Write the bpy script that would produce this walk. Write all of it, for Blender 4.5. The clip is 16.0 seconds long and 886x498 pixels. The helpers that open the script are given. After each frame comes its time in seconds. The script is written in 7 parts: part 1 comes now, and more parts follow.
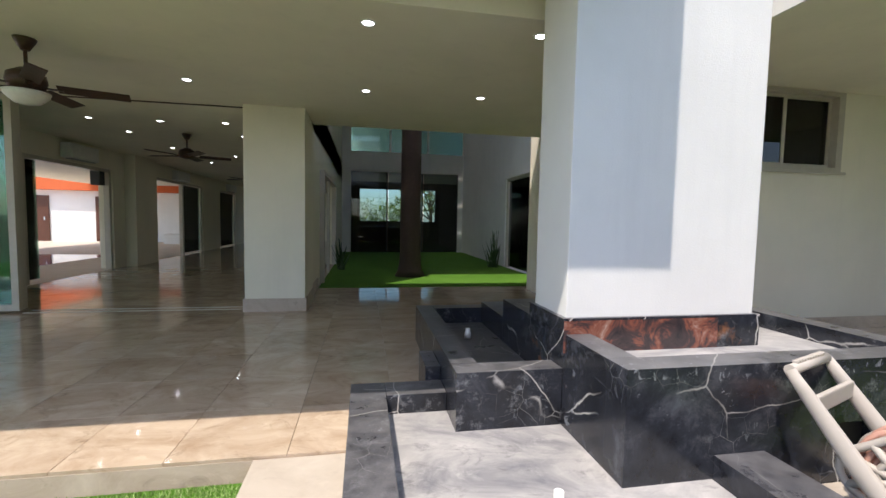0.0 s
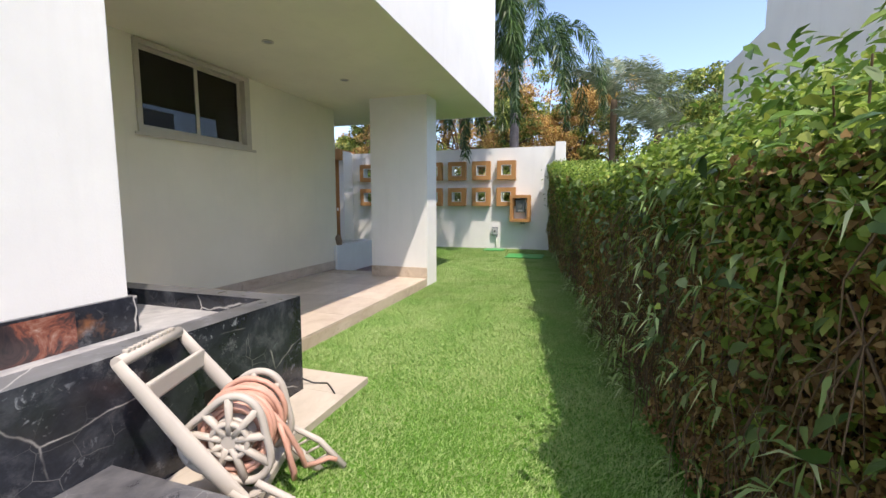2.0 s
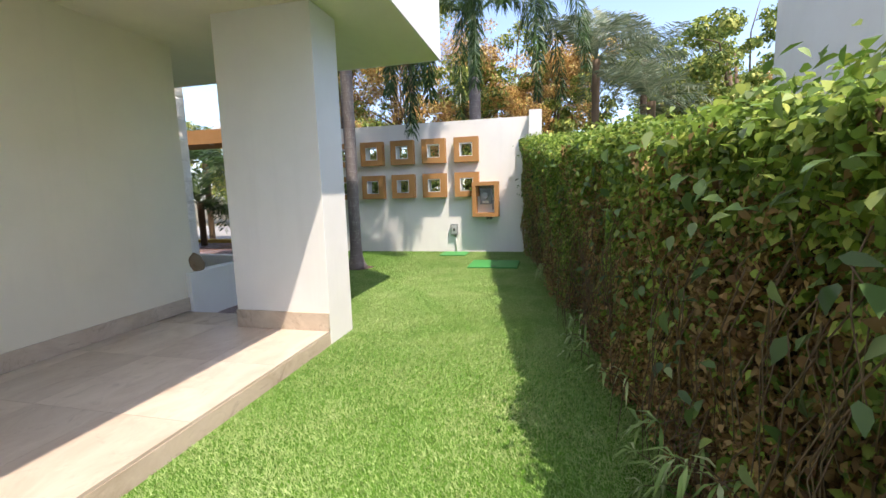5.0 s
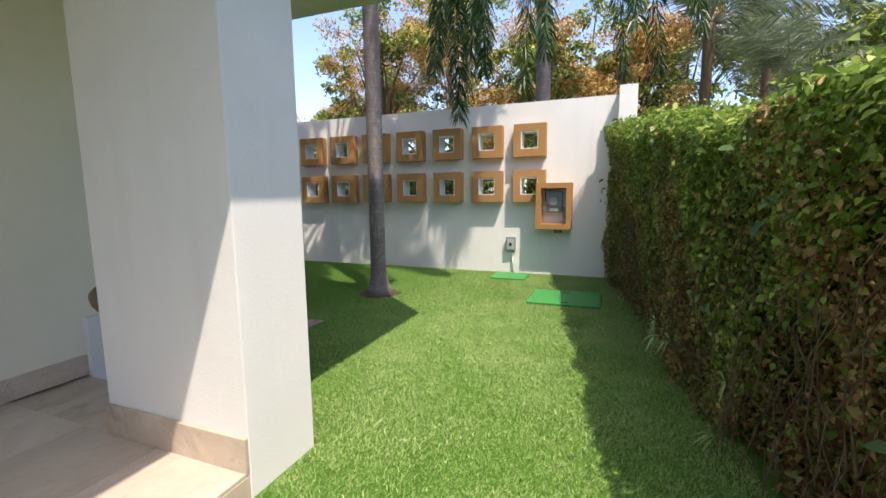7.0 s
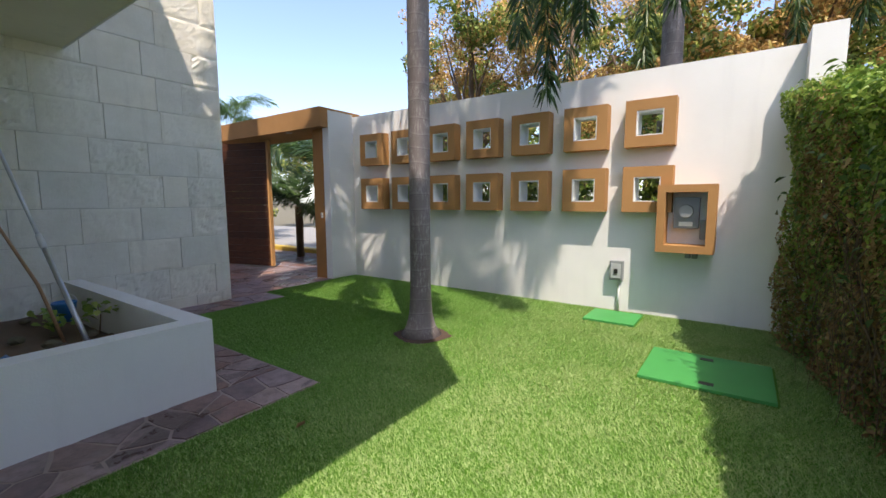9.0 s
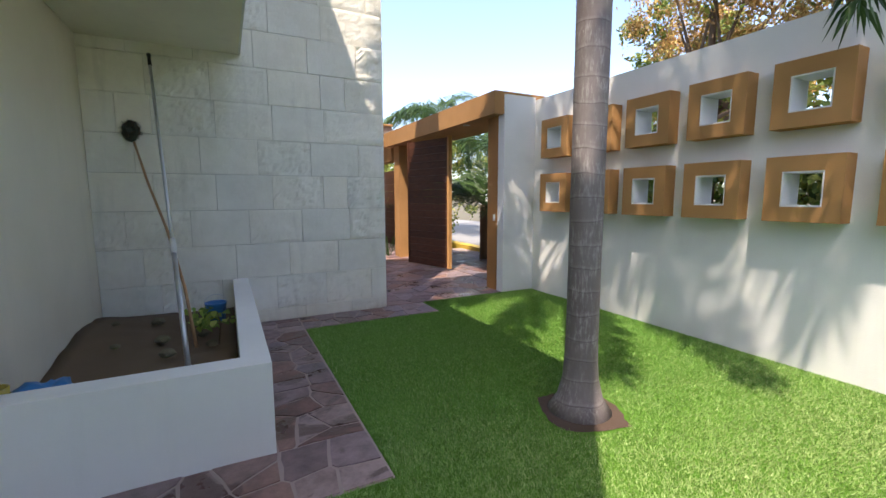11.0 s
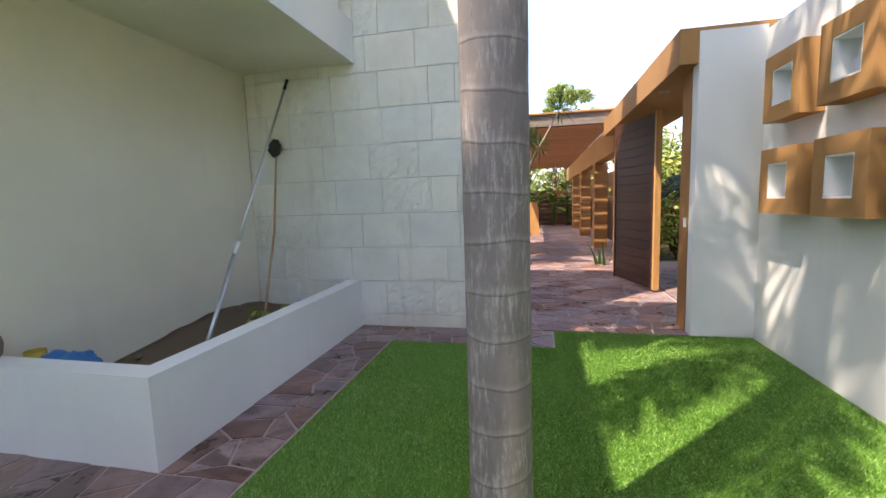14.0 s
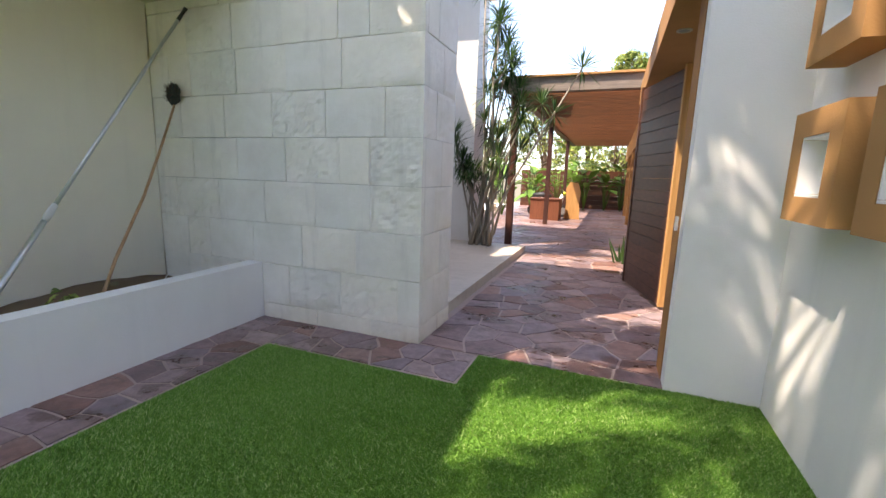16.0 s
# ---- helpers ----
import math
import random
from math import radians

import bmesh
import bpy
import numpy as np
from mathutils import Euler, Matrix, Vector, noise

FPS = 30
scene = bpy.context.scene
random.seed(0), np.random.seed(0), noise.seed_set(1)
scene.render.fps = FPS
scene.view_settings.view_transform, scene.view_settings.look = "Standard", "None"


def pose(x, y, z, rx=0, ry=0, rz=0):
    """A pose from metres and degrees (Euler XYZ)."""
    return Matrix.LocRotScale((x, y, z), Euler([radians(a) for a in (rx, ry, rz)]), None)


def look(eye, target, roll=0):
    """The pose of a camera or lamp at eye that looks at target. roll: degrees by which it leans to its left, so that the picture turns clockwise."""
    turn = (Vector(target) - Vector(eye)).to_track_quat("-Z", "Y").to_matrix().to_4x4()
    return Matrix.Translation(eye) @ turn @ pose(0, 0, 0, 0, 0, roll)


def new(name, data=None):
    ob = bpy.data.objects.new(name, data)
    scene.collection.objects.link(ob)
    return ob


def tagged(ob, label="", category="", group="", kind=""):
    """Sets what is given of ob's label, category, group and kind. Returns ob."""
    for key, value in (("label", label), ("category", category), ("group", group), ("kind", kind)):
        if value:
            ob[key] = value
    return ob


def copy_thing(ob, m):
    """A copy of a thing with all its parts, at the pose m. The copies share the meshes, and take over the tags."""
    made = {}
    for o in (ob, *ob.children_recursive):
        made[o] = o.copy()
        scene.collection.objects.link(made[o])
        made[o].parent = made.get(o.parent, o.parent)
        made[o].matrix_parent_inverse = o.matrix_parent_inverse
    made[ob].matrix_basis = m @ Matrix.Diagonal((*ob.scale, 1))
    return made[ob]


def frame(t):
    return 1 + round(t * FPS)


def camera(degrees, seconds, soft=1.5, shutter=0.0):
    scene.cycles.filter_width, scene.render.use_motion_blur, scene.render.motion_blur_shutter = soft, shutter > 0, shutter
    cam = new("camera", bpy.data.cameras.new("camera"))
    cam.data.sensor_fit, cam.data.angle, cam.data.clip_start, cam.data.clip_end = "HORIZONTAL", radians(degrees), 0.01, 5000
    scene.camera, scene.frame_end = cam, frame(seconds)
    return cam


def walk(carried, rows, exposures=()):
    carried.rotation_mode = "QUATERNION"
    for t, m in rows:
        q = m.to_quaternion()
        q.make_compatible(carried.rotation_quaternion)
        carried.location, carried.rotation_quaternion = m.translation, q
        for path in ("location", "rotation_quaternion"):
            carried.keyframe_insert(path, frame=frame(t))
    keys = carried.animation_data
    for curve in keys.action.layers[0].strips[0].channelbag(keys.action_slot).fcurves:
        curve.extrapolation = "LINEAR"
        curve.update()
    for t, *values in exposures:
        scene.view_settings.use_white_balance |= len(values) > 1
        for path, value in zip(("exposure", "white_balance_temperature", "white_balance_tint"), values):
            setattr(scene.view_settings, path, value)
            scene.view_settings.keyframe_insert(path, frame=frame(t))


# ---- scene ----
cam = camera(92.2, 16.0)
PATH = [
    (0, (1.011, 0.269, 1.4), (1.376, 2.232, 1.27), 1.1),
    (0.5, (1.081, 0.269, 1.39), (2.008, 2.036, 1.256), -0.2),
    (0.7, (1.132, 0.326, 1.38), (2.261, 1.971, 1.233), 0.3),
    (1, (1.231, 0.253, 1.384), (2.589, 1.712, 1.225), -0.2),
    (1.5, (1.506, 0.199, 1.383), (3.2, 1.246, 1.205), 0.3),
    (2, (1.862, 0.201, 1.35), (3.753, 0.818, 1.139), 0.0),
    (2.5, (2.307, 0.287, 1.388), (4.26, 0.645, 1.148), 0.2),
    (3, (2.773, 0.34, 1.383), (4.727, 0.689, 1.139), 0.2),
    (3.2, (2.976, 0.366, 1.385), (4.929, 0.718, 1.137), 0.1),
    (5.5, (5.379, 0.751, 1.403), (7.292, 1.272, 1.138), -1.5),
    (6, (5.94, 0.905, 1.358), (7.835, 1.493, 1.1), -0.4),
    (6.5, (6.479, 0.974, 1.386), (8.361, 1.597, 1.122), -0.6),
    (7, (6.959, 1.051, 1.432), (8.807, 1.772, 1.177), -0.6),
    (7.5, (7.49, 1.119, 1.417), (9.32, 1.892, 1.181), -0.6),
    (8, (7.931, 1.193, 1.409), (9.677, 2.144, 1.19), -1.0),
    (8.5, (8.346, 1.289, 1.428), (10.029, 2.347, 1.204), -0.1),
    (9, (8.809, 1.398, 1.431), (10.435, 2.54, 1.205), -0.2),
    (9.5, (9.236, 1.505, 1.435), (10.675, 2.876, 1.211), 0.5),
    (9.7, (9.347, 1.566, 1.462), (10.718, 3.003, 1.229), 0.2),
    (12, (10.898, 2.27, 1.505), (11.347, 4.206, 1.289), 0.5),
    (12.5, (11.265, 2.301, 1.479), (11.48, 4.28, 1.277), 0.2),
    (13, (11.625, 2.39, 1.458), (11.658, 4.38, 1.253), -0.8),
    (13.5, (12.004, 2.569, 1.491), (11.826, 4.548, 1.27), -1.0),
    (14, (12.446, 2.748, 1.471), (12.007, 4.687, 1.249), -1.8),
    (14.5, (12.778, 3.022, 1.453), (12.258, 4.937, 1.202), -0.8),
    (15, (13.083, 3.373, 1.443), (12.48, 5.26, 1.166), 0.0),
    (15.5, (13.376, 3.798, 1.452), (12.699, 5.653, 1.133), 0.8),
    (16, (13.507, 4.278, 1.462), (12.794, 6.114, 1.119), 1.8),
]
walk(cam, [(t, look(eye, target, roll)) for t, eye, target, roll in PATH],
     exposures=[(0.0, 1.24, 6900, 14), (0.5, 1.2, 6900, 14), (1.0, 1.15, 7000, 14), (1.5, 1.2, 7000, 14), (2.2, 1.45, 7100, 16), (3.2, 1.66, 7100, 16), (5.5, 1.62, 7300, 16), (8.0, 1.4, 7200, 15),
                (9.7, 1.6, 7200, 15), (12.0, 2.1, 7500, 16), (14.0, 2.35, 7700, 16), (16.0, 2.45, 7900, 16)])

# ---------------------------------------------------------------- light
SUN_DIR = Vector((0.37, 0.40, -1.0)).normalized()
world = bpy.data.worlds.new("world")
scene.world = world
world.use_nodes = True
_bg = world.node_tree.nodes["Background"]
_sky = world.node_tree.nodes.new("ShaderNodeTexSky")
_sky.sky_type = "NISHITA"
_sky.sun_disc = False
_sky.sun_elevation = math.asin(-SUN_DIR.z)
_sky.sun_rotation = math.atan2(-SUN_DIR.x, -SUN_DIR.y)
_sky.dust_density = 1.2
_sky.ozone_density = 3.0
_sky.air_density = 0.85
_bg.inputs[1].default_value = 0.15
world.node_tree.links.new(_sky.outputs[0], _bg.inputs[0])
sun = new("sun", bpy.data.lights.new("sun", "SUN"))
sun.data.energy = 2.15
sun.data.angle = radians(0.6)
sun.data.color = (1.0, 0.95, 0.87)
sun.rotation_mode = "QUATERNION"
sun.rotation_quaternion = SUN_DIR.to_track_quat("-Z", "Y")

# ---------------------------------------------------------------- mesh helpers
rnd = random.Random(7)


def bx(bm, x0, x1, y0, y1, z0, z1, bev=0.0):
    """A box between two corners; bev rounds its edges a little."""
    vs = [bm.verts.new((x, y, z)) for z in (z0, z1) for y in (y0, y1) for x in (x0, x1)]
    fs = [bm.faces.new([vs[i] for i in q]) for q in ((0, 2, 3, 1), (4, 5, 7, 6), (0, 1, 5, 4), (2, 6, 7, 3), (0, 4, 6, 2), (1, 3, 7, 5))]
    if bev:
        es = list({e for f in fs for e in f.edges})
        bmesh.ops.bevel(bm, geom=es, offset=bev, segments=2, affect="EDGES", profile=0.6)
    return vs


def obox(x0, x1, y0, y1, z0, z1, bev=0.0):
    bm = bmesh.new()
    bx(bm, x0, x1, y0, y1, z0, z1, bev)
    return bm


def tube(bm, pts, radii, n=10, cap=True):
    """A round tube along points with a radius at each."""
    pts = [Vector(p) for p in pts]
    if not hasattr(radii, "__len__"):
        radii = [radii] * len(pts)
    rings = []
    ref = Vector((0, 0, 1))
    for i, p in enumerate(pts):
        d = (pts[min(i + 1, len(pts) - 1)] - pts[max(i - 1, 0)]).normalized()
        if abs(d.dot(ref)) > 0.95:
            u = d.cross(Vector((1, 0, 0))).normalized()
        else:
            u = d.cross(ref).normalized()
        v = d.cross(u).normalized()
        if rings:
            w = (rings[-1][0].co - pts[i - 1])
            w = (w - d * w.dot(d))
            if w.length > 1e-6:
                u = w.normalized()
                v = d.cross(u).normalized()
        rings.append([bm.verts.new(p + radii[i] * (math.cos(a) * u + math.sin(a) * v)) for a in [2 * math.pi * k / n for k in range(n)]])
    for a, b in zip(rings, rings[1:]):
        for k in range(n):
            f = bm.faces.new((a[k], a[(k + 1) % n], b[(k + 1) % n], b[k]))
            f.smooth = True
    if cap:
        bm.faces.new(list(reversed(rings[0])))
        bm.faces.new(rings[-1])
    return bm


def lathe(bm, profile, centre, n=24):
    """A turned shape from (radius, z) pairs about an upright axis."""
    rings = [[bm.verts.new((centre[0] + r * math.cos(2 * math.pi * k / n), centre[1] + r * math.sin(2 * math.pi * k / n), centre[2] + z)) for k in range(n)] for r, z in profile]
    for a, b in zip(rings, rings[1:]):
        for k in range(n):
            f = bm.faces.new((a[k], a[(k + 1) % n], b[(k + 1) % n], b[k]))
            f.smooth = True
    bm.faces.new(list(reversed(rings[0])))
    bm.faces.new(rings[-1])
    return bm


def to_mesh(name, bm, material):
    bmesh.ops.recalc_face_normals(bm, faces=bm.faces[:])
    me = bpy.data.meshes.new(name)
    bm.to_mesh(me)
    bm.free()
    if material:
        me.materials.append(material)
    return me


def part(name, bm, material, parent=None, label=""):
    ob = new(name, to_mesh(name, bm, material))
    if parent is not None:
        ob.parent = parent
        ob.matrix_parent_inverse = parent.matrix_basis.inverted()
    if label:
        ob["label"] = label
    return ob


def thing(name, loc, label, category, group="", kind=""):
    ob = new(name)
    ob.empty_display_size = 0.1
    ob.location = loc
    ob.matrix_basis = Matrix.Translation(loc)
    return tagged(ob, label, category, group, kind)


def solid(name, bm, material, label, category, kind="", group=""):
    return tagged(part(name, bm, material), label, category, group, kind)


def quick_mesh(name, verts, faces_n, material, sides=4):
    """A large mesh from numpy arrays: verts (n,3), faces (m,sides)."""
    me = bpy.data.meshes.new(name)
    verts = np.asarray(verts, dtype=np.float32)
    faces_n = np.asarray(faces_n, dtype=np.int32)
    me.vertices.add(len(verts))
    me.vertices.foreach_set("co", verts.ravel())
    me.loops.add(faces_n.size)
    me.loops.foreach_set("vertex_index", faces_n.ravel())
    me.polygons.add(len(faces_n))
    me.polygons.foreach_set("loop_start", np.arange(len(faces_n), dtype=np.int32) * sides)
    me.polygons.foreach_set("loop_total", np.full(len(faces_n), sides, dtype=np.int32))
    me.update(calc_edges=True)
    if material:
        me.materials.append(material)
    return me


# ---------------------------------------------------------------- materials
class Mat:
    """A small builder for node materials."""

    def __init__(self, name, rough=0.7, metal=0.0, spec=0.5):
        self.m = bpy.data.materials.new(name)
        self.m.use_nodes = True
        self.t = self.m.node_tree
        self.p = self.t.nodes["Principled BSDF"]
        self.p.inputs["Roughness"].default_value = rough
        self.p.inputs["Metallic"].default_value = metal
        self.p.inputs["Specular IOR Level"].default_value = spec
        self.co = self.t.nodes.new("ShaderNodeTexCoord").outputs["Object"]
        self.geo = self.t.nodes.new("ShaderNodeNewGeometry")

    def link(self, a, b):
        self.t.links.new(a, b)

    def node(self, kind, **kw):
        n = self.t.nodes.new(kind)
        for k, v in kw.items():
            if k in n.inputs:
                if hasattr(v, "is_linked"):
                    self.link(v, n.inputs[k])
                else:
                    n.inputs[k].default_value = v
        return n

    def pos(self):
        return self.geo.outputs["Position"]

    def scaled(self, vec, s):
        n = self.t.nodes.new("ShaderNodeVectorMath")
        n.operation = "MULTIPLY"
        self.link(vec, n.inputs[0])
        n.inputs[1].default_value = s
        return n.outputs[0]

    def noise(self, scale, detail=4, rough=0.6, vec=None, dist=0.0):
        n = self.node("ShaderNodeTexNoise", Scale=scale, Detail=detail, Roughness=rough, Distortion=dist)
        self.link(vec if vec is not None else self.pos(), n.inputs["Vector"])
        return n.outputs["Fac"]

    def ramp(self, fac, stops):
        n = self.t.nodes.new("ShaderNodeValToRGB")
        el = n.color_ramp.elements
        while len(el) < len(stops):
            el.new(0.5)
        for e, (p, c) in zip(el, stops):
            e.position = p
            e.color = (*c, 1) if len(c) == 3 else c
        self.link(fac, n.inputs[0])
        return n.outputs[0]

    def mix(self, fac, a, b, mode="MIX"):
        n = self.t.nodes.new("ShaderNodeMix")
        n.data_type = "RGBA"
        n.blend_type = mode
        for sock, v in ((n.inputs[0], fac), (n.inputs[6], a), (n.inputs[7], b)):
            if hasattr(v, "is_linked"):
                self.link(v, sock)
            else:
                sock.default_value = v if not isinstance(v, tuple) else (*v, 1)
        return n.outputs[2]

    def math(self, op, a, b=0.0):
        n = self.t.nodes.new("ShaderNodeMath")
        n.operation = op
        for i, v in enumerate((a, b)):
            if hasattr(v, "is_linked"):
                self.link(v, n.inputs[i])
            else:
                n.inputs[i].default_value = v
        return n.outputs[0]

    def rand(self):
        return self.t.nodes.new("ShaderNodeObjectInfo").outputs["Random"]

    def island(self):
        return self.geo.outputs["Random Per Island"]

    def color(self, c):
        if hasattr(c, "is_linked"):
            self.link(c, self.p.inputs["Base Color"])
        else:
            self.p.inputs["Base Color"].default_value = (*c, 1)

    def rough(self, r):
        self.link(r, self.p.inputs["Roughness"])

    def bump(self, h, strength=0.3, dist=0.01):
        n = self.node("ShaderNodeBump", Strength=strength, Distance=dist)
        self.link(h, n.inputs["Height"])
        self.link(n.outputs[0], self.p.inputs["Normal"])


def stucco(name, c, bump=0.25, stain=0.06):
    m = Mat(name, 0.85, spec=0.3)
    big = m.noise(0.9, 5, 0.6)
    streak = m.noise(1.0, 4, 0.6, m.scaled(m.pos(), (5.0, 5.0, 0.5)))
    fine = m.noise(90, 3, 0.6)
    dark = tuple(x * (1 - stain * 1.5) for x in c)
    a = m.ramp(big, [(0.3, dark), (0.65, c)])
    a = m.mix(m.ramp(streak, [(0.55, (0, 0, 0)), (0.8, (1, 1, 1))]), a, m.mix(0.5, a, tuple(x * 0.86 for x in c)))
    m.color(a)
    m.bump(m.math("ADD", fine, m.math("MULTIPLY", m.noise(14, 3), 0.8)), bump, 0.006)
    return m.m


def painted(name, c, rough=0.6, bump=0.08):
    m = Mat(name, rough, spec=0.4)
    a = m.ramp(m.noise(3, 5), [(0.3, tuple(x * 0.88 for x in c)), (0.7, c)])
    m.color(a)
    m.bump(m.noise(60, 3), bump, 0.004)
    return m.m


def plain(name, c, rough=0.5, metal=0.0, var=0.1):
    m = Mat(name, rough, metal)
    m.color(m.ramp(m.noise(12, 4), [(0.3, tuple(x * (1 - var) for x in c)), (0.7, c)]))
    m.rough(m.math("ADD", m.math("MULTIPLY", m.noise(25, 4), 0.2), rough - 0.1))
    return m.m


def wood(name, c0, c1, rough=0.55, axis=2, scale=1.0):
    m = Mat(name, rough, spec=0.35)
    s = [14.0 * scale] * 3
    s[axis] = 1.2 * scale
    vec = m.scaled(m.pos(), tuple(s))
    g = m.noise(2.2, 6, 0.65, vec, 0.6)
    a = m.ramp(g, [(0.3, c0), (0.7, c1)])
    tint = m.mix(m.rand(), (0.75, 0.75, 0.75), (1.15, 1.1, 1.05))
    a = m.mix(1.0, a, tint, "MULTIPLY")
    m.color(a)
    m.bump(g, 0.25, 0.004)
    return m.m


WHITE = stucco("white_stucco", (0.80, 0.80, 0.78))
CREAM = stucco("cream_stucco", (0.82, 0.775, 0.64))
CEIL = stucco("ceiling_plaster", (0.82, 0.775, 0.64), 0.08)
ORANGE = stucco("ochre_stucco", (0.45, 0.235, 0.092), 0.3, 0.14)
BROWNPAINT = stucco("brown_stucco", (0.40, 0.19, 0.065), 0.25, 0.12)


def marble(name):
    m = Mat(name, 0.16, spec=0.5)
    p = m.pos()
    warp = m.noise(1.6, 6, 0.6)
    cloud = m.noise(3.2, 8, 0.7, None, 0.4)
    base = m.ramp(cloud, [(0.38, (0.012, 0.0135, 0.018)), (0.55, (0.026, 0.029, 0.038)), (0.75, (0.09, 0.098, 0.115))])
    v = m.node("ShaderNodeTexVoronoi", Scale=1.45)
    v.feature = "DISTANCE_TO_EDGE"
    wv = m.t.nodes.new("ShaderNodeVectorMath")
    wv.operation = "ADD"
    nz = m.node("ShaderNodeTexNoise", Scale=3.0, Detail=6)
    m.link(p, nz.inputs["Vector"])
    off = m.scaled(nz.outputs["Color"], (0.12, 0.12, 0.12))
    m.link(p, wv.inputs[0])
    m.link(off, wv.inputs[1])
    m.link(wv.outputs[0], v.inputs["Vector"])
    vein = m.ramp(v.outputs["Distance"], [(0.0, (1, 1, 1)), (0.0035, (0.5, 0.5, 0.5)), (0.0065, (0, 0, 0))])
    gate = m.ramp(m.noise(1.3, 3), [(0.46, (0, 0, 0)), (0.56, (1, 1, 1))])
    vein = m.mix(1.0, vein, gate, "MULTIPLY")
    a = m.mix(vein, base, (0.62, 0.60, 0.57))
    v2 = m.node("ShaderNodeTexVoronoi", Scale=7.0)
    v2.feature = "DISTANCE_TO_EDGE"
    m.link(wv.outputs[0], v2.inputs["Vector"])
    fine = m.ramp(v2.outputs["Distance"], [(0.0, (0.5, 0.5, 0.5)), (0.012, (0, 0, 0))])
    fine = m.mix(1.0, fine, m.ramp(m.noise(2.1, 4), [(0.5, (0, 0, 0)), (0.7, (1, 1, 1))]), "MULTIPLY")
    a = m.mix(fine, a, (0.45, 0.45, 0.44))
    # rusty oxide patches and a film of lime
    rust = m.ramp(m.noise(2.4, 5, 0.6), [(0.66, (0, 0, 0)), (0.74, (1, 1, 1))])
    a = m.mix(rust, a, (0.20, 0.085, 0.04))
    lime = m.ramp(m.noise(9, 8, 0.75), [(0.54, (0, 0, 0)), (0.72, (0.6, 0.6, 0.6))])
    lime = m.mix(1.0, lime, m.ramp(m.noise(1.1, 3), [(0.45, (0, 0, 0)), (0.6, (1, 1, 1))]), "MULTIPLY")
    a = m.mix(lime, a, (0.33, 0.34, 0.36))
    flake = m.ramp(m.noise(17, 6, 0.65, None, 0.6), [(0.60, (0, 0, 0)), (0.66, (0.7, 0.7, 0.7))])
    flake = m.mix(1.0, flake, m.ramp(m.noise(1.9, 4), [(0.50, (0, 0, 0)), (0.62, (1, 1, 1))]), "MULTIPLY")
    a = m.mix(flake, a, (0.30, 0.32, 0.35))
    # level faces mixed paler and rougher, in patches
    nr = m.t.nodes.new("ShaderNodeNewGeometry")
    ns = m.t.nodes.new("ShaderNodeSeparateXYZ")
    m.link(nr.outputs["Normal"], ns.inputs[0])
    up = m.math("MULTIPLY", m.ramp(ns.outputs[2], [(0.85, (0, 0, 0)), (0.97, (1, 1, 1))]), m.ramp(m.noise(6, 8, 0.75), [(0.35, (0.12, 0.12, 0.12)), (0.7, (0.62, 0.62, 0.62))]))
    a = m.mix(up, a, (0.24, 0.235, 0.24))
    m.color(a)
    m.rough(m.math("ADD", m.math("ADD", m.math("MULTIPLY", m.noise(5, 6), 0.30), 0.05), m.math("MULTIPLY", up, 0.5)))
    return m


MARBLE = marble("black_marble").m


def red_marble():
    m = Mat("red_veined_marble", 0.2)
    n = m.noise(4.5, 7, 0.7, None, 1.2)
    a = m.ramp(n, [(0.3, (0.02, 0.02, 0.025)), (0.46, (0.06, 0.04, 0.04)), (0.54, (0.22, 0.075, 0.05)), (0.62, (0.30, 0.16, 0.12)), (0.72, (0.55, 0.47, 0.42))])
    m.color(a)
    return m.m


REDMARBLE = red_marble()


def travertine(name, rough0, c0=(0.42, 0.34, 0.27), c1=(0.66, 0.59, 0.50), vein=0.6):
    m = Mat(name, rough0)
    # every slab shows another part of the quarry's figure
    sh = m.t.nodes.new("ShaderNodeVectorMath")
    sh.operation = "ADD"
    m.link(m.scaled(m.pos(), (1.0, 1.5, 1.5)), sh.inputs[0])
    cb = m.t.nodes.new("ShaderNodeCombineXYZ")
    m.link(m.math("MULTIPLY", m.rand(), 41.0), cb.inputs[0])
    m.link(m.math("MULTIPLY", m.rand(), 17.0), cb.inputs[1])
    m.link(cb.outputs[0], sh.inputs[1])
    vec = sh.outputs[0]
    n = m.noise(1.7, 8, 0.68, vec, 1.1)
    a = m.ramp(n, [(0.30, c0), (0.48, tuple((x + y) / 2 for x, y in zip(c0, c1))), (0.68, c1)])
    d = m.noise(3.6, 9, 0.72, vec, 1.6)
    a = m.mix(m.ramp(d, [(0.56, (0, 0, 0)), (0.70, (vein, vein, vein))]), a, tuple(x * 0.52 for x in c0))
    pale = m.noise(6.0, 7, 0.7, vec, 0.9)
    a = m.mix(m.ramp(pale, [(0.58, (0, 0, 0)), (0.72, (0.45, 0.45, 0.45))]), a, tuple(min(1, x * 1.15) for x in c1))
    t = m.mix(m.rand(), (0.88, 0.87, 0.86), (1.06, 1.055, 1.05))
    a = m.mix(1.0, a, t, "MULTIPLY")
    m.color(a)
    m.rough(m.math("ADD", m.math("MULTIPLY", m.noise(4, 5), 0.11), max(rough0 - 0.06, 0.012)))
    return m.m


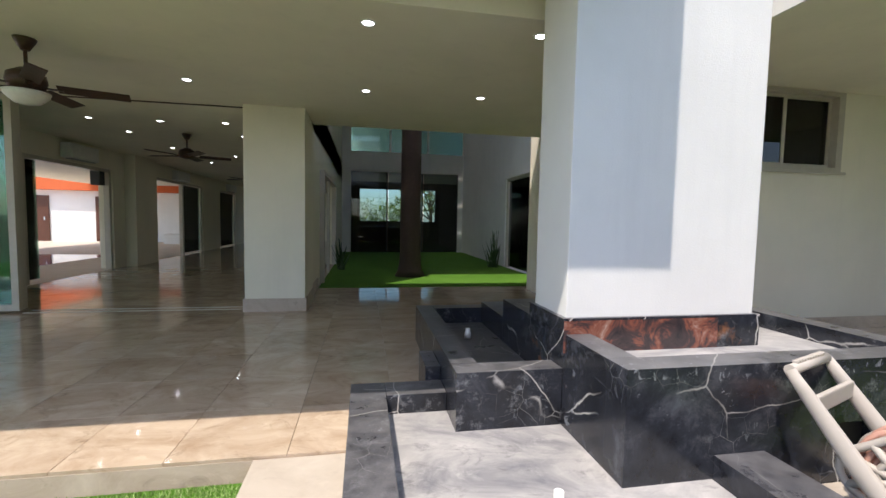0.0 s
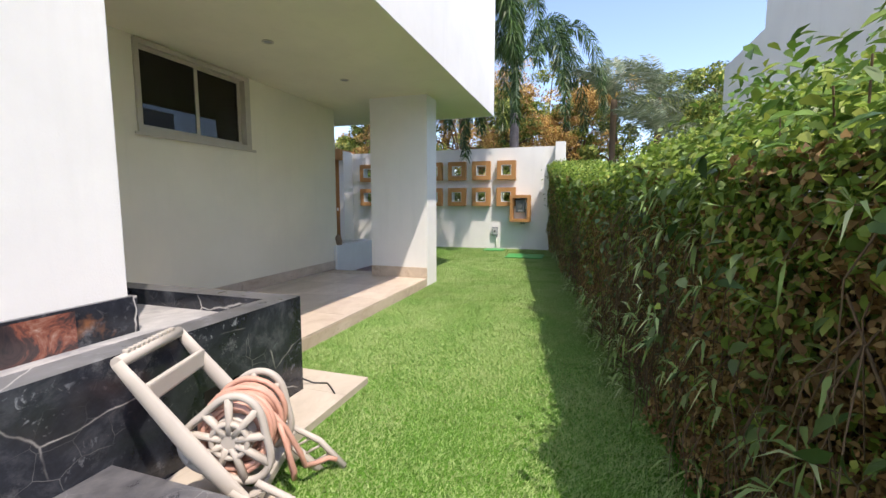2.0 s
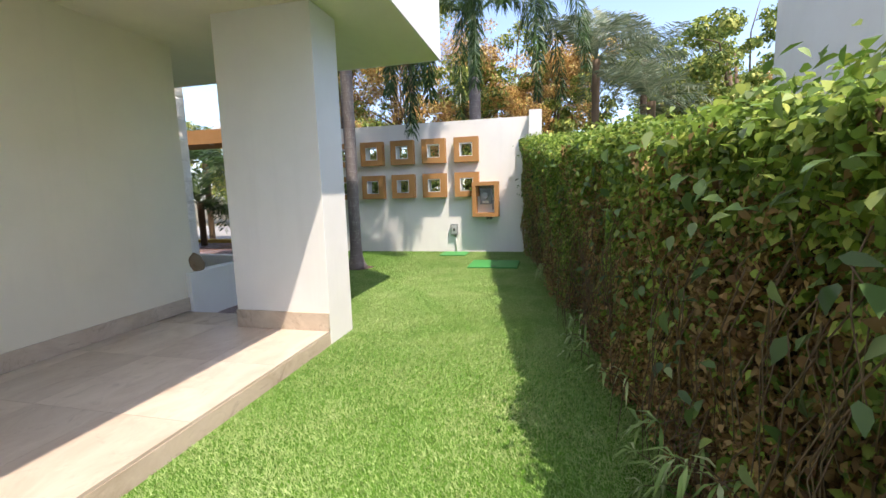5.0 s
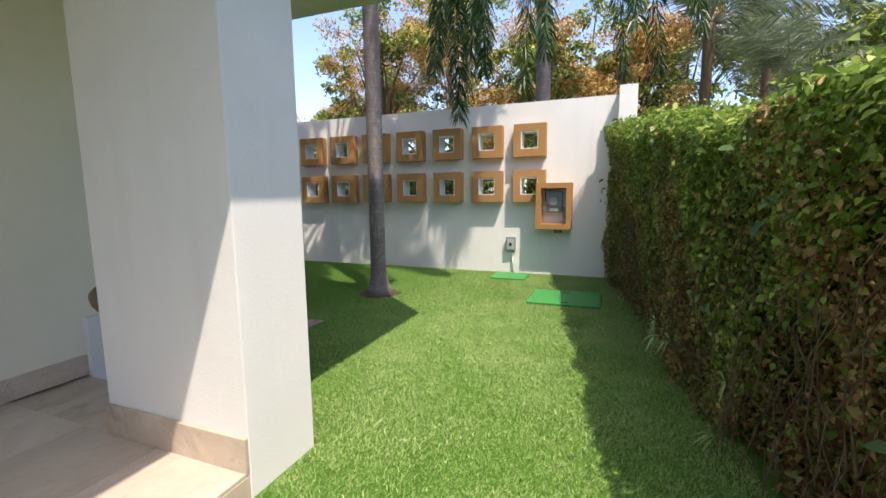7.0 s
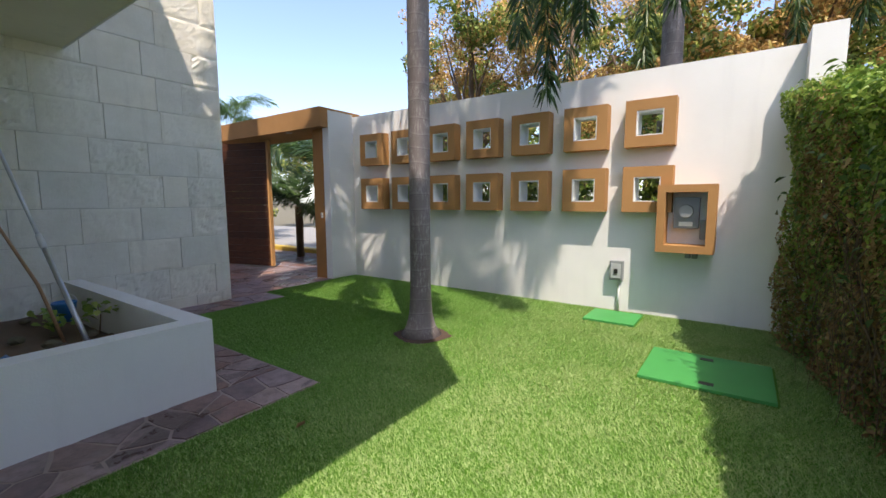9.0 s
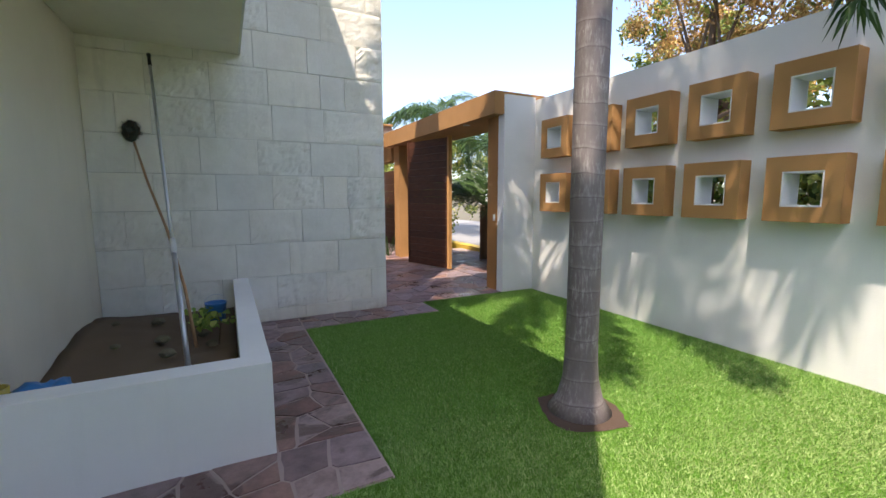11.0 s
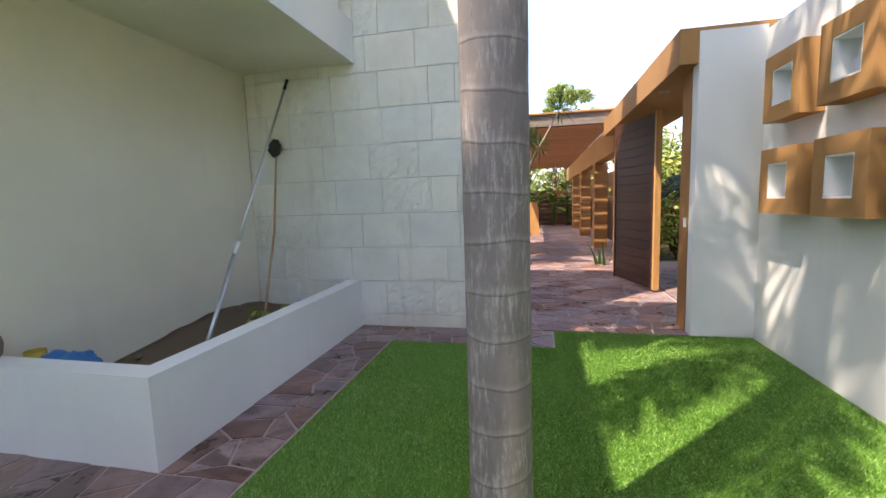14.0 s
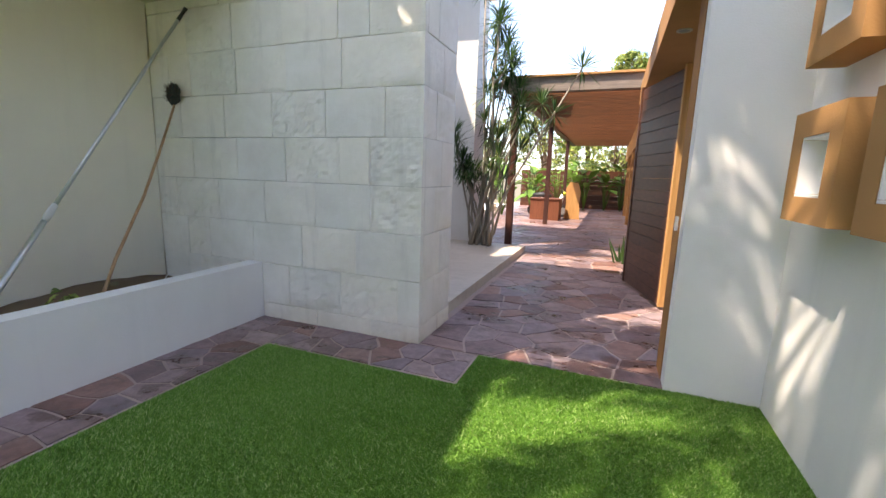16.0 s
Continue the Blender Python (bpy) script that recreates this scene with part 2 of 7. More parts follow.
TRAV = travertine("polished_travertine", 0.03, (0.36, 0.255, 0.17), (0.60, 0.49, 0.375))
TRAVROUGH = travertine("honed_travertine", 0.5, (0.42, 0.33, 0.25), (0.62, 0.53, 0.43))
SLAB = travertine("pale_step_stone", 0.55, (0.46, 0.40, 0.33), (0.58, 0.52, 0.44), 0.3)
TERRACE = travertine("terrace_travertine", 0.4, (0.46, 0.37, 0.30), (0.61, 0.53, 0.45), 0.4)
BASIN = travertine("basin_lining", 0.6, (0.16, 0.165, 0.185), (0.48, 0.47, 0.46))


def stone_mat():
    m = Mat("cut_limestone", 0.85, spec=0.3)
    r = m.rand()
    a = m.ramp(m.noise(2.5, 7, 0.65), [(0.3, (0.80, 0.77, 0.69)), (0.7, (0.93, 0.90, 0.83))])
    a = m.mix(1.0, a, m.mix(r, (0.95, 0.96, 0.965), (1.03, 1.015, 0.985)), "MULTIPLY")
    st = m.noise(1.4, 5, 0.6, m.scaled(m.pos(), (3, 3, 0.5)))
    a = m.mix(m.ramp(st, [(0.58, (0, 0, 0)), (0.78, (0.4, 0.4, 0.4))]), a, (0.42, 0.40, 0.36))
    # damp and soil near the ground
    sep = m.t.nodes.new("ShaderNodeSeparateXYZ")
    m.link(m.pos(), sep.inputs[0])
    low = m.math("ADD", sep.outputs[2], m.math("MULTIPLY", m.noise(3, 6, 0.7), 0.4))
    a = m.mix(m.ramp(low, [(0.10, (0.6, 0.6, 0.6)), (0.22, (0.25, 0.25, 0.25)), (0.42, (0, 0, 0))]), a, (0.48, 0.38, 0.26))
    m.color(a)
    coarse = m.noise(15, 9, 0.75, None, 0.5)
    pits = m.ramp(m.noise(26, 5, 0.7, None, 0.8), [(0.30, (0, 0, 0)), (0.42, (1, 1, 1))])
    fine = m.noise(80, 4)
    h = m.math("ADD", m.math("MULTIPLY", coarse, 0.35), m.math("ADD", m.math("MULTIPLY", pits, 0.08), m.math("MULTIPLY", fine, 0.12)))
    m.bump(h, 0.75, 0.035)
    return m.m


STONE = stone_mat()
MORTAR = painted("pale_mortar", (0.52, 0.49, 0.43), 0.9, 0.3)


def flag_colour(m, r):
    """Purple to rust flagstone, stained in patches that cross the joints."""
    base = m.ramp(r, [(0.0, (0.15, 0.095, 0.095)), (0.25, (0.26, 0.18, 0.18)), (0.45, (0.20, 0.155, 0.17)), (0.65, (0.33, 0.235, 0.22)), (0.85, (0.17, 0.085, 0.07)), (1.0, (0.29, 0.17, 0.14))])
    a = m.mix(1.0, base, m.ramp(m.noise(7, 8, 0.72), [(0.3, (0.6, 0.6, 0.6)), (0.7, (1.35, 1.32, 1.32))]), "MULTIPLY")
    a = m.mix(m.ramp(m.noise(3.3, 5), [(0.58, (0, 0, 0)), (0.72, (0.5, 0.5, 0.5))]), a, (0.33, 0.27, 0.26))
    damp = m.ramp(m.noise(2.6, 5, 0.55, m.scaled(m.pos(), (0.8, 1.3, 1.0)), 0.7), [(0.55, (0, 0, 0)), (0.59, (1, 1, 1))])
    a = m.mix(m.math("MULTIPLY", damp, 0.75), a, m.mix(m.noise(1.3, 2), (0.035, 0.014, 0.012), (0.10, 0.035, 0.022)))
    m.color(a)
    m.rough(m.math("SUBTRACT", m.math("ADD", 0.42, m.math("MULTIPLY", m.noise(9, 4), 0.25)), m.math("MULTIPLY", damp, 0.25)))
    m.bump(m.noise(20, 7, 0.72), 0.45, 0.010)
    return m.m


def flag_mat():
    m = Mat("purple_flagstone", 0.5)
    return flag_colour(m, m.rand())


FLAG = flag_mat()
GROUT = painted("flag_grout", (0.40, 0.31, 0.28), 0.9, 0.5)


def turf_base():
    m = Mat("turf_base", 0.9, spec=0.2)
    a = m.ramp(m.noise(1.2, 6, 0.6), [(0.3, (0.075, 0.20, 0.020)), (0.7, (0.115, 0.26, 0.032))])
    a = m.mix(m.ramp(m.noise(160, 3), [(0.4, (0.35, 0.35, 0.35)), (0.6, (0, 0, 0))]), a, (0.03, 0.095, 0.012))
    m.color(a)
    m.bump(m.noise(140, 3), 0.8, 0.02)
    return m.m


def blade_mat():
    m = Mat("turf_blade", 0.6, spec=0.3)
    r = m.island()
    a = m.ramp(r, [(0.0, (0.065, 0.18, 0.020)), (0.5, (0.12, 0.29, 0.040)), (0.85, (0.22, 0.40, 0.080)), (1.0, (0.44, 0.56, 0.25))])
    a = m.mix(m.ramp(m.noise(0.8, 4), [(0.35, (0, 0, 0)), (0.7, (0.35, 0.35, 0.35))]), a, (0.13, 0.34, 0.055))
    # worn, mottled pile; grazing sheen painted in along the lawn, faint by the palm
    sep = m.t.nodes.new("ShaderNodeSeparateXYZ")
    m.link(m.pos(), sep.inputs[0])
    sheen_band = m.ramp(m.math("MULTIPLY", m.math("ADD", sep.outputs[1], m.noise(0.7, 3)), 0.125), [(0.40, (1, 1, 1)), (0.66, (0.12, 0.12, 0.12))])
    worn_sheen = m.ramp(m.noise(1.7, 6, 0.65, None, 0.5), [(0.40, (0.22, 0.22, 0.22)), (0.70, (0.62, 0.62, 0.62))])
    a = m.mix(m.math("MULTIPLY", sheen_band, worn_sheen), a, (0.47, 0.53, 0.25))
    m.color(a)
    return m.m


TURF = turf_base()
BLADE = blade_mat()


def leaf_mat(name, stops, rough=0.45, transl=0.25):
    m = Mat(name, rough, spec=0.4)
    a = m.ramp(m.island(), stops)
    a = m.mix(1.0, a, m.ramp(m.noise(1.6, 4), [(0.3, (0.65, 0.65, 0.65)), (0.7, (1.25, 1.25, 1.2))]), "MULTIPLY")
    m.color(a)
    tr = m.t.nodes.new("ShaderNodeBsdfTranslucent")
    m.link(a, tr.inputs["Color"])
    mx = m.t.nodes.new("ShaderNodeMixShader")
    mx.inputs[0].default_value = transl
    out = m.t.nodes["Material Output"]
    m.link(m.p.outputs[0], mx.inputs[1])
    m.link(tr.outputs[0], mx.inputs[2])
    m.link(mx.outputs[0], out.inputs["Surface"])
    return m.m


HEDGELEAF = leaf_mat("hedge_leaf", [(0.0, (0.10, 0.18, 0.035)), (0.45, (0.21, 0.34, 0.065)), (0.8, (0.35, 0.48, 0.10)), (1.0, (0.54, 0.60, 0.17))], 0.4, 0.42)
DRYLEAF = leaf_mat("dry_leaf", [(0.0, (0.16, 0.09, 0.042)), (0.5, (0.38, 0.235, 0.105)), (1.0, (0.60, 0.43, 0.22))], 0.7, 0.4)
WOODSLEAF = leaf_mat("woods_leaf", [(0.0, (0.085, 0.14, 0.028)), (0.5, (0.20, 0.28, 0.06)), (0.8, (0.36, 0.41, 0.09)), (1.0, (0.56, 0.53, 0.15))], 0.6)
AUTUMN = leaf_mat("orange_vine_leaf", [(0.0, (0.30, 0.165, 0.06)), (0.5, (0.58, 0.35, 0.12)), (0.8, (0.74, 0.51, 0.18)), (1.0, (0.66, 0.57, 0.19))], 0.6)
PALMLEAF = leaf_mat("palm_leaf", [(0.0, (0.025, 0.065, 0.02)), (0.6, (0.055, 0.115, 0.03)), (1.0, (0.10, 0.17, 0.05))], 0.4)
GREYPALM = leaf_mat("pale_palm_leaf", [(0.0, (0.11, 0.16, 0.09)), (0.6, (0.22, 0.28, 0.19)), (1.0, (0.36, 0.38, 0.26))], 0.5)
TWIG = plain("twig_bark", (0.15, 0.10, 0.062), 0.9)
SOIL = painted("dry_soil", (0.17, 0.115, 0.075), 0.95, 0.8)
EARTH = painted("earth_ground", (0.16, 0.14, 0.09), 0.95, 0.6)
ASPHALT = painted("asphalt", (0.30, 0.30, 0.30), 0.9, 0.4)


def palm_bark(name, light, dark, brown, rings=6.4):
    m = Mat(name, 0.75, spec=0.3)
    sep = m.t.nodes.new("ShaderNodeSeparateXYZ")
    m.link(m.pos(), sep.inputs[0])
    mid = tuple((x + y) / 2 for x, y in zip(dark, light))
    cloud = m.noise(3.0, 7, 0.65, m.scaled(m.pos(), (1.5, 1.5, 0.8)))
    a = m.ramp(cloud, [(0.32, mid), (0.62, light)])
    # the bark between two scars weathers as one band
    zz = m.math("ADD", m.math("MULTIPLY", sep.outputs[2], rings), m.math("MULTIPLY", m.noise(1.4, 3), 1.0))
    band = m.t.nodes.new("ShaderNodeTexWhiteNoise")
    band.noise_dimensions = "1D"
    m.link(m.math("FLOOR", zz), band.inputs["W"])
    hn = m.math("ADD", sep.outputs[2], m.math("ADD", m.math("MULTIPLY", m.noise(2.6, 6, 0.7), 1.3), m.math("MULTIPLY", band.outputs["Value"], 0.55)))
    a = m.mix(m.ramp(hn, [(0.25, (0, 0, 0)), (0.65, (0.80, 0.80, 0.80))]), a, m.mix(0.35, brown, dark))
    # pale lichen film, torn into upright flecks
    fib = m.noise(3.0, 8, 0.75, m.scaled(m.pos(), (20, 20, 3.5)))
    film = m.math("MULTIPLY", m.ramp(fib, [(0.48, (0, 0, 0)), (0.62, (0.6, 0.6, 0.6))]), m.ramp(m.noise(4.5, 6, 0.7), [(0.42, (0.1, 0.1, 0.1)), (0.60, (1, 1, 1))]))
    a = m.mix(film, a, tuple(min(1, x * 0.95) for x in light))
    crack = m.noise(5.0, 5, 0.7, m.scaled(m.pos(), (45, 45, 4.0)))
    a = m.mix(m.ramp(crack, [(0.62, (0, 0, 0)), (0.72, (0.5, 0.5, 0.5))]), a, tuple(x * 0.8 for x in dark))
    fr = m.math("FRACT", zz)
    ring = m.ramp(fr, [(0.0, (0.55, 0.55, 0.55)), (0.02, (0.3, 0.3, 0.3)), (0.045, (0, 0, 0))])
    lip = m.ramp(fr, [(0.04, (0, 0, 0)), (0.07, (0.16, 0.16, 0.16)), (0.2, (0, 0, 0))])
    a = m.mix(lip, a, light)
    a = m.mix(ring, a, tuple(x * 0.5 for x in dark))
    m.color(a)
    m.bump(m.math("SUBTRACT", m.math("MULTIPLY", fib, 0.35), m.math("MULTIPLY", ring, 0.6)), 0.4, 0.010)
    return m.m


BARK = palm_bark("palm_bark", (0.50, 0.48, 0.47), (0.12, 0.10, 0.10), (0.135, 0.098, 0.098))
DARKBARK = palm_bark("dark_palm_bark", (0.085, 0.055, 0.04), (0.022, 0.014, 0.011), (0.05, 0.032, 0.024))
DOORWOOD = wood("dark_plank", (0.045, 0.017, 0.010), (0.12, 0.048, 0.026), 0.45, 1)
PERGWOOD = wood("pergola_timber", (0.10, 0.04, 0.02), (0.24, 0.10, 0.045), 0.55, 0)
POSTWOOD = wood("dark_red_post", (0.045, 0.018, 0.014), (0.10, 0.04, 0.03), 0.5, 2)
JAMB = wood("pale_jamb_wood", (0.40, 0.21, 0.08), (0.56, 0.32, 0.13), 0.5, 2)
BAMBOO = wood("bamboo_stick", (0.30, 0.17, 0.09), (0.48, 0.30, 0.17), 0.5, 2)
ALU = plain("cream_aluminium", (0.50, 0.46, 0.385), 0.4, 0.0)
STEEL = plain("brushed_pole", (0.62, 0.64, 0.66), 0.35, 0.8)
BLACKP = plain("black_plastic", (0.02, 0.02, 0.022), 0.5)
GREYBOX = plain("grey_meter_box", (0.23, 0.25, 0.26), 0.45)
GREENPL = painted("green_cover_paint", (0.05, 0.30, 0.075), 0.55, 0.1)
REEL = painted("taupe_plastic", (0.47, 0.43, 0.385), 0.55, 0.1)
HOSE = plain("salmon_hose", (0.54, 0.30, 0.23), 0.5)
BLUE = plain("blue_plastic", (0.03, 0.20, 0.50), 0.4)
WHITEPL = plain("white_plastic", (0.75, 0.75, 0.73), 0.4)
DARKBROWN = wood("fan_blade_wood", (0.035, 0.018, 0.012), (0.08, 0.04, 0.025), 0.4, 0)
REDORANGE = stucco("red_orange_paint", (0.62, 0.14, 0.05), 0.15)
POOL = plain("pool_water", (0.02, 0.05, 0.22), 0.05)


def glass_mat(name, tint=(0.80, 0.90, 0.88)):
    m = Mat(name, 0.02)
    g = m.t.nodes.new("ShaderNodeBsdfGlossy")
    g.inputs["Roughness"].default_value = 0.01
    t = m.t.nodes.new("ShaderNodeBsdfTransparent")
    t.inputs["Color"].default_value = (*tint, 1)
    fr = m.t.nodes.new("ShaderNodeFresnel")
    fr.inputs["IOR"].default_value = 1.5
    mx = m.t.nodes.new("ShaderNodeMixShader")
    m.link(fr.outputs[0], mx.inputs[0])
    m.link(t.outputs[0], mx.inputs[1])
    m.link(g.outputs[0], mx.inputs[2])
    m.link(mx.outputs[0], m.t.nodes["Material Output"].inputs["Surface"])
    return m.m


GLASS = glass_mat("green_glass", (0.62, 0.84, 0.78))
DARKGLASS = glass_mat("smoked_glass", (0.16, 0.18, 0.19))


def glow(name, c, s):
    m = Mat(name)
    e = m.t.nodes.new("ShaderNodeEmission")
    e.inputs[0].default_value = (*c, 1)
    e.inputs[1].default_value = s
    m.link(e.outputs[0], m.t.nodes["Material Output"].inputs["Surface"])
    return m.m


LAMP = glow("lamp_glow", (0.85, 0.93, 1.0), 9.0)


# ---------------------------------------------------------------- ground
FLOOR = 0.13      # terrace and hall floor
HALLZ = 2.88      # lower ceiling of the hall
CEILZ = 3.07      # soffit and hall ceiling
WALLX = 14.548    # inner face of the boundary wall
BACKY = 7.487     # face of the limestone tower

ground = solid("ground", obox(-300, 300, -300, 300, -0.6, -0.06), EARTH, "bare brown earth reaching to the horizon", "ground", "structure")
solid("lawn", obox(-9, WALLX, -6, 2.588, -0.05, 0.0), TURF, "bright green artificial turf, thick pile", "lawn", "structure")
solid("lawn_corner", obox(8.83, WALLX, 2.588, 4.05, -0.05, 0.0), TURF, "bright green artificial turf in front of the low planter", "lawn", "structure")
solid("lawn_court", obox(10.90, WALLX, 4.05, 6.95, -0.05, 0.0), TURF, "green artificial turf round the palm", "lawn", "structure")
solid("lawn_gate", obox(12.60, WALLX, 6.95, 7.50, -0.05, 0.0), TURF, "green artificial turf at the gate", "lawn", "structure")
bm = bmesh.new()
bx(bm, 8.83, 10.898, 4.052, 7.486, -0.055, 0.0)
bx(bm, 10.898, 12.598, 6.952, 7.486, -0.055, 0.0)
solid("paving_bed", bm, GROUT, "brown mortar bed of the flagstone border", "paving", "structure")
solid("court_bed", obox(8.0, 14.3, 7.50, 30, -0.055, 0.0), GROUT, "brown mortar bed of the flagstone courtyard", "paving", "structure")

# ---------------------------------------------------------------- terrace and hall floor
terrace = solid("terrace_floor", obox(-5.1, 8.83, 2.60, 26, -0.1, FLOOR - 0.02), TRAVROUGH, "travertine terrace and hall floor with a stepped edge", "floor", "structure")


def tile_mesh(w, d, mat):
    bm = bmesh.new()
    bx(bm, 0.0015, w - 0.0015, 0.0015, d - 0.0015, -0.018, 0.0)
    return to_mesh("tile", bm, mat)


def lay_tiles(x0, x1, y0, y1, w, d, z, mat, parent):
    """Square stone tiles side by side, cut at the last row."""
    meshes = {}
    y = y0
    while y < y1 - 0.01:
        dd = round(min(d, y1 - y), 3)
        x = x0
        while x < x1 - 0.01:
            ww = round(min(w, x1 - x), 3)
            if (ww, dd) not in meshes:
                meshes[ww, dd] = tile_mesh(ww, dd, mat)
            ob = new("tile", meshes[ww, dd])
            ob.parent = parent
            ob.location = (x, y, z)
            x += w
        y += d


# ---------------------------------------------------------------- the upper storey and soffit
bm = bmesh.new()
bx(bm, -12, 2.25, 1.95, 3.30, CEILZ, CEILZ + 0.5)
bx(bm, -12, 4.20, 3.30, 7.35, HALLZ, CEILZ + 0.5)
bx(bm, -12, 0.16, 7.35, 26, HALLZ, CEILZ + 0.5)
bx(bm, 4.20, 8.87, 1.95, 4.64, CEILZ, CEILZ + 0.46)
bx(bm, 8.87, 10.38, 1.95, BACKY - 0.003, CEILZ, CEILZ + 0.46)
solid("ceiling", bm, CEIL, "cream plaster soffit and hall ceiling", "ceiling", "structure")
bm = bmesh.new()
bx(bm, -12, 2.25, 1.93, 1.95, CEILZ - 0.004, 7.2)
bx(bm, 4.20, 10.40, 1.93, 1.95, CEILZ - 0.004, 6.9)
bx(bm, 10.38, 10.40, 1.95, BACKY - 0.003, CEILZ - 0.004, CEILZ + 0.46)
bx(bm, 2.23, 2.25, 1.95, 3.24, CEILZ - 0.004, 7.2)
bx(bm, 4.18, 4.20, 1.95, 3.24, CEILZ - 0.004, 6.9)
bx(bm, 10.18, 10.28, 1.952, 7.42, CEILZ + 0.462, 6.9)
bx(bm, 4.2, 10.18, 7.32, 7.42, CEILZ + 0.462, 6.9)
bx(bm, 4.2, 10.18, 1.952, 7.32, 6.8, 6.9)
bx(bm, 2.25, 4.2, 3.26, 3.36, CEILZ + 0.46, 7.2)
solid("upper_wall_south", bm, WHITE, "white stucco fascia and upper storey wall", "wall", "structure")

# house wall with the high window
WX0, WX1, WZ0, WZ1 = 5.20, 6.80, 2.10, 3.055
HY = 4.64
bm = bmesh.new()
bx(bm, 4.2, WX0, HY, HY + 0.2, FLOOR, CEILZ)
bx(bm, WX1, 8.83, HY, HY + 0.2, FLOOR, CEILZ)
bx(bm, WX0, WX1, HY, HY + 0.2, FLOOR, WZ0)
bx(bm, WX0, WX1, HY, HY + 0.2, WZ1, CEILZ)
bx(bm, 8.83, 8.95, HY, BACKY - 0.003, -0.05, CEILZ)
solid("wall_south", bm, CREAM, "cream stucco house wall under the deep soffit", "wall", "structure")
bm = bmesh.new()
bx(bm, 4.2, 8.845, HY - 0.018, HY - 0.0, FLOOR, FLOOR + 0.15)
bx(bm, 8.83, 8.945, HY - 0.02, HY - 0.002, FLOOR, FLOOR + 0.15)
solid("baseboard", bm, TRAVROUGH, "travertine skirting along the cream wall", "baseboard", "structure")


def high_window():
    w = thing("window_1", (WX0, HY, WZ0), "cream aluminium sliding window with smoked panes", "window", kind="structure")
    fr = bmesh.new()
    t = 0.05
    bx(fr, WX0, WX1, HY - 0.028, HY + 0.10, WZ0, WZ0 + t)
    bx(fr, WX0, WX1, HY - 0.028, HY + 0.10, WZ1 - t, WZ1)
    bx(fr, WX0, WX0 + t, HY - 0.028, HY + 0.10, WZ0 + t, WZ1 - t)
    bx(fr, WX1 - 0.09, WX1, HY - 0.028, HY + 0.10, WZ0 + t, WZ1 - t)
    part("window_frame", fr, ALU, w)
    mid = (WX0 + WX1 - 0.04) / 2
    for a, b, y in ((WX0 + t, mid + 0.03, HY + 0.03), (mid - 0.03, WX1 - 0.09, HY + 0.06)):
        s = bmesh.new()
        bx(s, a, a + 0.045, y, y + 0.025, WZ0 + t, WZ1 - t)
        bx(s, b - 0.045, b, y, y + 0.025, WZ0 + t, WZ1 - t)
        bx(s, a + 0.045, b - 0.045, y, y + 0.025, WZ0 + t, WZ0 + t + 0.04)
        bx(s, a + 0.045, b - 0.045, y, y + 0.025, WZ1 - t - 0.04, WZ1 - t)
        sash = part("sash", s, ALU, w)
        p = part("pane", obox(a + 0.04, b - 0.04, y + 0.009, y + 0.015, WZ0 + t + 0.03, WZ1 - t - 0.03), DARKGLASS, sash, "smoked glass pane")
    sill = bmesh.new()
    bx(sill, WX0 - 0.05, WX1 + 0.06, HY - 0.045, HY - 0.029, WZ0 - 0.035, WZ0 - 0.003, 0.003)
    part("window_sill", sill, ALU, w)


high_window()
# dim room behind the window
bm = bmesh.new()
bx(bm, 4.2, 8.82, 8.0, 8.1, FLOOR, CEILZ)
bx(bm, 4.1, 4.2, HY, 8.0, FLOOR, CEILZ)
solid("room_wall", bm, CREAM, "plain inner walls of the unlit room", "wall", "structure")
solid("room_ceiling", obox(4.2, 8.83, 4.64, 8.1, CEILZ, CEILZ + 0.2), CEIL, "plain ceiling of the unlit room", "ceiling", "structure")

# ---------------------------------------------------------------- columns
PX0, PX1, PY0, PY1 = 8.37, 8.83, 2.593, 3.60
bm = bmesh.new()
bx(bm, PX0, PX1, PY0, PY1, -0.05, CEILZ, 0.006)
solid("wall_column", bm, WHITE, "white stucco rectangular column at the terrace edge", "column", "structure")
bm = bmesh.new()
bx(bm, PX0 - 0.022, PX0 - 0.001, PY0 + 0.003, PY1, FLOOR, FLOOR + 0.175, 0.003)
solid("column_skirting", bm, TRAVROUGH, "brown travertine skirting round the column", "baseboard", "structure")

COLX0, COLX1, COLY0, COLY1 = 2.253, 3.62, 2.71, 3.20
solid("fountain_column", obox(COLX0, COLX1, COLY0, COLY1, 0.80, 7.0, 0.008), WHITE, "large white stucco column rising from the fountain", "column", "structure")

# hall pillar
HX0, HX1, HPY = -0.56, 0.22, 6.33
solid("hall_pillar", obox(HX0, HX1, HPY, HPY + 0.9, FLOOR, HALLZ, 0.006), CREAM, "cream plastered hall pillar", "column", "structure")
bm = bmesh.new()
bx(bm, HX0 - 0.02, HX1 + 0.02, HPY - 0.02, HPY - 0.001, FLOOR, FLOOR + 0.18)
bx(bm, HX1 + 0.001, HX1 + 0.02, HPY - 0.001, HPY + 0.9, FLOOR, FLOOR + 0.18)
solid("hall_pillar_skirting", bm, TRAVROUGH, "brown travertine skirting of the hall pillar", "baseboard", "structure")

# ---------------------------------------------------------------- boundary wall with niches
NICHE_Y = [2.355 + 0.751 * i for i in range(7)]
NICHE_Z = [1.555, 2.33]
HOLE = 0.135
WALLTOP = 2.98


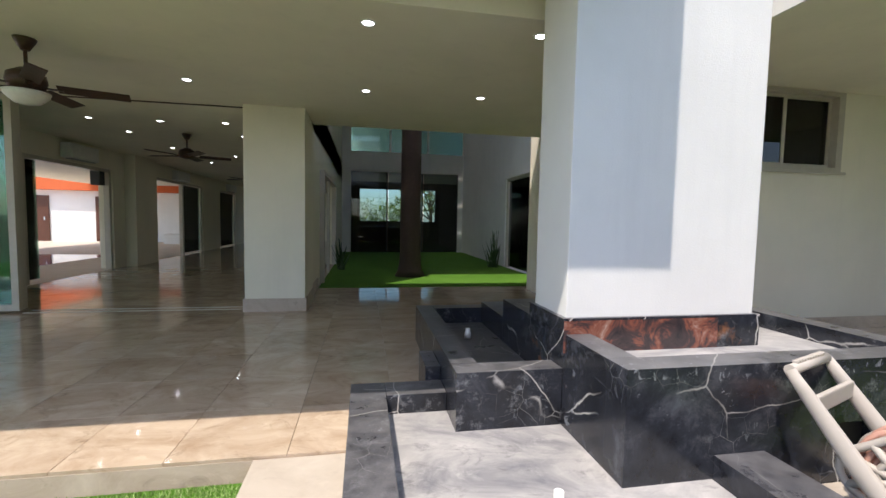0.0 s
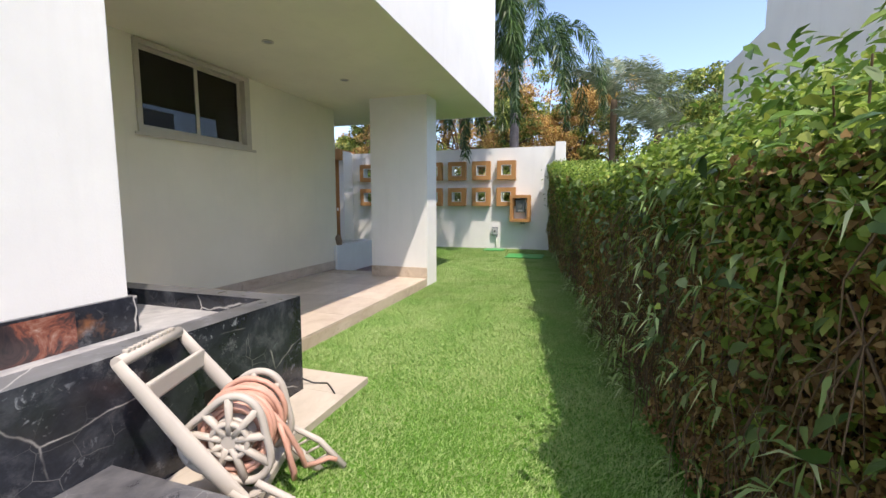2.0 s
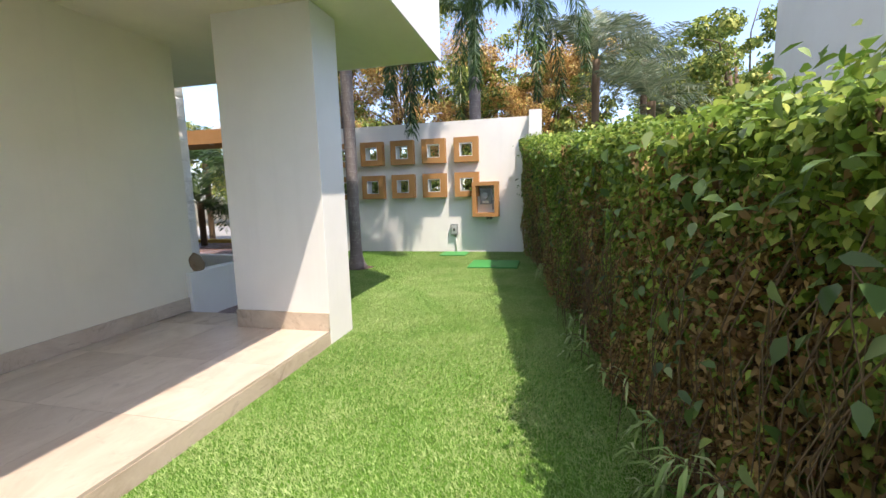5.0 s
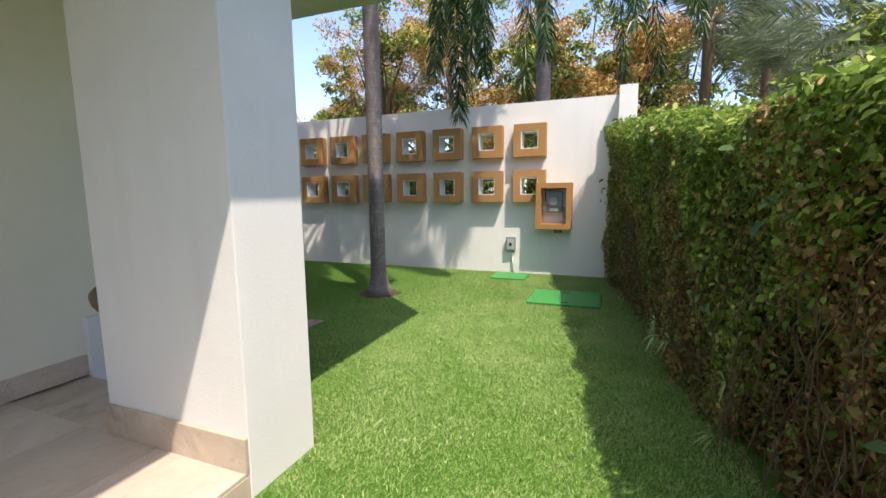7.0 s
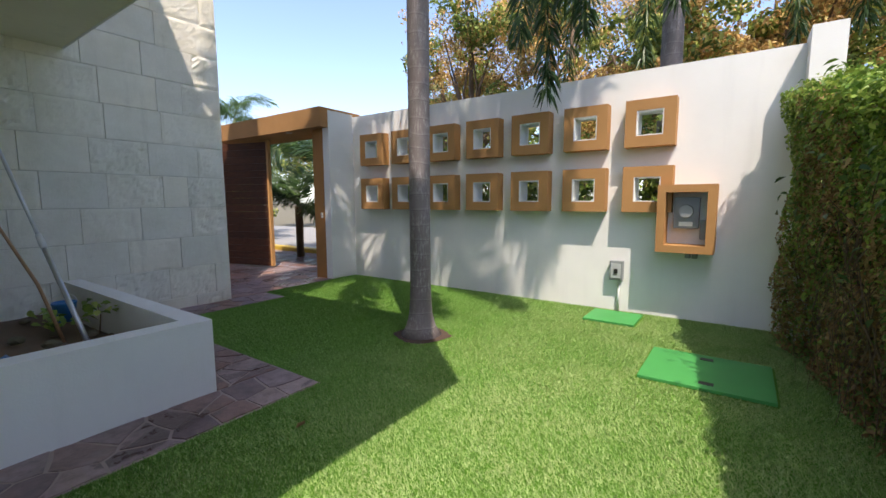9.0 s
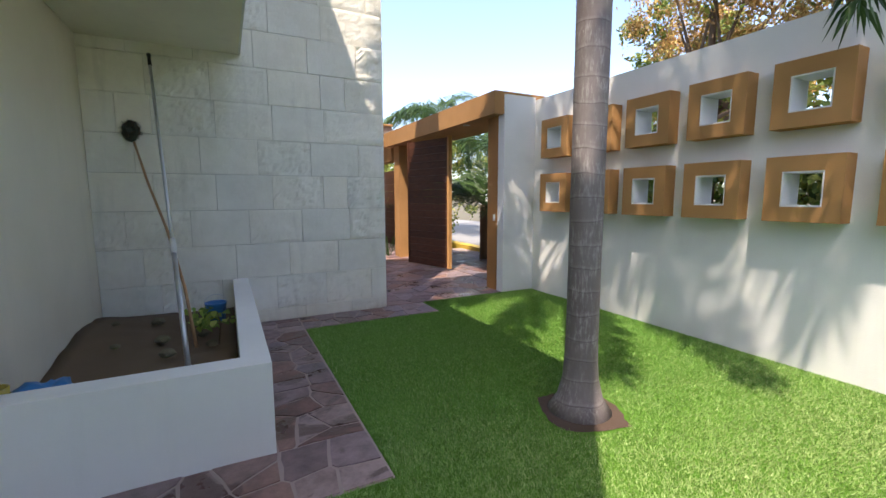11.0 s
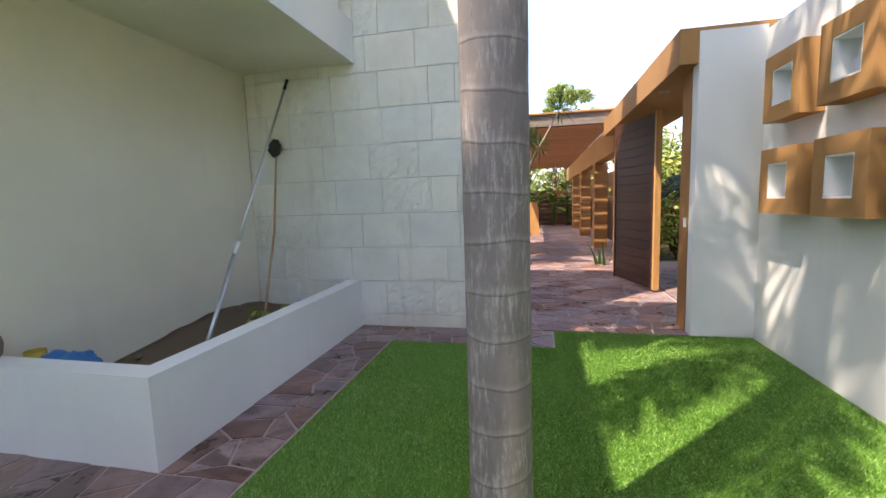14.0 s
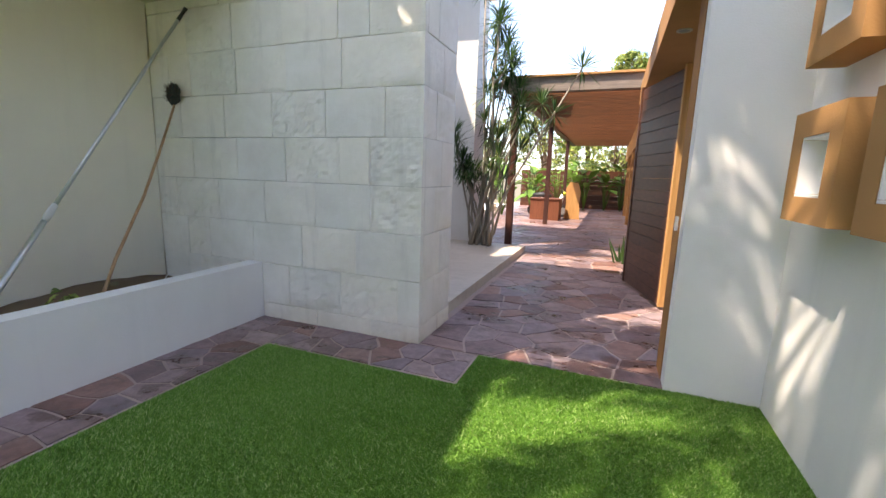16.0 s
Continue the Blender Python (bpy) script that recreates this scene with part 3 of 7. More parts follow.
def wall_with_holes(bm, x0, x1, y0, y1, z0, z1, holes):
    """Wall slab across x, split round square holes (y, z centres)."""
    ys = sorted({y0, y1, *[c + s * HOLE for c, _ in holes for s in (-1, 1)]})
    zs = sorted({z0, z1, *[c + s * HOLE for _, c in holes for s in (-1, 1)]})
    for ya, yb in zip(ys, ys[1:]):
        run = None
        for za, zb in zip(zs, zs[1:]):
            cy, cz = (ya + yb) / 2, (za + zb) / 2
            if any(abs(cy - hy) < HOLE and abs(cz - hz) < HOLE for hy, hz in holes):
                if run:
                    bx(bm, x0, x1, ya, yb, *run)
                run = None
            else:
                run = (run[0] if run else za, zb)
        if run:
            bx(bm, x0, x1, ya, yb, *run)


bm = bmesh.new()
wall_with_holes(bm, WALLX, WALLX + 0.10, 0.97, 7.65, -0.3, WALLTOP, [(y, z) for y in NICHE_Y for z in NICHE_Z])
bx(bm, 13.97, WALLX, 7.49, 7.65, -0.3, 3.02)
bx(bm, 14.26, WALLX + 0.16, 0.71, 0.97, -0.3, 3.06)
bmesh.ops.remove_doubles(bm, verts=bm.verts, dist=1e-5)
solid("wall_east", bm, WHITE, "white stucco garden wall pierced by square holes", "wall", "structure")


def niche_frame():
    n = thing("niche_frame", (WALLX, 0, 0), "ochre stucco square frame round a hole in the garden wall", "wall frame", "square frames on the garden wall")
    o, d = 0.272, 0.17
    bm = bmesh.new()
    i = HOLE + 0.012
    for y0, y1, z0, z1 in ((-o, o, i, o), (-o, o, -o, -i), (-o, -i, -i, i), (i, o, -i, i)):
        bx(bm, WALLX - d, WALLX - 0.002, y0, y1, z0, z1)
    bmesh.ops.remove_doubles(bm, verts=bm.verts, dist=1e-5)
    part("frame", bm, ORANGE, n)
    bm = bmesh.new()
    j = HOLE - 0.002
    for y0, y1, z0, z1 in ((-i, i, j, i), (-i, i, -i, -j), (-i, -j, -j, j), (j, i, -j, j)):
        bx(bm, WALLX - d + 0.004, WALLX + 0.09, y0 + 0.001, y1 - 0.001, z0 + 0.001, z1 - 0.001)
    part("lining", bm, WHITE, n, "white plaster lining")
    return n


proto = niche_frame()
first = True
for k, y in enumerate(NICHE_Y):
    for z in NICHE_Z:
        m4 = Matrix.Translation((WALLX, y, z))
        if first:
            proto.matrix_basis = m4
            proto.location = (WALLX, y, z)
            first = False
        else:
            copy_thing(proto, m4)


# ---------------------------------------------------------------- limestone tower
def block_mesh(w, d, h, mat, seed, relief):
    """A cut block whose front, at y = 0, is sawn flat or split rough."""
    bm = bmesh.new()
    g = 0.0024
    if relief == 0:
        bx(bm, g, w - g, 0.0, d, g, h - g)
        bmesh.ops.bevel(bm, geom=[e for e in bm.edges if e.verts[0].co.y < 0.001 and e.verts[1].co.y < 0.001], offset=0.0035, segments=1, affect="EDGES")
        return to_mesh("block", bm, mat)
    nx, nz = max(4, round(w / 0.036)), max(3, round(h / 0.036))
    rows = []
    for i in range(nx + 1):
        col = []
        for j in range(nz + 1):
            x, z = g + (w - 2 * g) * i / nx, g + (h - 2 * g) * j / nz
            rim = min(i, nx - i, j, nz - j)
            q = Vector((x * 4.2 + seed * 7.7, 3.1 * seed, z * 5.0))
            y = noise.noise(q) * 0.010 + abs(noise.noise(q * 2.9)) * 0.012 + noise.noise(q * 7.0) * 0.003
            y = (1.9 * y * relief if rim else 0.008) - 0.006 * relief
            col.append(bm.verts.new((x, y, z)))
        rows.append(col)
    for i in range(nx):
        for j in range(nz):
            bm.faces.new((rows[i][j], rows[i + 1][j], rows[i + 1][j + 1], rows[i][j + 1]))
    edge = [rows[i][0] for i in range(nx + 1)] + [rows[nx][j] for j in range(1, nz + 1)] + [rows[i][nz] for i in range(nx - 1, -1, -1)] + [rows[0][j] for j in range(nz - 1, 0, -1)]
    back = [bm.verts.new((v.co.x, d, v.co.z)) for v in edge]
    for k in range(len(edge)):
        q = (k + 1) % len(edge)
        bm.faces.new((edge[k], edge[q], back[q], back[k]))
    return to_mesh("block", bm, mat)


TOWX0, TOWX1, TOWY1, TOWTOP = 8.95, 12.06, 8.22, 8.5
tower = solid("stone_tower", obox(TOWX0, TOWX1 - 0.02, BACKY + 0.03, TOWY1, -0.05, TOWTOP), MORTAR, "tower wall clad in large pale limestone blocks", "wall", "structure")
courses = [(-0.02, 0.15)] + [(0.15 + 0.401 * i, 0.15 + 0.401 * (i + 1)) for i in range(21)]


def clad():
    """Blocks of one length in half bond; about two in five are split rough."""
    r = random.Random(11)
    cache = {}

    def mesh(w, d, h):
        relief = r.choice((0, 0, 0, 0.35, 0.35, 1.0, 1.0))
        key = (round(w, 3), d, round(h, 3), relief, r.randrange(3) if relief else 0)
        if key not in cache:
            cache[key] = block_mesh(w, d, h, STONE, key[4] + 3 * len(cache), relief)
        return cache[key]

    for ci, (z0, z1) in enumerate(courses):
        x = TOWX0
        w = (0.27, 0.54, 0.40)[ci % 3]
        while x < TOWX1 - 0.01:
            if TOWX1 - (x + w) < 0.2:
                w = round(TOWX1 - x, 3)
            ob = new("block", mesh(w, 0.06, z1 - z0))
            ob.parent = tower
            ob.location = (x, BACKY + r.choice((0.0, 0.0, 0.002, -0.002, 0.003)), z0)
            x += w
            w = 0.59 if r.random() < 0.8 else 0.30
        y = BACKY + 0.062
        w = (0.36, 0.22)[ci % 2]
        while y < TOWY1 - 0.01:
            w = min(w, TOWY1 - y)
            if TOWY1 - (y + w) < 0.12:
                w = round(TOWY1 - y, 3)
            ob = new("block", mesh(w, 0.03, z1 - z0))
            ob.parent = tower
            ob.matrix_basis = Matrix.Translation((TOWX1, y, z0)) @ Matrix.Rotation(radians(90), 4, "Z")
            y += w
            w = 0.42


clad()

# ---------------------------------------------------------------- low planter beside the house
bm = bmesh.new()
LX, LY, LZ = 10.35, 4.58, 0.56
bx(bm, 8.83, LX, LY, LY + 0.16, -0.05, LZ)
bx(bm, LX - 0.16, LX, LY + 0.16, BACKY - 0.008, -0.05, LZ)
bmesh.ops.remove_doubles(bm, verts=bm.verts, dist=1e-5)
solid("planter_wall", bm, WHITE, "low white stucco planter wall", "planter", "structure")

# ---------------------------------------------------------------- fountain of black marble
def fountain():
    f = thing("fountain", (2.2, 2.6, 0.0), "tiered black marble fountain, dry, with white veins", "fountain")
    # tall planter box round the column
    X0, X1, Y0, Y1, Z = 2.238, 4.314, 2.043, 3.88, 0.717
    t = 0.17
    for nm, a in (("back_wall", (X0, X1, Y1 - t, Y1)), ("side_wall", (X0, X0 + t, Y0 + t, Y1 - t)), ("side_wall", (X1 - t, X1, Y0 + t, Y1 - t))):
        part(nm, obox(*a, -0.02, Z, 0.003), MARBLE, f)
    bm = bmesh.new()
    S0, S1, SZ0, SZ1 = 3.50, 3.80, 0.17, 0.375
    for a in ((X0, S0, -0.02, Z), (S1, X1, -0.02, Z), (S0, S1, -0.02, SZ0), (S0, S1, SZ1, Z)):
        bx(bm, a[0], a[1], Y0, Y0 + t, a[2], a[3])
    bmesh.ops.remove_doubles(bm, verts=bm.verts, dist=1e-5)
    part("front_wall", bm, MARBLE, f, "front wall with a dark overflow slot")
    # Black plate set in the slot to darken it like a shaded hollow.
    part("slot_dark_plate", obox(S0 + 0.004, S1 - 0.004, Y0 + 0.10, Y0 + t - 0.004, SZ0 + 0.004, SZ1 - 0.004), BLACKP, f, "black plate giving the slot its shaded depth")
    part("bed", obox(X0 + t, X1 - t, Y0 + t, Y1 - t, 0.1, 0.60), BASIN, f, "pale dusty lining of the upper basin")
    bm = bmesh.new()
    bx(bm, COLX0 - 0.03, COLX1 + 0.03, COLY0 - 0.03, COLY1 + 0.03, 0.58, 0.815, 0.003)
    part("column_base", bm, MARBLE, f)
    part("red_panel", obox(COLX0 - 0.026, COLX1 - 0.30, COLY0 - 0.036, COLY0 - 0.031, 0.60, 0.80), REDMARBLE, f, "rust-red veined marble facing")
    # middle trough
    MX0, MX1, MY0, MY1, MZ = 1.561, 2.236, 2.697, 4.75, 0.497
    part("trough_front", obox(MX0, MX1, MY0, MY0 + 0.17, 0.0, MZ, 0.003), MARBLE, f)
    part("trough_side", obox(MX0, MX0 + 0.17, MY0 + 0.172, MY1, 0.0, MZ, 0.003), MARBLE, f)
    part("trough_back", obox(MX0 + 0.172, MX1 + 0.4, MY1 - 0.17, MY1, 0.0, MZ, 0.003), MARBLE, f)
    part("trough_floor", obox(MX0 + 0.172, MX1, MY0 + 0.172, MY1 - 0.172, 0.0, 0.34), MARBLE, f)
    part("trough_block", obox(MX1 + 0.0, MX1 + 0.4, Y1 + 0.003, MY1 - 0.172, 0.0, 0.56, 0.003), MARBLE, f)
    bm = lathe(bmesh.new(), [(0.03, 0), (0.03, 0.05), (0.022, 0.055), (0.022, 0.09)], (1.95, 4.0, 0.34), 16)
    part("nozzle", bm, WHITEPL, f, "white plastic water nozzle")
    # low basin in front
    BX0, BX1, BY0, BY1, BZ = 0.93, 3.03, 1.18, 3.22, 0.262
    t = 0.23
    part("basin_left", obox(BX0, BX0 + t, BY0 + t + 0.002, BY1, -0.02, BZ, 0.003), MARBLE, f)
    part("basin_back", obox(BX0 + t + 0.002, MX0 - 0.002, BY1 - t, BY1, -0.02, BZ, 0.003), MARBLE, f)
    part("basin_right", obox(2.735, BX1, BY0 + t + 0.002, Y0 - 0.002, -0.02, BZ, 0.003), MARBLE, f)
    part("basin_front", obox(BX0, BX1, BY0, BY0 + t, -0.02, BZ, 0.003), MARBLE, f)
    part("basin_floor", obox(BX0 + t + 0.002, 2.733, BY0 + t + 0.002, BY1 - t - 0.002, 0.0, 0.137), BASIN, f, "pale stained basin floor")
    bm = lathe(bmesh.new(), [(0.022, 0), (0.022, 0.12)], (1.84, 1.90, 0.137), 16)
    part("pipe_stub", bm, WHITEPL, f, "white plastic pipe stub")
    part("plinth", obox(1.45, 1.558, 3.23, 3.6, 0.13, 0.36, 0.003), MARBLE, f)
    return f


fountain()
bm = bmesh.new()
bx(bm, 4.316, 4.63, 1.70, 2.595, -0.04, 0.05, 0.004)
bx(bm, 3.04, 4.316, 1.70, 2.04, -0.04, 0.05, 0.004)
bx(bm, 3.04, 3.34, 0.75, 1.698, -0.04, 0.05, 0.004)
solid("stone_footing", bm, SLAB, "pale stone footing slab beside the fountain", "step", "structure")

solid("stone_edge", obox(0.44, 0.925, -0.3, 2.596, -0.05, 0.115, 0.004), SLAB, "pale stone edging beside the fountain basin", "step", "structure")

# ---------------------------------------------------------------- gate
GY0, GY1 = 7.50, 12.1
bm = bmesh.new()
bx(bm, 13.80, 14.75, 7.505, 12.5, 2.725, 3.06)
gate = thing("gate_portal", (13.97, 7.66, 0), "brown stucco gate portal with a deep lintel", "gateway")
part("lintel", bm, ORANGE, gate)
part("post", obox(13.965, 14.30, 7.653, 7.93, -0.05, 2.722), BROWNPAINT, gate)
part("post", obox(13.97, 14.45, 11.9, 12.25, -0.05, 2.722), ORANGE, gate)


def gate_leaf(hinge, free, hgt):
    """A wide plank door, open, between two points on the floor."""
    hv, fv = Vector(hinge), Vector(free)
    L = (fv - hv).length
    ang = math.atan2((fv - hv).y, (fv - hv).x)
    d = thing("gate_door", (hinge[0], hinge[1], 0), "tall dark plank gate leaf standing open", "door")
    d["kind"] = "structure"
    m4 = Matrix.Translation((hinge[0], hinge[1], 0)) @ Matrix.Rotation(ang, 4, "Z")
    z = 0.05
    i = 0
    while z < hgt - 0.05:
        h = 0.145
        me = bmesh.new()
        bx(me, 0.02, L - 0.045, -0.035, 0.035, z, min(z + h - 0.004, hgt), 0.003)
        ob = part("plank", me, DOORWOOD, d)
        ob.matrix_parent_inverse = Matrix()
        z += h
    for x0, x1 in ((-0.02, 0.02), (L - 0.043, L)):
        ob = part("stile", obox(x0, x1, -0.045, 0.045, 0.04, hgt + 0.01), JAMB if x0 > 0 else DOORWOOD, d, "pale wooden edge" if x0 > 0 else "")
        ob.matrix_parent_inverse = Matrix()
    d.matrix_basis = m4


gate_leaf((13.80, 10.82), (14.16, 9.60), 2.68)
# road and street beyond the gate
solid("road", obox(16.6, 24, -60, 80, -0.08, -0.03), ASPHALT, "pale grey street", "road", "structure")
solid("kerb", obox(16.3, 16.6, -60, 80, -0.08, 0.10), painted("yellow_kerb", (0.65, 0.45, 0.08)), "yellow painted kerb", "kerb", "structure")
solid("gate_floor_bed", obox(14.3, 16.3, 7.5, 13, -0.055, -0.012), GROUT, "mortar bed of the gate threshold", "paving", "structure")

# ---------------------------------------------------------------- palm in the lawn
def palm_trunk(name, base, top, r0, r1, mat, flare=1.8, n=20, rings=46):
    bm = bmesh.new()
    pts, rad = [], []
    H = (Vector(top) - Vector(base)).length
    for i in range(rings + 1):
        f = i / rings
        p = Vector(base).lerp(Vector(top), f)
        h = f * H
        r = r0 + (r1 - r0) * f + r0 * (flare - 1) * math.exp(-h / 0.13)
        pts.append(p)
        rad.append(r * (1.0 + (0.004 if i % 2 else -0.004)))
    tube(bm, pts, rad, n)
    return bm


lawn_palm = thing("palm_tree", (12.31, 4.15, 0), "tall palm with a smooth ringed grey trunk", "palm tree")
part("trunk", palm_trunk("trunk", (12.312, 4.15, -0.03), (12.305, 4.15, 6.1), 0.107, 0.113, BARK, 2.3), BARK, lawn_palm)

# ---------------------------------------------------------------- foliage helpers
def unit(v):
    return v / np.maximum(np.linalg.norm(v, axis=1, keepdims=True), 1e-9)


def leaf_cloud(rs, centres, normals, size, aspect=0.55, jitter=0.7, hang=0.5, fold=0.15):
    """Pointed six-cornered leaves, folded along the midrib: arrays of vertices and faces."""
    n = len(centres)
    nrm = unit(normals + jitter * rs.normal(size=(n, 3)))
    ax = rs.normal(size=(n, 3)) + np.array([0, 0, -hang])
    ax = unit(ax - nrm * (ax * nrm).sum(1, keepdims=True))
    sd = np.cross(nrm, ax)
    L = np.asarray(size).reshape(-1, 1)
    base = centres - 0.5 * L * ax
    tip = centres + 0.5 * L * ax - 0.18 * L * nrm
    w = aspect * 0.5 * L * sd
    up = fold * L * nrm
    v = np.stack([base, centres - 0.24 * L * ax + 0.86 * w + up * 0.8, centres + 0.08 * L * ax + 0.84 * w + up * 0.7, tip,
                  centres + 0.08 * L * ax - 0.84 * w + up * 0.7, centres - 0.24 * L * ax - 0.86 * w + up * 0.8], 1).reshape(-1, 3)
    return v, np.arange(n * 6).reshape(n, 6)


def foliage(name, v, fc, mat, parent, label=""):
    ob = new(name, quick_mesh(name, v, fc, mat, fc.shape[1]))
    if parent is not None:
        ob.parent = parent
        ob.matrix_parent_inverse = parent.matrix_basis.inverted()
    if label:
        ob["label"] = label
    return ob


def wob(x, z, s=1.0):
    """Smooth uneven relief."""
    return (np.sin(1.9 * x * s + 1.3 * np.sin(1.1 * z * s)) + np.sin(3.1 * x * s + 2.3 * z * s + 0.7) * 0.6 + np.sin(5.7 * x * s - 3.9 * z * s) * 0.35 + np.sin(11.0 * x * s + 7.0 * z * s) * 0.2) / 2.15


# ---------------------------------------------------------------- hedge
def hedge_front(x):
    return -0.33 + (x - 4.46) * 0.137


def hedge_top(x):
    return 1.53 + 0.015 * (x - 4.0) + 0.0070 * (x - 4.0) ** 2


def build_hedge():
    rs = np.random.RandomState(3)
    h = thing("hedge", (6.0, -0.6, 0), "tall vine-covered hedge, green above and dry brown below", "hedge")
    x0, x1 = -3.0, 14.30
    # closed dark brown sheet in place of the stems and the shade among them
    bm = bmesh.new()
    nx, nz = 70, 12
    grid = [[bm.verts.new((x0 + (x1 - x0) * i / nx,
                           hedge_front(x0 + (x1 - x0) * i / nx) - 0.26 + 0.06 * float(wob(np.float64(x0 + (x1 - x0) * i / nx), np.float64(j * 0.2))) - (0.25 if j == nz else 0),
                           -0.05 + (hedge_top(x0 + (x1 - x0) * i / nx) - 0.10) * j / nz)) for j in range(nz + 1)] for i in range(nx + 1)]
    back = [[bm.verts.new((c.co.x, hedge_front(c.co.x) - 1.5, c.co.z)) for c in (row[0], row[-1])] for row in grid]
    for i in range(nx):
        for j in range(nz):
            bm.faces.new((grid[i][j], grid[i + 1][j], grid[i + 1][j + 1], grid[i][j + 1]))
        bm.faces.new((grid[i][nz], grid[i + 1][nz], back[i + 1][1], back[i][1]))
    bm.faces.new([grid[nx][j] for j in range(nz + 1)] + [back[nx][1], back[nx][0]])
    part("core", bm, plain("hedge_core", (0.045, 0.032, 0.018), 0.95), h, "dark brown sheet standing in for shaded wood inside the hedge")
    # stems and twigs
    bm = bmesh.new()
    for _ in range(420):
        x = rs.uniform(-1, 14.0)
        z = rs.uniform(0.0, 1.1)
        y = hedge_front(x) - 0.10 + rs.uniform(-0.08, 0.08)
        p = [(x, y, z), (x + rs.normal(0, 0.12), y + rs.normal(0.02, 0.05), z + rs.uniform(0.15, 0.35)), (x + rs.normal(0, 0.22), y + rs.normal(0.03, 0.07), z + rs.uniform(0.4, 0.8))]
        tube(bm, p, [0.006, 0.005, 0.003], 4, False)
    # dry runners hanging in tangles
    for _ in range(900):
        x = rs.uniform(1.5, 13.5) if rs.uniform() < 0.5 else rs.normal(4.8, 1.3)
        z = rs.uniform(0.35, 1.35)
        y = hedge_front(x) + 0.05 + rs.uniform(-0.1, 0.10)
        l = rs.uniform(0.2, 0.6)
        dx = rs.normal(0, 0.10)
        p = [(x, y - 0.03, z), (x + dx * 0.4 + rs.normal(0, 0.02), y + 0.03, z - l * 0.35), (x + dx, y + rs.normal(0.02, 0.03), max(0.02, z - l))]
        tube(bm, p, [0.0032, 0.0026, 0.0018], 3, False)
    part("tangle", bm, TWIG, h, "dry brown stems and runners")["kind"] = "stuff"
    N = 270000
    dens_x = rs.uniform(0, 1, N)
    x = x0 + (x1 - x0) * dens_x
    s = rs.uniform(0, 1, N)
    on_top = s > 0.70
    ht = hedge_top(x) + 0.10 * wob(x, x * 0.3, 1.3)
    z = np.where(on_top, ht + rs.normal(0, 0.05, N), rs.uniform(0, 1, N) ** 0.85 * ht)
    yb = hedge_front(x) + 0.11 * wob(x, z, 1.0) + 0.07 * wob(x, z, 3.1) + 0.10 * np.clip(z / ht, 0, 1) ** 2
    inner = rs.uniform(0, 1, N) ** 2 * 0.24
    y = np.where(on_top, hedge_front(x) + 0.12 - rs.uniform(0, 1.35, N), yb - inner)
    z = np.where(on_top, z - 0.12 * np.clip((y - hedge_front(x)) / 0.12, 0, 1) ** 2, z)
    # the top climbs towards the back where the vine is highest
    lift = 0.50 * np.exp(-((x - 4.5) / 1.5) ** 2) * np.clip((hedge_front(x) + 0.1 - y) / 0.8, 0, 1)
    z = np.where(on_top, z + lift * rs.uniform(0, 1, N) ** 0.5, z)
    nrm = np.where(on_top[:, None], np.array([0, 0.25, 1.0]), np.array([0, 0.9, 0.6]))
    P = np.stack([x, y, z], 1)
    dry = wob(x + 5, z, 1.7) * 0.6 + 1.0 - 1.0 * (z / ht) + 1.05 * np.exp(-((x - 4.6) / 2.6) ** 2) * (1.08 - z / ht)
    isdry = (rs.uniform(0, 1, N) < np.clip(dry, 0.03, 0.85)) & ~on_top
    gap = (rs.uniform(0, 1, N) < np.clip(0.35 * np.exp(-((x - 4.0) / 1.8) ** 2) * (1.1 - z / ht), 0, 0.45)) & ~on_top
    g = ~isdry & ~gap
    near = np.exp(-((x - 4.5) / 3.0) ** 2)
    size = rs.uniform(0.024, 0.054, N) * (1 + 0.10 * near)
    big = rs.uniform(0, 1, N) < 0.05
    size = np.where(big, size * 1.6, size)
    sel = g
    v, fc = leaf_cloud(rs, P[sel], nrm[sel], size[sel], 0.66, 0.55, 0.8)
    foliage("green_foliage", v, fc, HEDGELEAF, h, "small green vine leaves")["kind"] = "stuff"
    sel = isdry & ~gap
    v, fc = leaf_cloud(rs, P[sel], nrm[sel], size[sel] * 0.9, 0.5, 1.1, 0.8, 0.25)
    foliage("dry_foliage", v, fc, DRYLEAF, h, "withered brown leaves")["kind"] = "stuff"
    # scattered larger leaves of a second creeper
    M = 520
    bxs = np.where(rs.uniform(0, 1, M) < 0.6, rs.normal(4.8, 1.5, M), rs.uniform(2.0, 13.5, M))
    bzs = rs.uniform(0.25, 1.0, M) ** 0.8 * hedge_top(bxs)
    C = np.stack([bxs, hedge_front(bxs) + 0.13 + 0.10 * wob(bxs, bzs, 1.0) + 0.10 * (bzs / hedge_top(bxs)) ** 2 + rs.uniform(-0.06, 0.05, M), bzs], 1)
    v, fc = leaf_cloud(rs, C, np.tile([0.0, 0.8, 0.75], (M, 1)), rs.uniform(0.055, 0.095, M), 0.5, 0.45, 0.9, 0.10)
    foliage("creeper", v, fc, leaf_mat("creeper_leaf", [(0, (0.05, 0.11, 0.035)), (0.6, (0.11, 0.19, 0.06)), (0.9, (0.22, 0.30, 0.12)), (1, (0.42, 0.52, 0.10))], 0.35, 0.35), h, "larger pointed creeper leaves")["kind"] = "stuff"
    # bamboo-like sprouts with long pale blades
    Pv, Fv, k = [], [], 0
    stems = bmesh.new()
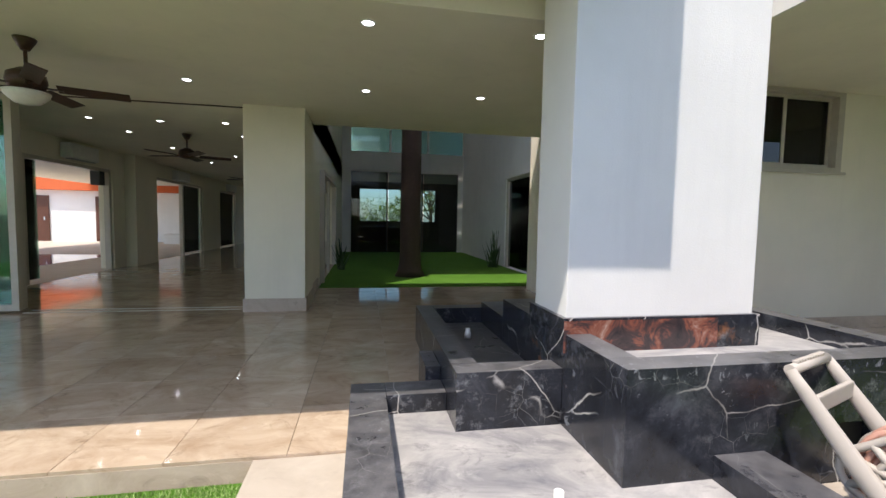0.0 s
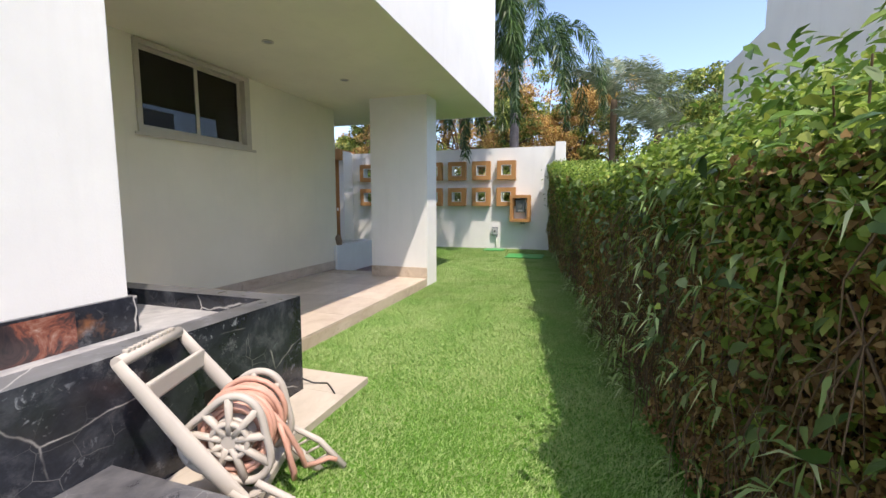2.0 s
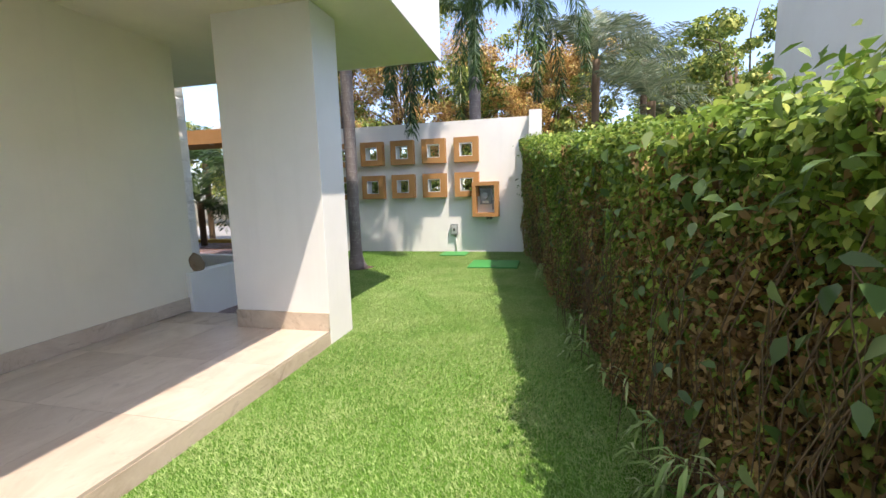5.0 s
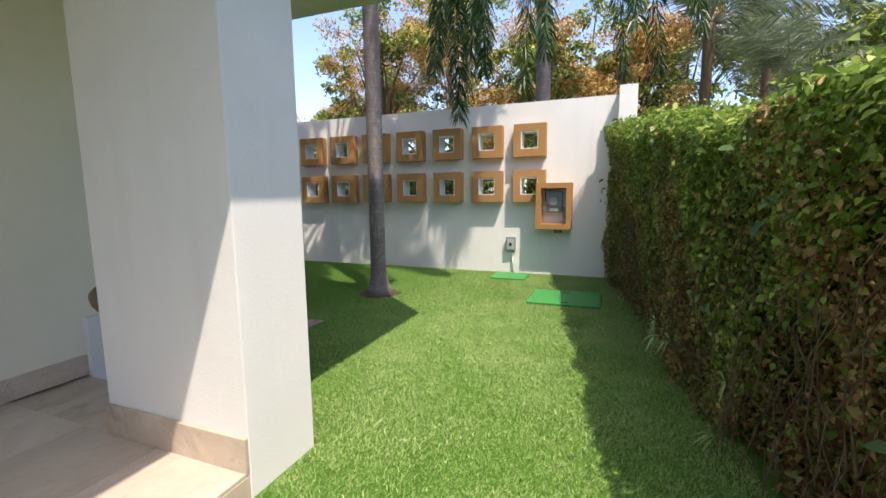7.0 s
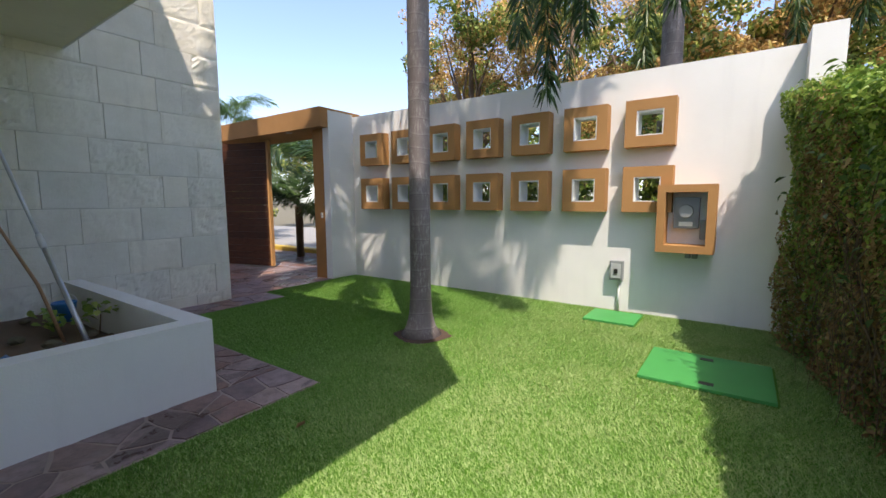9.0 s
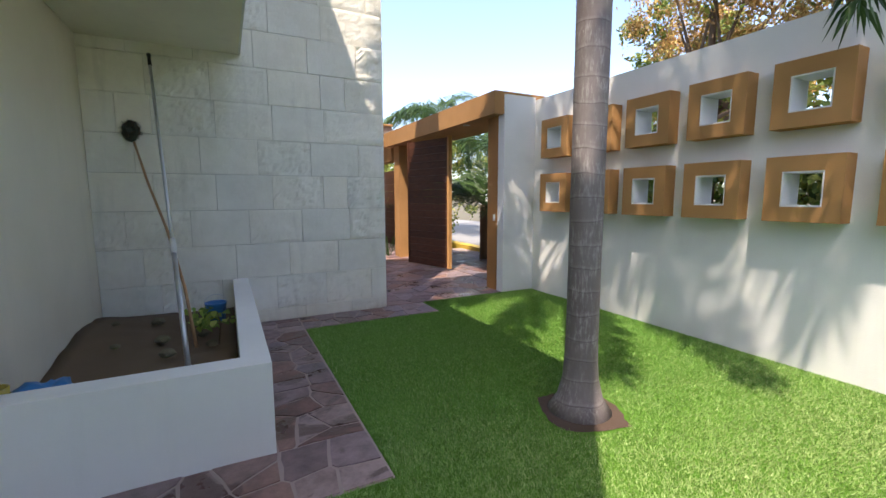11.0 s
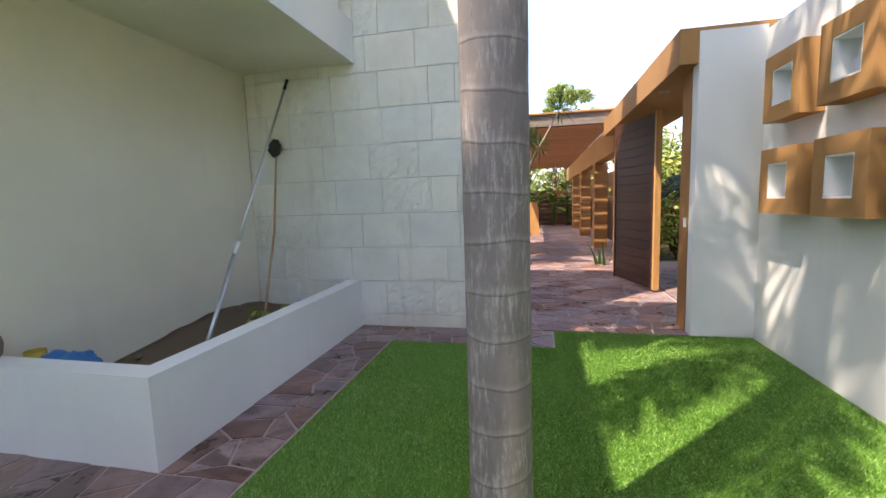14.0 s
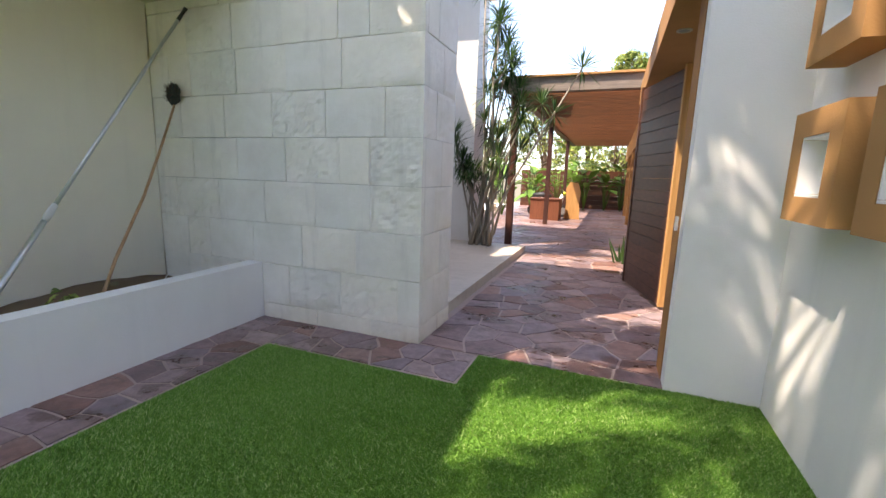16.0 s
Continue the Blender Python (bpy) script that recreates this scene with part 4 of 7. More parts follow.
    for _ in range(135):
        sx = rs.uniform(3.0, 6.8) if rs.uniform() < 0.85 else rs.uniform(6.8, 11)
        sz = rs.uniform(0.05, 1.45) if sx < 5 else rs.uniform(0.03, 0.5)
        c = np.array([sx, hedge_front(sx) + 0.11 + rs.uniform(-0.08, 0.12), sz])
        root = c + np.array([rs.normal(0, 0.1), -0.2, -rs.uniform(0.05, 0.2)])
        tube(stems, [root, (root + c) / 2 + np.array([0, 0.02, 0.05]), c], [0.004, 0.003, 0.002], 4, False)
        for _ in range(rs.randint(4, 9)):
            d = unit(np.array([[rs.normal(0, 0.8), rs.uniform(0.1, 0.9), rs.normal(-0.15, 0.5)]]))[0]
            L = rs.uniform(0.08, 0.17)
            sd = unit(np.cross(d, [[0.1, 0.3, 1.0]]))[0] * L * 0.065
            tip = c + d * L + np.array([0, 0, -0.06 * L / 0.2])
            mid = c + d * L * 0.45 + np.array([0, 0, 0.01])
            Pv += [c, mid + sd, tip, mid - sd]
            Fv.append([k, k + 1, k + 2, k + 3])
            k += 4
    bl = foliage("bamboo_foliage", np.array(Pv), np.array(Fv), leaf_mat("bamboo_leaf", [(0, (0.17, 0.29, 0.08)), (0.6, (0.33, 0.48, 0.16)), (1, (0.56, 0.62, 0.36))]), h, "long narrow pale green bamboo leaves")
    bs = part("bamboo_cane", stems, TWIG, h)
    bl["kind"] = bs["kind"] = "stuff"
    # broad upright shoots above the top
    Pc, Nc, Sc = [], [], []
    for cx, cy, hh, rr in ((3.4, -0.60, 0.36, 0.24), (3.9, -0.65, 0.40, 0.22), (4.4, -0.75, 0.50, 0.20), (4.9, -0.8, 0.36, 0.26), (5.6, -0.8, 0.28, 0.35), (6.3, -0.5, 0.25, 0.3), (8.5, -0.2, 0.2, 0.35), (12.4, 0.5, 0.15, 0.3)):
        for _ in range(330):
            f = rs.uniform() ** 1.3
            Pc.append([cx + rs.normal(0, rr * (1 - 0.4 * f)), cy + rs.normal(0, rr * 0.8), hedge_top(cx) - 0.05 + f * hh])
            Nc.append([rs.normal(0, 0.4), rs.normal(0.3, 0.4), 1.0])
            Sc.append(rs.uniform(0.04, 0.085))
    v, fc = leaf_cloud(rs, np.array(Pc), np.array(Nc), np.array(Sc), 0.42, 0.4, 0.4, 0.08)
    sh = foliage("young_growth", v, fc, leaf_mat("young_leaf", [(0, (0.08, 0.17, 0.03)), (0.6, (0.15, 0.28, 0.045)), (1, (0.30, 0.36, 0.07))]), h, "fresh bright green shoots")
    sh["kind"] = "stuff"


build_hedge()


# ---------------------------------------------------------------- palms
def frond_mesh(rs, length, rise, droop, n, leaf_len, width, plane=0.5, curl=0.6, name="frond", mat=None):
    """One feather frond along +x from the origin: rib and leaflets in one mesh."""
    pts = []
    for i in range(13):
        f = i / 12
        pts.append(np.array([length * (f - 0.18 * droop * f * f), 0, length * (rise * f - droop * f * f)]))
    pts = np.array(pts)
    V, F = [], []

    def at(f):
        g = f * 12
        i = min(int(g), 11)
        return pts[i] + (pts[i + 1] - pts[i]) * (g - i), unit((pts[min(i + 1, 12)] - pts[i])[None])[0]
    # rib
    for i in range(12):
        r0, r1 = 0.022 * (1 - i / 12.5), 0.022 * (1 - (i + 1) / 12.5)
        k = len(V)
        V += [pts[i] + [0, r0, 0], pts[i] - [0, r0, 0], pts[i + 1] - [0, r1, 0], pts[i + 1] + [0, r1, 0]]
        F.append([k, k + 1, k + 2, k + 3])
        k = len(V)
        V += [pts[i] + [0, 0, r0], pts[i] - [0, 0, r0], pts[i + 1] - [0, 0, r1], pts[i + 1] + [0, 0, r1]]
        F.append([k, k + 1, k + 2, k + 3])
    for i in range(n):
        f = 0.12 + 0.88 * (i + rs.uniform(0, 1)) / n
        p, d = at(min(f, 0.999))
        L = leaf_len * (0.55 + 0.9 * math.sin(math.pi * min(1, 0.15 + f * 0.8))) * rs.uniform(0.8, 1.1) * 0.8
        for s in (-1, 1):
            out = np.array([0.55 * d[0], s * 1.0, 0.55 * d[2] + rs.uniform(-plane, plane)])
            out = unit(out[None])[0]
            w = width * rs.uniform(0.8, 1.2)
            mid = p + out * L * 0.5
            tip = p + out * L * 0.92 + np.array([0, 0, -curl * L * rs.uniform(0.5, 1.0)])
            e = unit(np.cross(out, [0, 0, 1])[None])[0] * w
            k = len(V)
            V += [p, mid + e, tip, mid - e]
            F.append([k, k + 1, k + 2, k + 3])
    return quick_mesh(name, np.array(V), np.array(F), mat)


def plume_mesh(rs, reach, rise, drop, n, leaf_len, width, mat):
    """A bushy arching frond along +x whose leaflets stand all round the rib."""
    f = np.linspace(0, 1, 17)
    pts = np.stack([reach * (1 - (1 - f) ** 1.9), np.zeros(17), rise * np.sin(np.pi * np.minimum(1, f * 1.1)) - drop * f ** 2.2], 1)
    V, F = [], []
    for i in range(16):
        r0, r1 = 0.026 * (1 - i / 17), 0.026 * (1 - (i + 1) / 17)
        for e in ((0, 1, 0), (0, 0, 1)):
            k = len(V)
            e = np.array(e)
            V += [pts[i] + e * r0, pts[i] - e * r0, pts[i + 1] - e * r1, pts[i + 1] + e * r1]
            F.append([k, k + 1, k + 2, k + 3])
    for i in range(n):
        g = (0.10 + 0.90 * (i + rs.uniform()) / n) * 16
        a = min(int(g), 15)
        p = pts[a] + (pts[a + 1] - pts[a]) * (g - a)
        d = unit((pts[a + 1] - pts[a])[None])[0]
        u = np.array([0, 1.0, 0])
        w = np.cross(d, u)
        th = rs.uniform(0, 6.283)
        out = unit((0.75 * d + math.cos(th) * u + math.sin(th) * w * 0.8)[None])[0]
        L = leaf_len * (0.5 + 0.6 * math.sin(math.pi * min(1, 0.12 + g / 16 * 0.8))) * rs.uniform(0.8, 1.15)
        e = unit(np.cross(out, rs.normal(size=3))[None])[0] * width
        mid = p + out * L * 0.5
        tip = p + out * L * 0.9 + np.array([0, 0, -0.42 * L])
        k = len(V)
        V += [p, mid + e, tip, mid - e]
        F.append([k, k + 1, k + 2, k + 3])
    return quick_mesh("frond", np.array(V), np.array(F), mat)


def palm_crown(parent, centre, count, meshes, tilt, rs):
    for i in range(count):
        az = i * 2.39996 + rs.uniform(-0.2, 0.2)
        ob = new("frond", meshes[i % len(meshes)])
        ob.parent = parent
        ob.matrix_parent_inverse = parent.matrix_basis.inverted()
        e = tilt[0] + (tilt[1] - tilt[0]) * ((i * 0.618) % 1.0)
        ob.matrix_basis = Matrix.Translation(centre) @ Matrix.Rotation(az, 4, "Z") @ Matrix.Rotation(-radians(e), 4, "Y") @ Matrix.Rotation(rs.uniform(-0.4, 0.4), 4, "X")


def royal_palm(base, h, r, seed, mat_leaf, label, crown=15, flen=2.9, shaft=1.1, bark=None):
    rs = np.random.RandomState(seed)
    p = thing("palm_tree", base, label, "palm tree")
    b = Vector(base)
    part("trunk", palm_trunk("trunk", b, b + Vector((0, 0, h)), r, r * 0.85, BARK, 1.5), bark or BARK, p)
    bm = tube(bmesh.new(), [b + Vector((0, 0, h + shaft * f)) for f in (0, 0.3, 0.7, 1.0)], [r * 0.85, r * 0.95, r * 0.7, r * 0.4], 14)
    part("crownshaft", bm, plain("crownshaft_green", (0.22, 0.30, 0.14), 0.4), p, "smooth pale green crownshaft")
    ms = [frond_mesh(rs, flen * rs.uniform(0.9, 1.1), 0.30, 0.85, 75, 0.55, 0.017, 0.8, 0.7, "frond", mat_leaf) for _ in range(4)]
    palm_crown(p, b + Vector((0, 0, h + shaft)), crown, ms, (-25, 62), rs)
    return p


# the lawn palm's crown, high above
rs_ = np.random.RandomState(5)
bm = tube(bmesh.new(), [Vector((12.305, 4.15, 6.1 + f)) for f in (0, 0.4, 0.9, 1.3)], [0.15, 0.17, 0.12, 0.07], 14)
part("crownshaft", bm, plain("crownshaft_green_2", (0.22, 0.30, 0.14), 0.4), lawn_palm, "smooth pale green crownshaft")
lawn_fronds = [plume_mesh(rs_, 2.9 - 0.2 * k, 1.5 - 0.4 * k, 0.5 + 0.6 * k, 620, 0.52, 0.020, PALMLEAF) for k in range(4)]
for k in range(17):
    fo = new("frond", lawn_fronds[k % 4])
    fo.parent = lawn_palm
    fo.matrix_parent_inverse = lawn_palm.matrix_basis.inverted()
    fo.matrix_basis = Matrix.Translation((12.305, 4.15, 7.3)) @ Matrix.Rotation(2.39996 * k + 0.4, 4, "Z")
# two old fronds hang from the crown to the top of the wall
for az, reach, drop in ((-21, 1.85, 4.55), (-33, 2.05, 3.9)):
    fo = new("frond", plume_mesh(rs_, reach, 0.7, drop, 1150, 0.36, 0.017, PALMLEAF))
    fo.parent = lawn_palm
    fo.matrix_parent_inverse = lawn_palm.matrix_basis.inverted()
    fo.matrix_basis = Matrix.Translation((12.305, 4.15, 7.3)) @ Matrix.Rotation(radians(az), 4, "Z")

rp = royal_palm((16.10, 2.40, -0.05), 4.3, 0.17, 21, PALMLEAF, "foxtail palm behind the garden wall with bushy drooping fronds", 0, 3.0, 1.55)
rs_ = np.random.RandomState(77)
for az, reach, rise, drop in ((105, 2.2, 1.1, 1.7), (130, 2.3, 1.0, 2.0), (158, 2.3, 1.1, 1.9), (190, 1.1, 0.7, 1.9), (228, 2.2, 1.1, 1.7), (262, 2.7, 1.2, 1.5), (290, 2.3, 1.1, 1.9), (322, 2.5, 1.2, 1.6), (20, 2.3, 1.1, 2.0), (60, 2.3, 1.0, 2.2), (205, 2.2, 1.7, 0.5), (80, 2.3, 1.7, 0.4), (310, 2.2, 1.8, 0.3)):
    fo = new("frond", plume_mesh(rs_, reach, rise, drop, 480, 0.40, 0.015, PALMLEAF))
    fo.parent = rp
    fo.matrix_parent_inverse = rp.matrix_basis.inverted()
    fo.matrix_basis = Matrix.Translation((16.1, 2.4, 5.7)) @ Matrix.Rotation(radians(az), 4, "Z")
royal_palm((17.6, 16.9, -0.05), 4.0, 0.14, 23, PALMLEAF, "coconut palm beyond the gate", 14, 2.4, 0.5)


def feather_palm(base, h, seed, count, flen, label, mat_leaf):
    rs = np.random.RandomState(seed)
    p = thing("palm_tree", base, label, "palm tree")
    b = Vector(base)
    part("trunk", palm_trunk("trunk", b, b + Vector((0, 0, h)), 0.09, 0.10, TWIG, 1.2, 12, 24), TWIG, p, "rough brown trunk")
    ms = [frond_mesh(rs, flen * rs.uniform(0.85, 1.1), 0.20, 0.50, 44, 0.46, 0.015, 0.55, 0.15, "frond", mat_leaf) for _ in range(4)]
    palm_crown(p, b + Vector((0, 0, h)), count, ms, (-25, 82), rs)


feather_palm((17.15, -0.65, -0.05), 4.75, 31, 22, 2.0, "feathery grey-green palm behind the hedge", GREYPALM)
feather_palm((19.8, -2.35, -0.05), 5.3, 32, 20, 2.2, "grey-green feather palm beyond the hedge", GREYPALM)
feather_palm((16.6, -1.9, -0.05), 3.5, 33, 14, 1.6, "small feather palm beyond the hedge", GREYPALM)
feather_palm((15.65, 10.7, -0.05), 1.35, 36, 20, 1.35, "low bushy palm beside the gate outside", PALMLEAF)
feather_palm((16.2, 9.4, -0.05), 2.2, 34, 16, 1.6, "young palm in the street outside the gate", PALMLEAF)
feather_palm((17.0, 11.6, -0.05), 2.6, 35, 16, 1.7, "young palm in the street outside the gate", PALMLEAF)


# ---------------------------------------------------------------- woods beyond the wall
def tree(base, h, r, seed, vine, label, n=17000):
    """A leafy tree: trunk, limbs and a ragged crown of tufts, some of them vine."""
    rs = np.random.RandomState(seed)
    t = thing("tree", base, label, "tree")
    b = np.array(base, float)
    tr = bmesh.new()
    tube(tr, [b, b + [0.1, 0.05, h * 0.3], b + [-0.05, 0.1, h * 0.62], b + [0.15, 0.2, h * 0.85]], [0.17, 0.13, 0.08, 0.03], 8)
    part("trunk", tr, TWIG, t)
    tufts = []
    for k in range(15):
        a = rs.uniform(0, 6.28)
        zz = h * rs.uniform(0.28, 0.92)
        shrink = 1.0 - 0.6 * max(0, zz / h - 0.5) * 2
        rr = r * rs.uniform(0.25, 0.9) ** 0.6 * shrink
        c = b + [rr * math.cos(a), rr * math.sin(a), zz]
        s = b + [0, 0, h * rs.uniform(0.25, 0.6)]
        part("limb", tube(bmesh.new(), [s, (s + c) / 2 + rs.normal(0, 0.2, 3), c, c + rs.normal(0, 0.3, 3) + [0, 0, 0.3]], [0.06, 0.042, 0.02, 0.008], 6), TWIG, t)
        hue = rs.uniform() < vine
        big = r * rs.uniform(0.26, 0.42)
        for _ in range(rs.randint(6, 11)):
            d = unit(rs.normal(size=(1, 3)))[0]
            tufts.append((c + d * big * [1, 1, 0.8], big * rs.uniform(0.22, 0.55), hue if rs.uniform() < 0.8 else not hue and vine > 0.3))
    sets = {False: ([], [], []), True: ([], [], [])}
    wsum = sum(cr ** 1.6 for _, cr, _ in tufts)
    for c, cr, hue in tufts:
        m = max(20, int(n * cr ** 1.6 / wsum))
        d = unit(rs.normal(size=(m, 3)) + [0, 0, 0.25])
        rad = cr * (0.35 + 0.75 * rs.uniform(0, 1, (m, 1)) ** 0.6)
        P = c + d * rad * [1.15, 1.15, 0.75]
        # sprays trail from the rim of each tuft
        trail = rs.uniform(0, 1, m) < (0.22 if hue else 0.10)
        P[trail, 2] -= rs.uniform(0, 1, trail.sum()) ** 2 * cr * 2.2
        S = sets[bool(hue)]
        S[0].append(P)
        S[1].append(d + [0, 0, 0.5])
        S[2].append(rs.uniform(0.07, 0.16, m) * (0.8 if hue else 1.15))
    for hue, nm, mat, lab in ((False, "crown", WOODSLEAF, ""), (True, "vine", AUTUMN, "orange flowering vine in the crown")):
        P, N, S = sets[hue]
        if P:
            v, fc = leaf_cloud(rs, np.concatenate(P), np.concatenate(N), np.concatenate(S), 0.5, 0.7, 0.7)
            foliage(nm, v, fc, mat, t, lab)


for k, (x, y, h, r, vine) in enumerate((
        (20.0, 3.2, 6.6, 2.2, 0.8), (21.5, 5.6, 8.6, 2.6, 0.7), (20.5, 8.4, 8.2, 2.4, 0.65), (22.5, 10.9, 7.4, 2.3, 0.5), (24.0, 13.2, 6.0, 2.2, 0.3),
        (20.5, 0.7, 6.2, 2.0, 0.8), (23.5, -1.2, 7.2, 2.6, 0.25), (25.0, -4.2, 7.4, 2.8, 0.1), (23.5, 2.6, 8.4, 2.8, 0.7), (24.5, 7.4, 10.5, 3.0, 0.6), (27, 17.5, 6.0, 2.6, 0.2),
        (21.0, -5.5, 6.6, 2.4, 0.05), (17.6, -4.1, 5.6, 1.9, 0.05), (26, 22, 6.5, 3.0, 0.1), (29, -9, 7, 3.0, 0.1), (14.2, 32.5, 8.9, 2.3, 0.0), (11.8, 34.0, 8.0, 2.2, 0.0))):
    tree((x, y, -0.05), h, r, 50 + k, vine, "leafy tree overgrown with orange vine" if vine > 0.4 else "leafy green tree beyond the garden")


def shrub(base, h, r, seed, label, mat, n=1500, size=0.10):
    rs = np.random.RandomState(seed)
    t = thing("shrub", base, label, "shrub")
    b = np.array(base, float)
    st = bmesh.new()
    for _ in range(6):
        d = rs.normal(0, 0.35, 2) * r
        tube(st, [b, b + [d[0] * 0.4, d[1] * 0.4, h * 0.4], b + [d[0], d[1], h * 0.8]], [0.03, 0.02, 0.008], 5)
    part("stems", st, TWIG, t)
    d = unit(rs.normal(size=(n, 3)))
    rad = (0.45 + 0.55 * rs.uniform(0, 1, (n, 1)) ** 0.5) * (1 + 0.25 * np.sin(d[:, :1] * 6 + d[:, 1:2] * 7 + d[:, 2:] * 5))
    P = b + [0, 0, h * 0.55] + d * rad * [r, r, h * 0.5]
    P[:, 2] = np.maximum(P[:, 2], 0.03)
    v, fc = leaf_cloud(rs, P, d + [0, 0, 0.5], rs.uniform(0.6, 1.4, n) * size, 0.5, 0.8, 0.5)
    foliage("leaves", v, fc, mat, t)


for k in range(11):
    shrub((15.6 + 0.25 * (k % 3), 1.4 + 0.66 * k, -0.05), 2.2 + 0.25 * ((k * 7) % 3), 0.75, 80 + k, "dense green shrub behind the garden wall", WOODSLEAF if k % 3 else HEDGELEAF, 1500, 0.12)

for k, (x, y) in enumerate(((15.6, 13.7), (15.9, 15.1), (16.0, 16.7), (15.8, 18.4))):
    shrub((x, y, -0.05), 2.7, 0.85, 100 + k, "dense green shrub outside the gate", WOODSLEAF, 1700, 0.13)

# ---------------------------------------------------------------- neighbour's house
nb = thing("neighbour_house", (8, -4, 0), "plain white neighbouring house beyond the hedge", "house")
part("wall", obox(1.5, 9.70, -9, -2.3, -0.05, 4.65), WHITE, nb)
part("wing", obox(9.702, 11.6, -9, -2.3, -0.05, 3.95), WHITE, nb)
part("roof", obox(1.45, 9.75, -9.05, -2.25, 4.652, 4.75), WHITE, nb)

# ---------------------------------------------------------------- hall, seen from the garden
solid("pool_deck", obox(-40, -5.1, 2.6, 40, -0.1, 0.09), SLAB, "pale stone pool deck", "floor", "structure")
solid("deck_front", obox(-12, -5.1, 2.58, 2.6, -0.1, 0.08), SLAB, "pale edge of the deck", "step", "structure")
solid("pool", obox(-12.5, -7.0, 12.6, 16.0, 0.0, 0.094), POOL, "dark blue swimming pool", "pool", "structure")
bm = bmesh.new()
WX = -4.80
for y0, y1, z0, z1 in ((6.75, 8.9, FLOOR, HALLZ), (8.9, 11.6, 2.45, HALLZ), (11.6, 13.4, FLOOR, HALLZ), (13.4, 17.3, 2.50, HALLZ), (17.3, 19.2, FLOOR, HALLZ), (19.2, 21.4, 2.5, HALLZ), (21.4, 26, FLOOR, HALLZ)):
    bx(bm, WX - 0.3, WX, y0, y1, z0, z1)
bx(bm, WX, -4.55, 12.1, 13.2, FLOOR, HALLZ)
solid("wall_west", bm, CREAM, "cream hall wall with wide openings to the pool", "wall", "structure")
solid("wall_north", obox(-5.1, 0.2, 25.8, 26, FLOOR, HALLZ), CREAM, "cream end wall of the hall", "wall", "structure")
bm = bmesh.new()
bx(bm, 0.03, 0.16, 7.24, 8.9, FLOOR, HALLZ)
bx(bm, 0.03, 0.16, 8.9, 12.6, 2.35, HALLZ)
bx(bm, 0.03, 0.16, 12.6, 17.3, FLOOR, HALLZ)
bx(bm, 0.03, 0.16, 7.36, 17.3, HALLZ + 0.003, 6.5)
solid("patio_wall_west", bm, CREAM, "cream wall between hall and inner patio", "wall", "structure")
bm = bmesh.new()
bx(bm, 0.165, 0.185, 7.3, 8.4, FLOOR, FLOOR + 0.18)
solid("patio_skirting", bm, TRAVROUGH, "brown travertine skirting", "baseboard", "structure")


def door_frame(name, axis, at, a, b, z0, z1, t=0.07, d=0.12, label="cream aluminium sliding door frame"):
    f = thing(name, (at, a, z0) if axis == "x" else (a, at, z0), label, "door frame", kind="structure")
    for lo, hi, zz0, zz1, nm in ((a, a + t, z0, z1, "jamb"), (b - t, b, z0, z1, "jamb"), (a + t, b - t, z1 - t, z1, "head")):
        if axis == "x":
            part(nm, obox(at - d / 2, at + d / 2, lo, hi, zz0, zz1), ALU, f)
        else:
            part(nm, obox(lo, hi, at - d / 2, at + d / 2, zz0, zz1), ALU, f)
    return f


df = door_frame("door_1", "x", 0.19, 8.9, 12.6, FLOOR, 2.35)
part("stile", obox(0.15, 0.21, 10.6, 10.7, FLOOR, 2.28), ALU, df)
df = door_frame("door_2", "x", WX - 0.1, 8.95, 11.6, FLOOR, 2.45)
p = part("pane", obox(WX - 0.20, WX - 0.19, 9.0, 9.5, FLOOR + 0.05, 2.38), GLASS, df, "green tinted glass pane")
p.visible_shadow = False
df = door_frame("door_3", "x", WX - 0.1, 13.45, 17.3, FLOOR, 2.5)
part("stile", obox(WX - 0.14, WX - 0.04, 15.6, 15.7, FLOOR, 2.43), ALU, df)
for a, b in ((15.7, 16.5), (16.5, 17.2)):
    p = part("pane", obox(WX - 0.10, WX - 0.09, a, b, FLOOR + 0.05, 2.42), GLASS, df, "green tinted glass pane")
    p.visible_shadow = False
df = door_frame("door_4", "x", WX - 0.1, 19.2, 21.4, FLOOR, 2.5)
p = part("pane", obox(WX - 0.10, WX - 0.09, 19.3, 21.3, FLOOR + 0.05, 2.42), GLASS, df, "green tinted glass pane")
p.visible_shadow = False
# stacked sliding leaves at the end of the track
df = thing("door_5", (-3.5, 6.6, FLOOR), "stack of cream framed sliding glass leaves, pushed open", "sliding door", kind="structure")
for k in range(3):
    y = 6.50 + 0.09 * k
    fr = bmesh.new()
    bx(fr, -3.36 - 0.03 * k, -3.28 - 0.03 * k, y, y + 0.05, FLOOR + 0.03, HALLZ - 0.01)
    bx(fr, -4.75, -4.67, y, y + 0.05, FLOOR + 0.03, HALLZ - 0.01)
    bx(fr, -4.67, -3.36 - 0.03 * k, y, y + 0.05, FLOOR + 0.03, FLOOR + 0.11)
    bx(fr, -4.67, -3.36 - 0.03 * k, y, y + 0.05, HALLZ - 0.09, HALLZ - 0.01)
    leaf = part("leaf_frame", fr, ALU, df)
    p = part("pane", obox(-4.67, -3.36 - 0.03 * k, y + 0.02, y + 0.028, FLOOR + 0.11, HALLZ - 0.09), GLASS, leaf, "green tinted glass pane")
    p.visible_shadow = False
bm = bmesh.new()
bx(bm, -3.25, HX0 - 0.02, 6.50, 6.52, FLOOR - 0.002, FLOOR + 0.006)
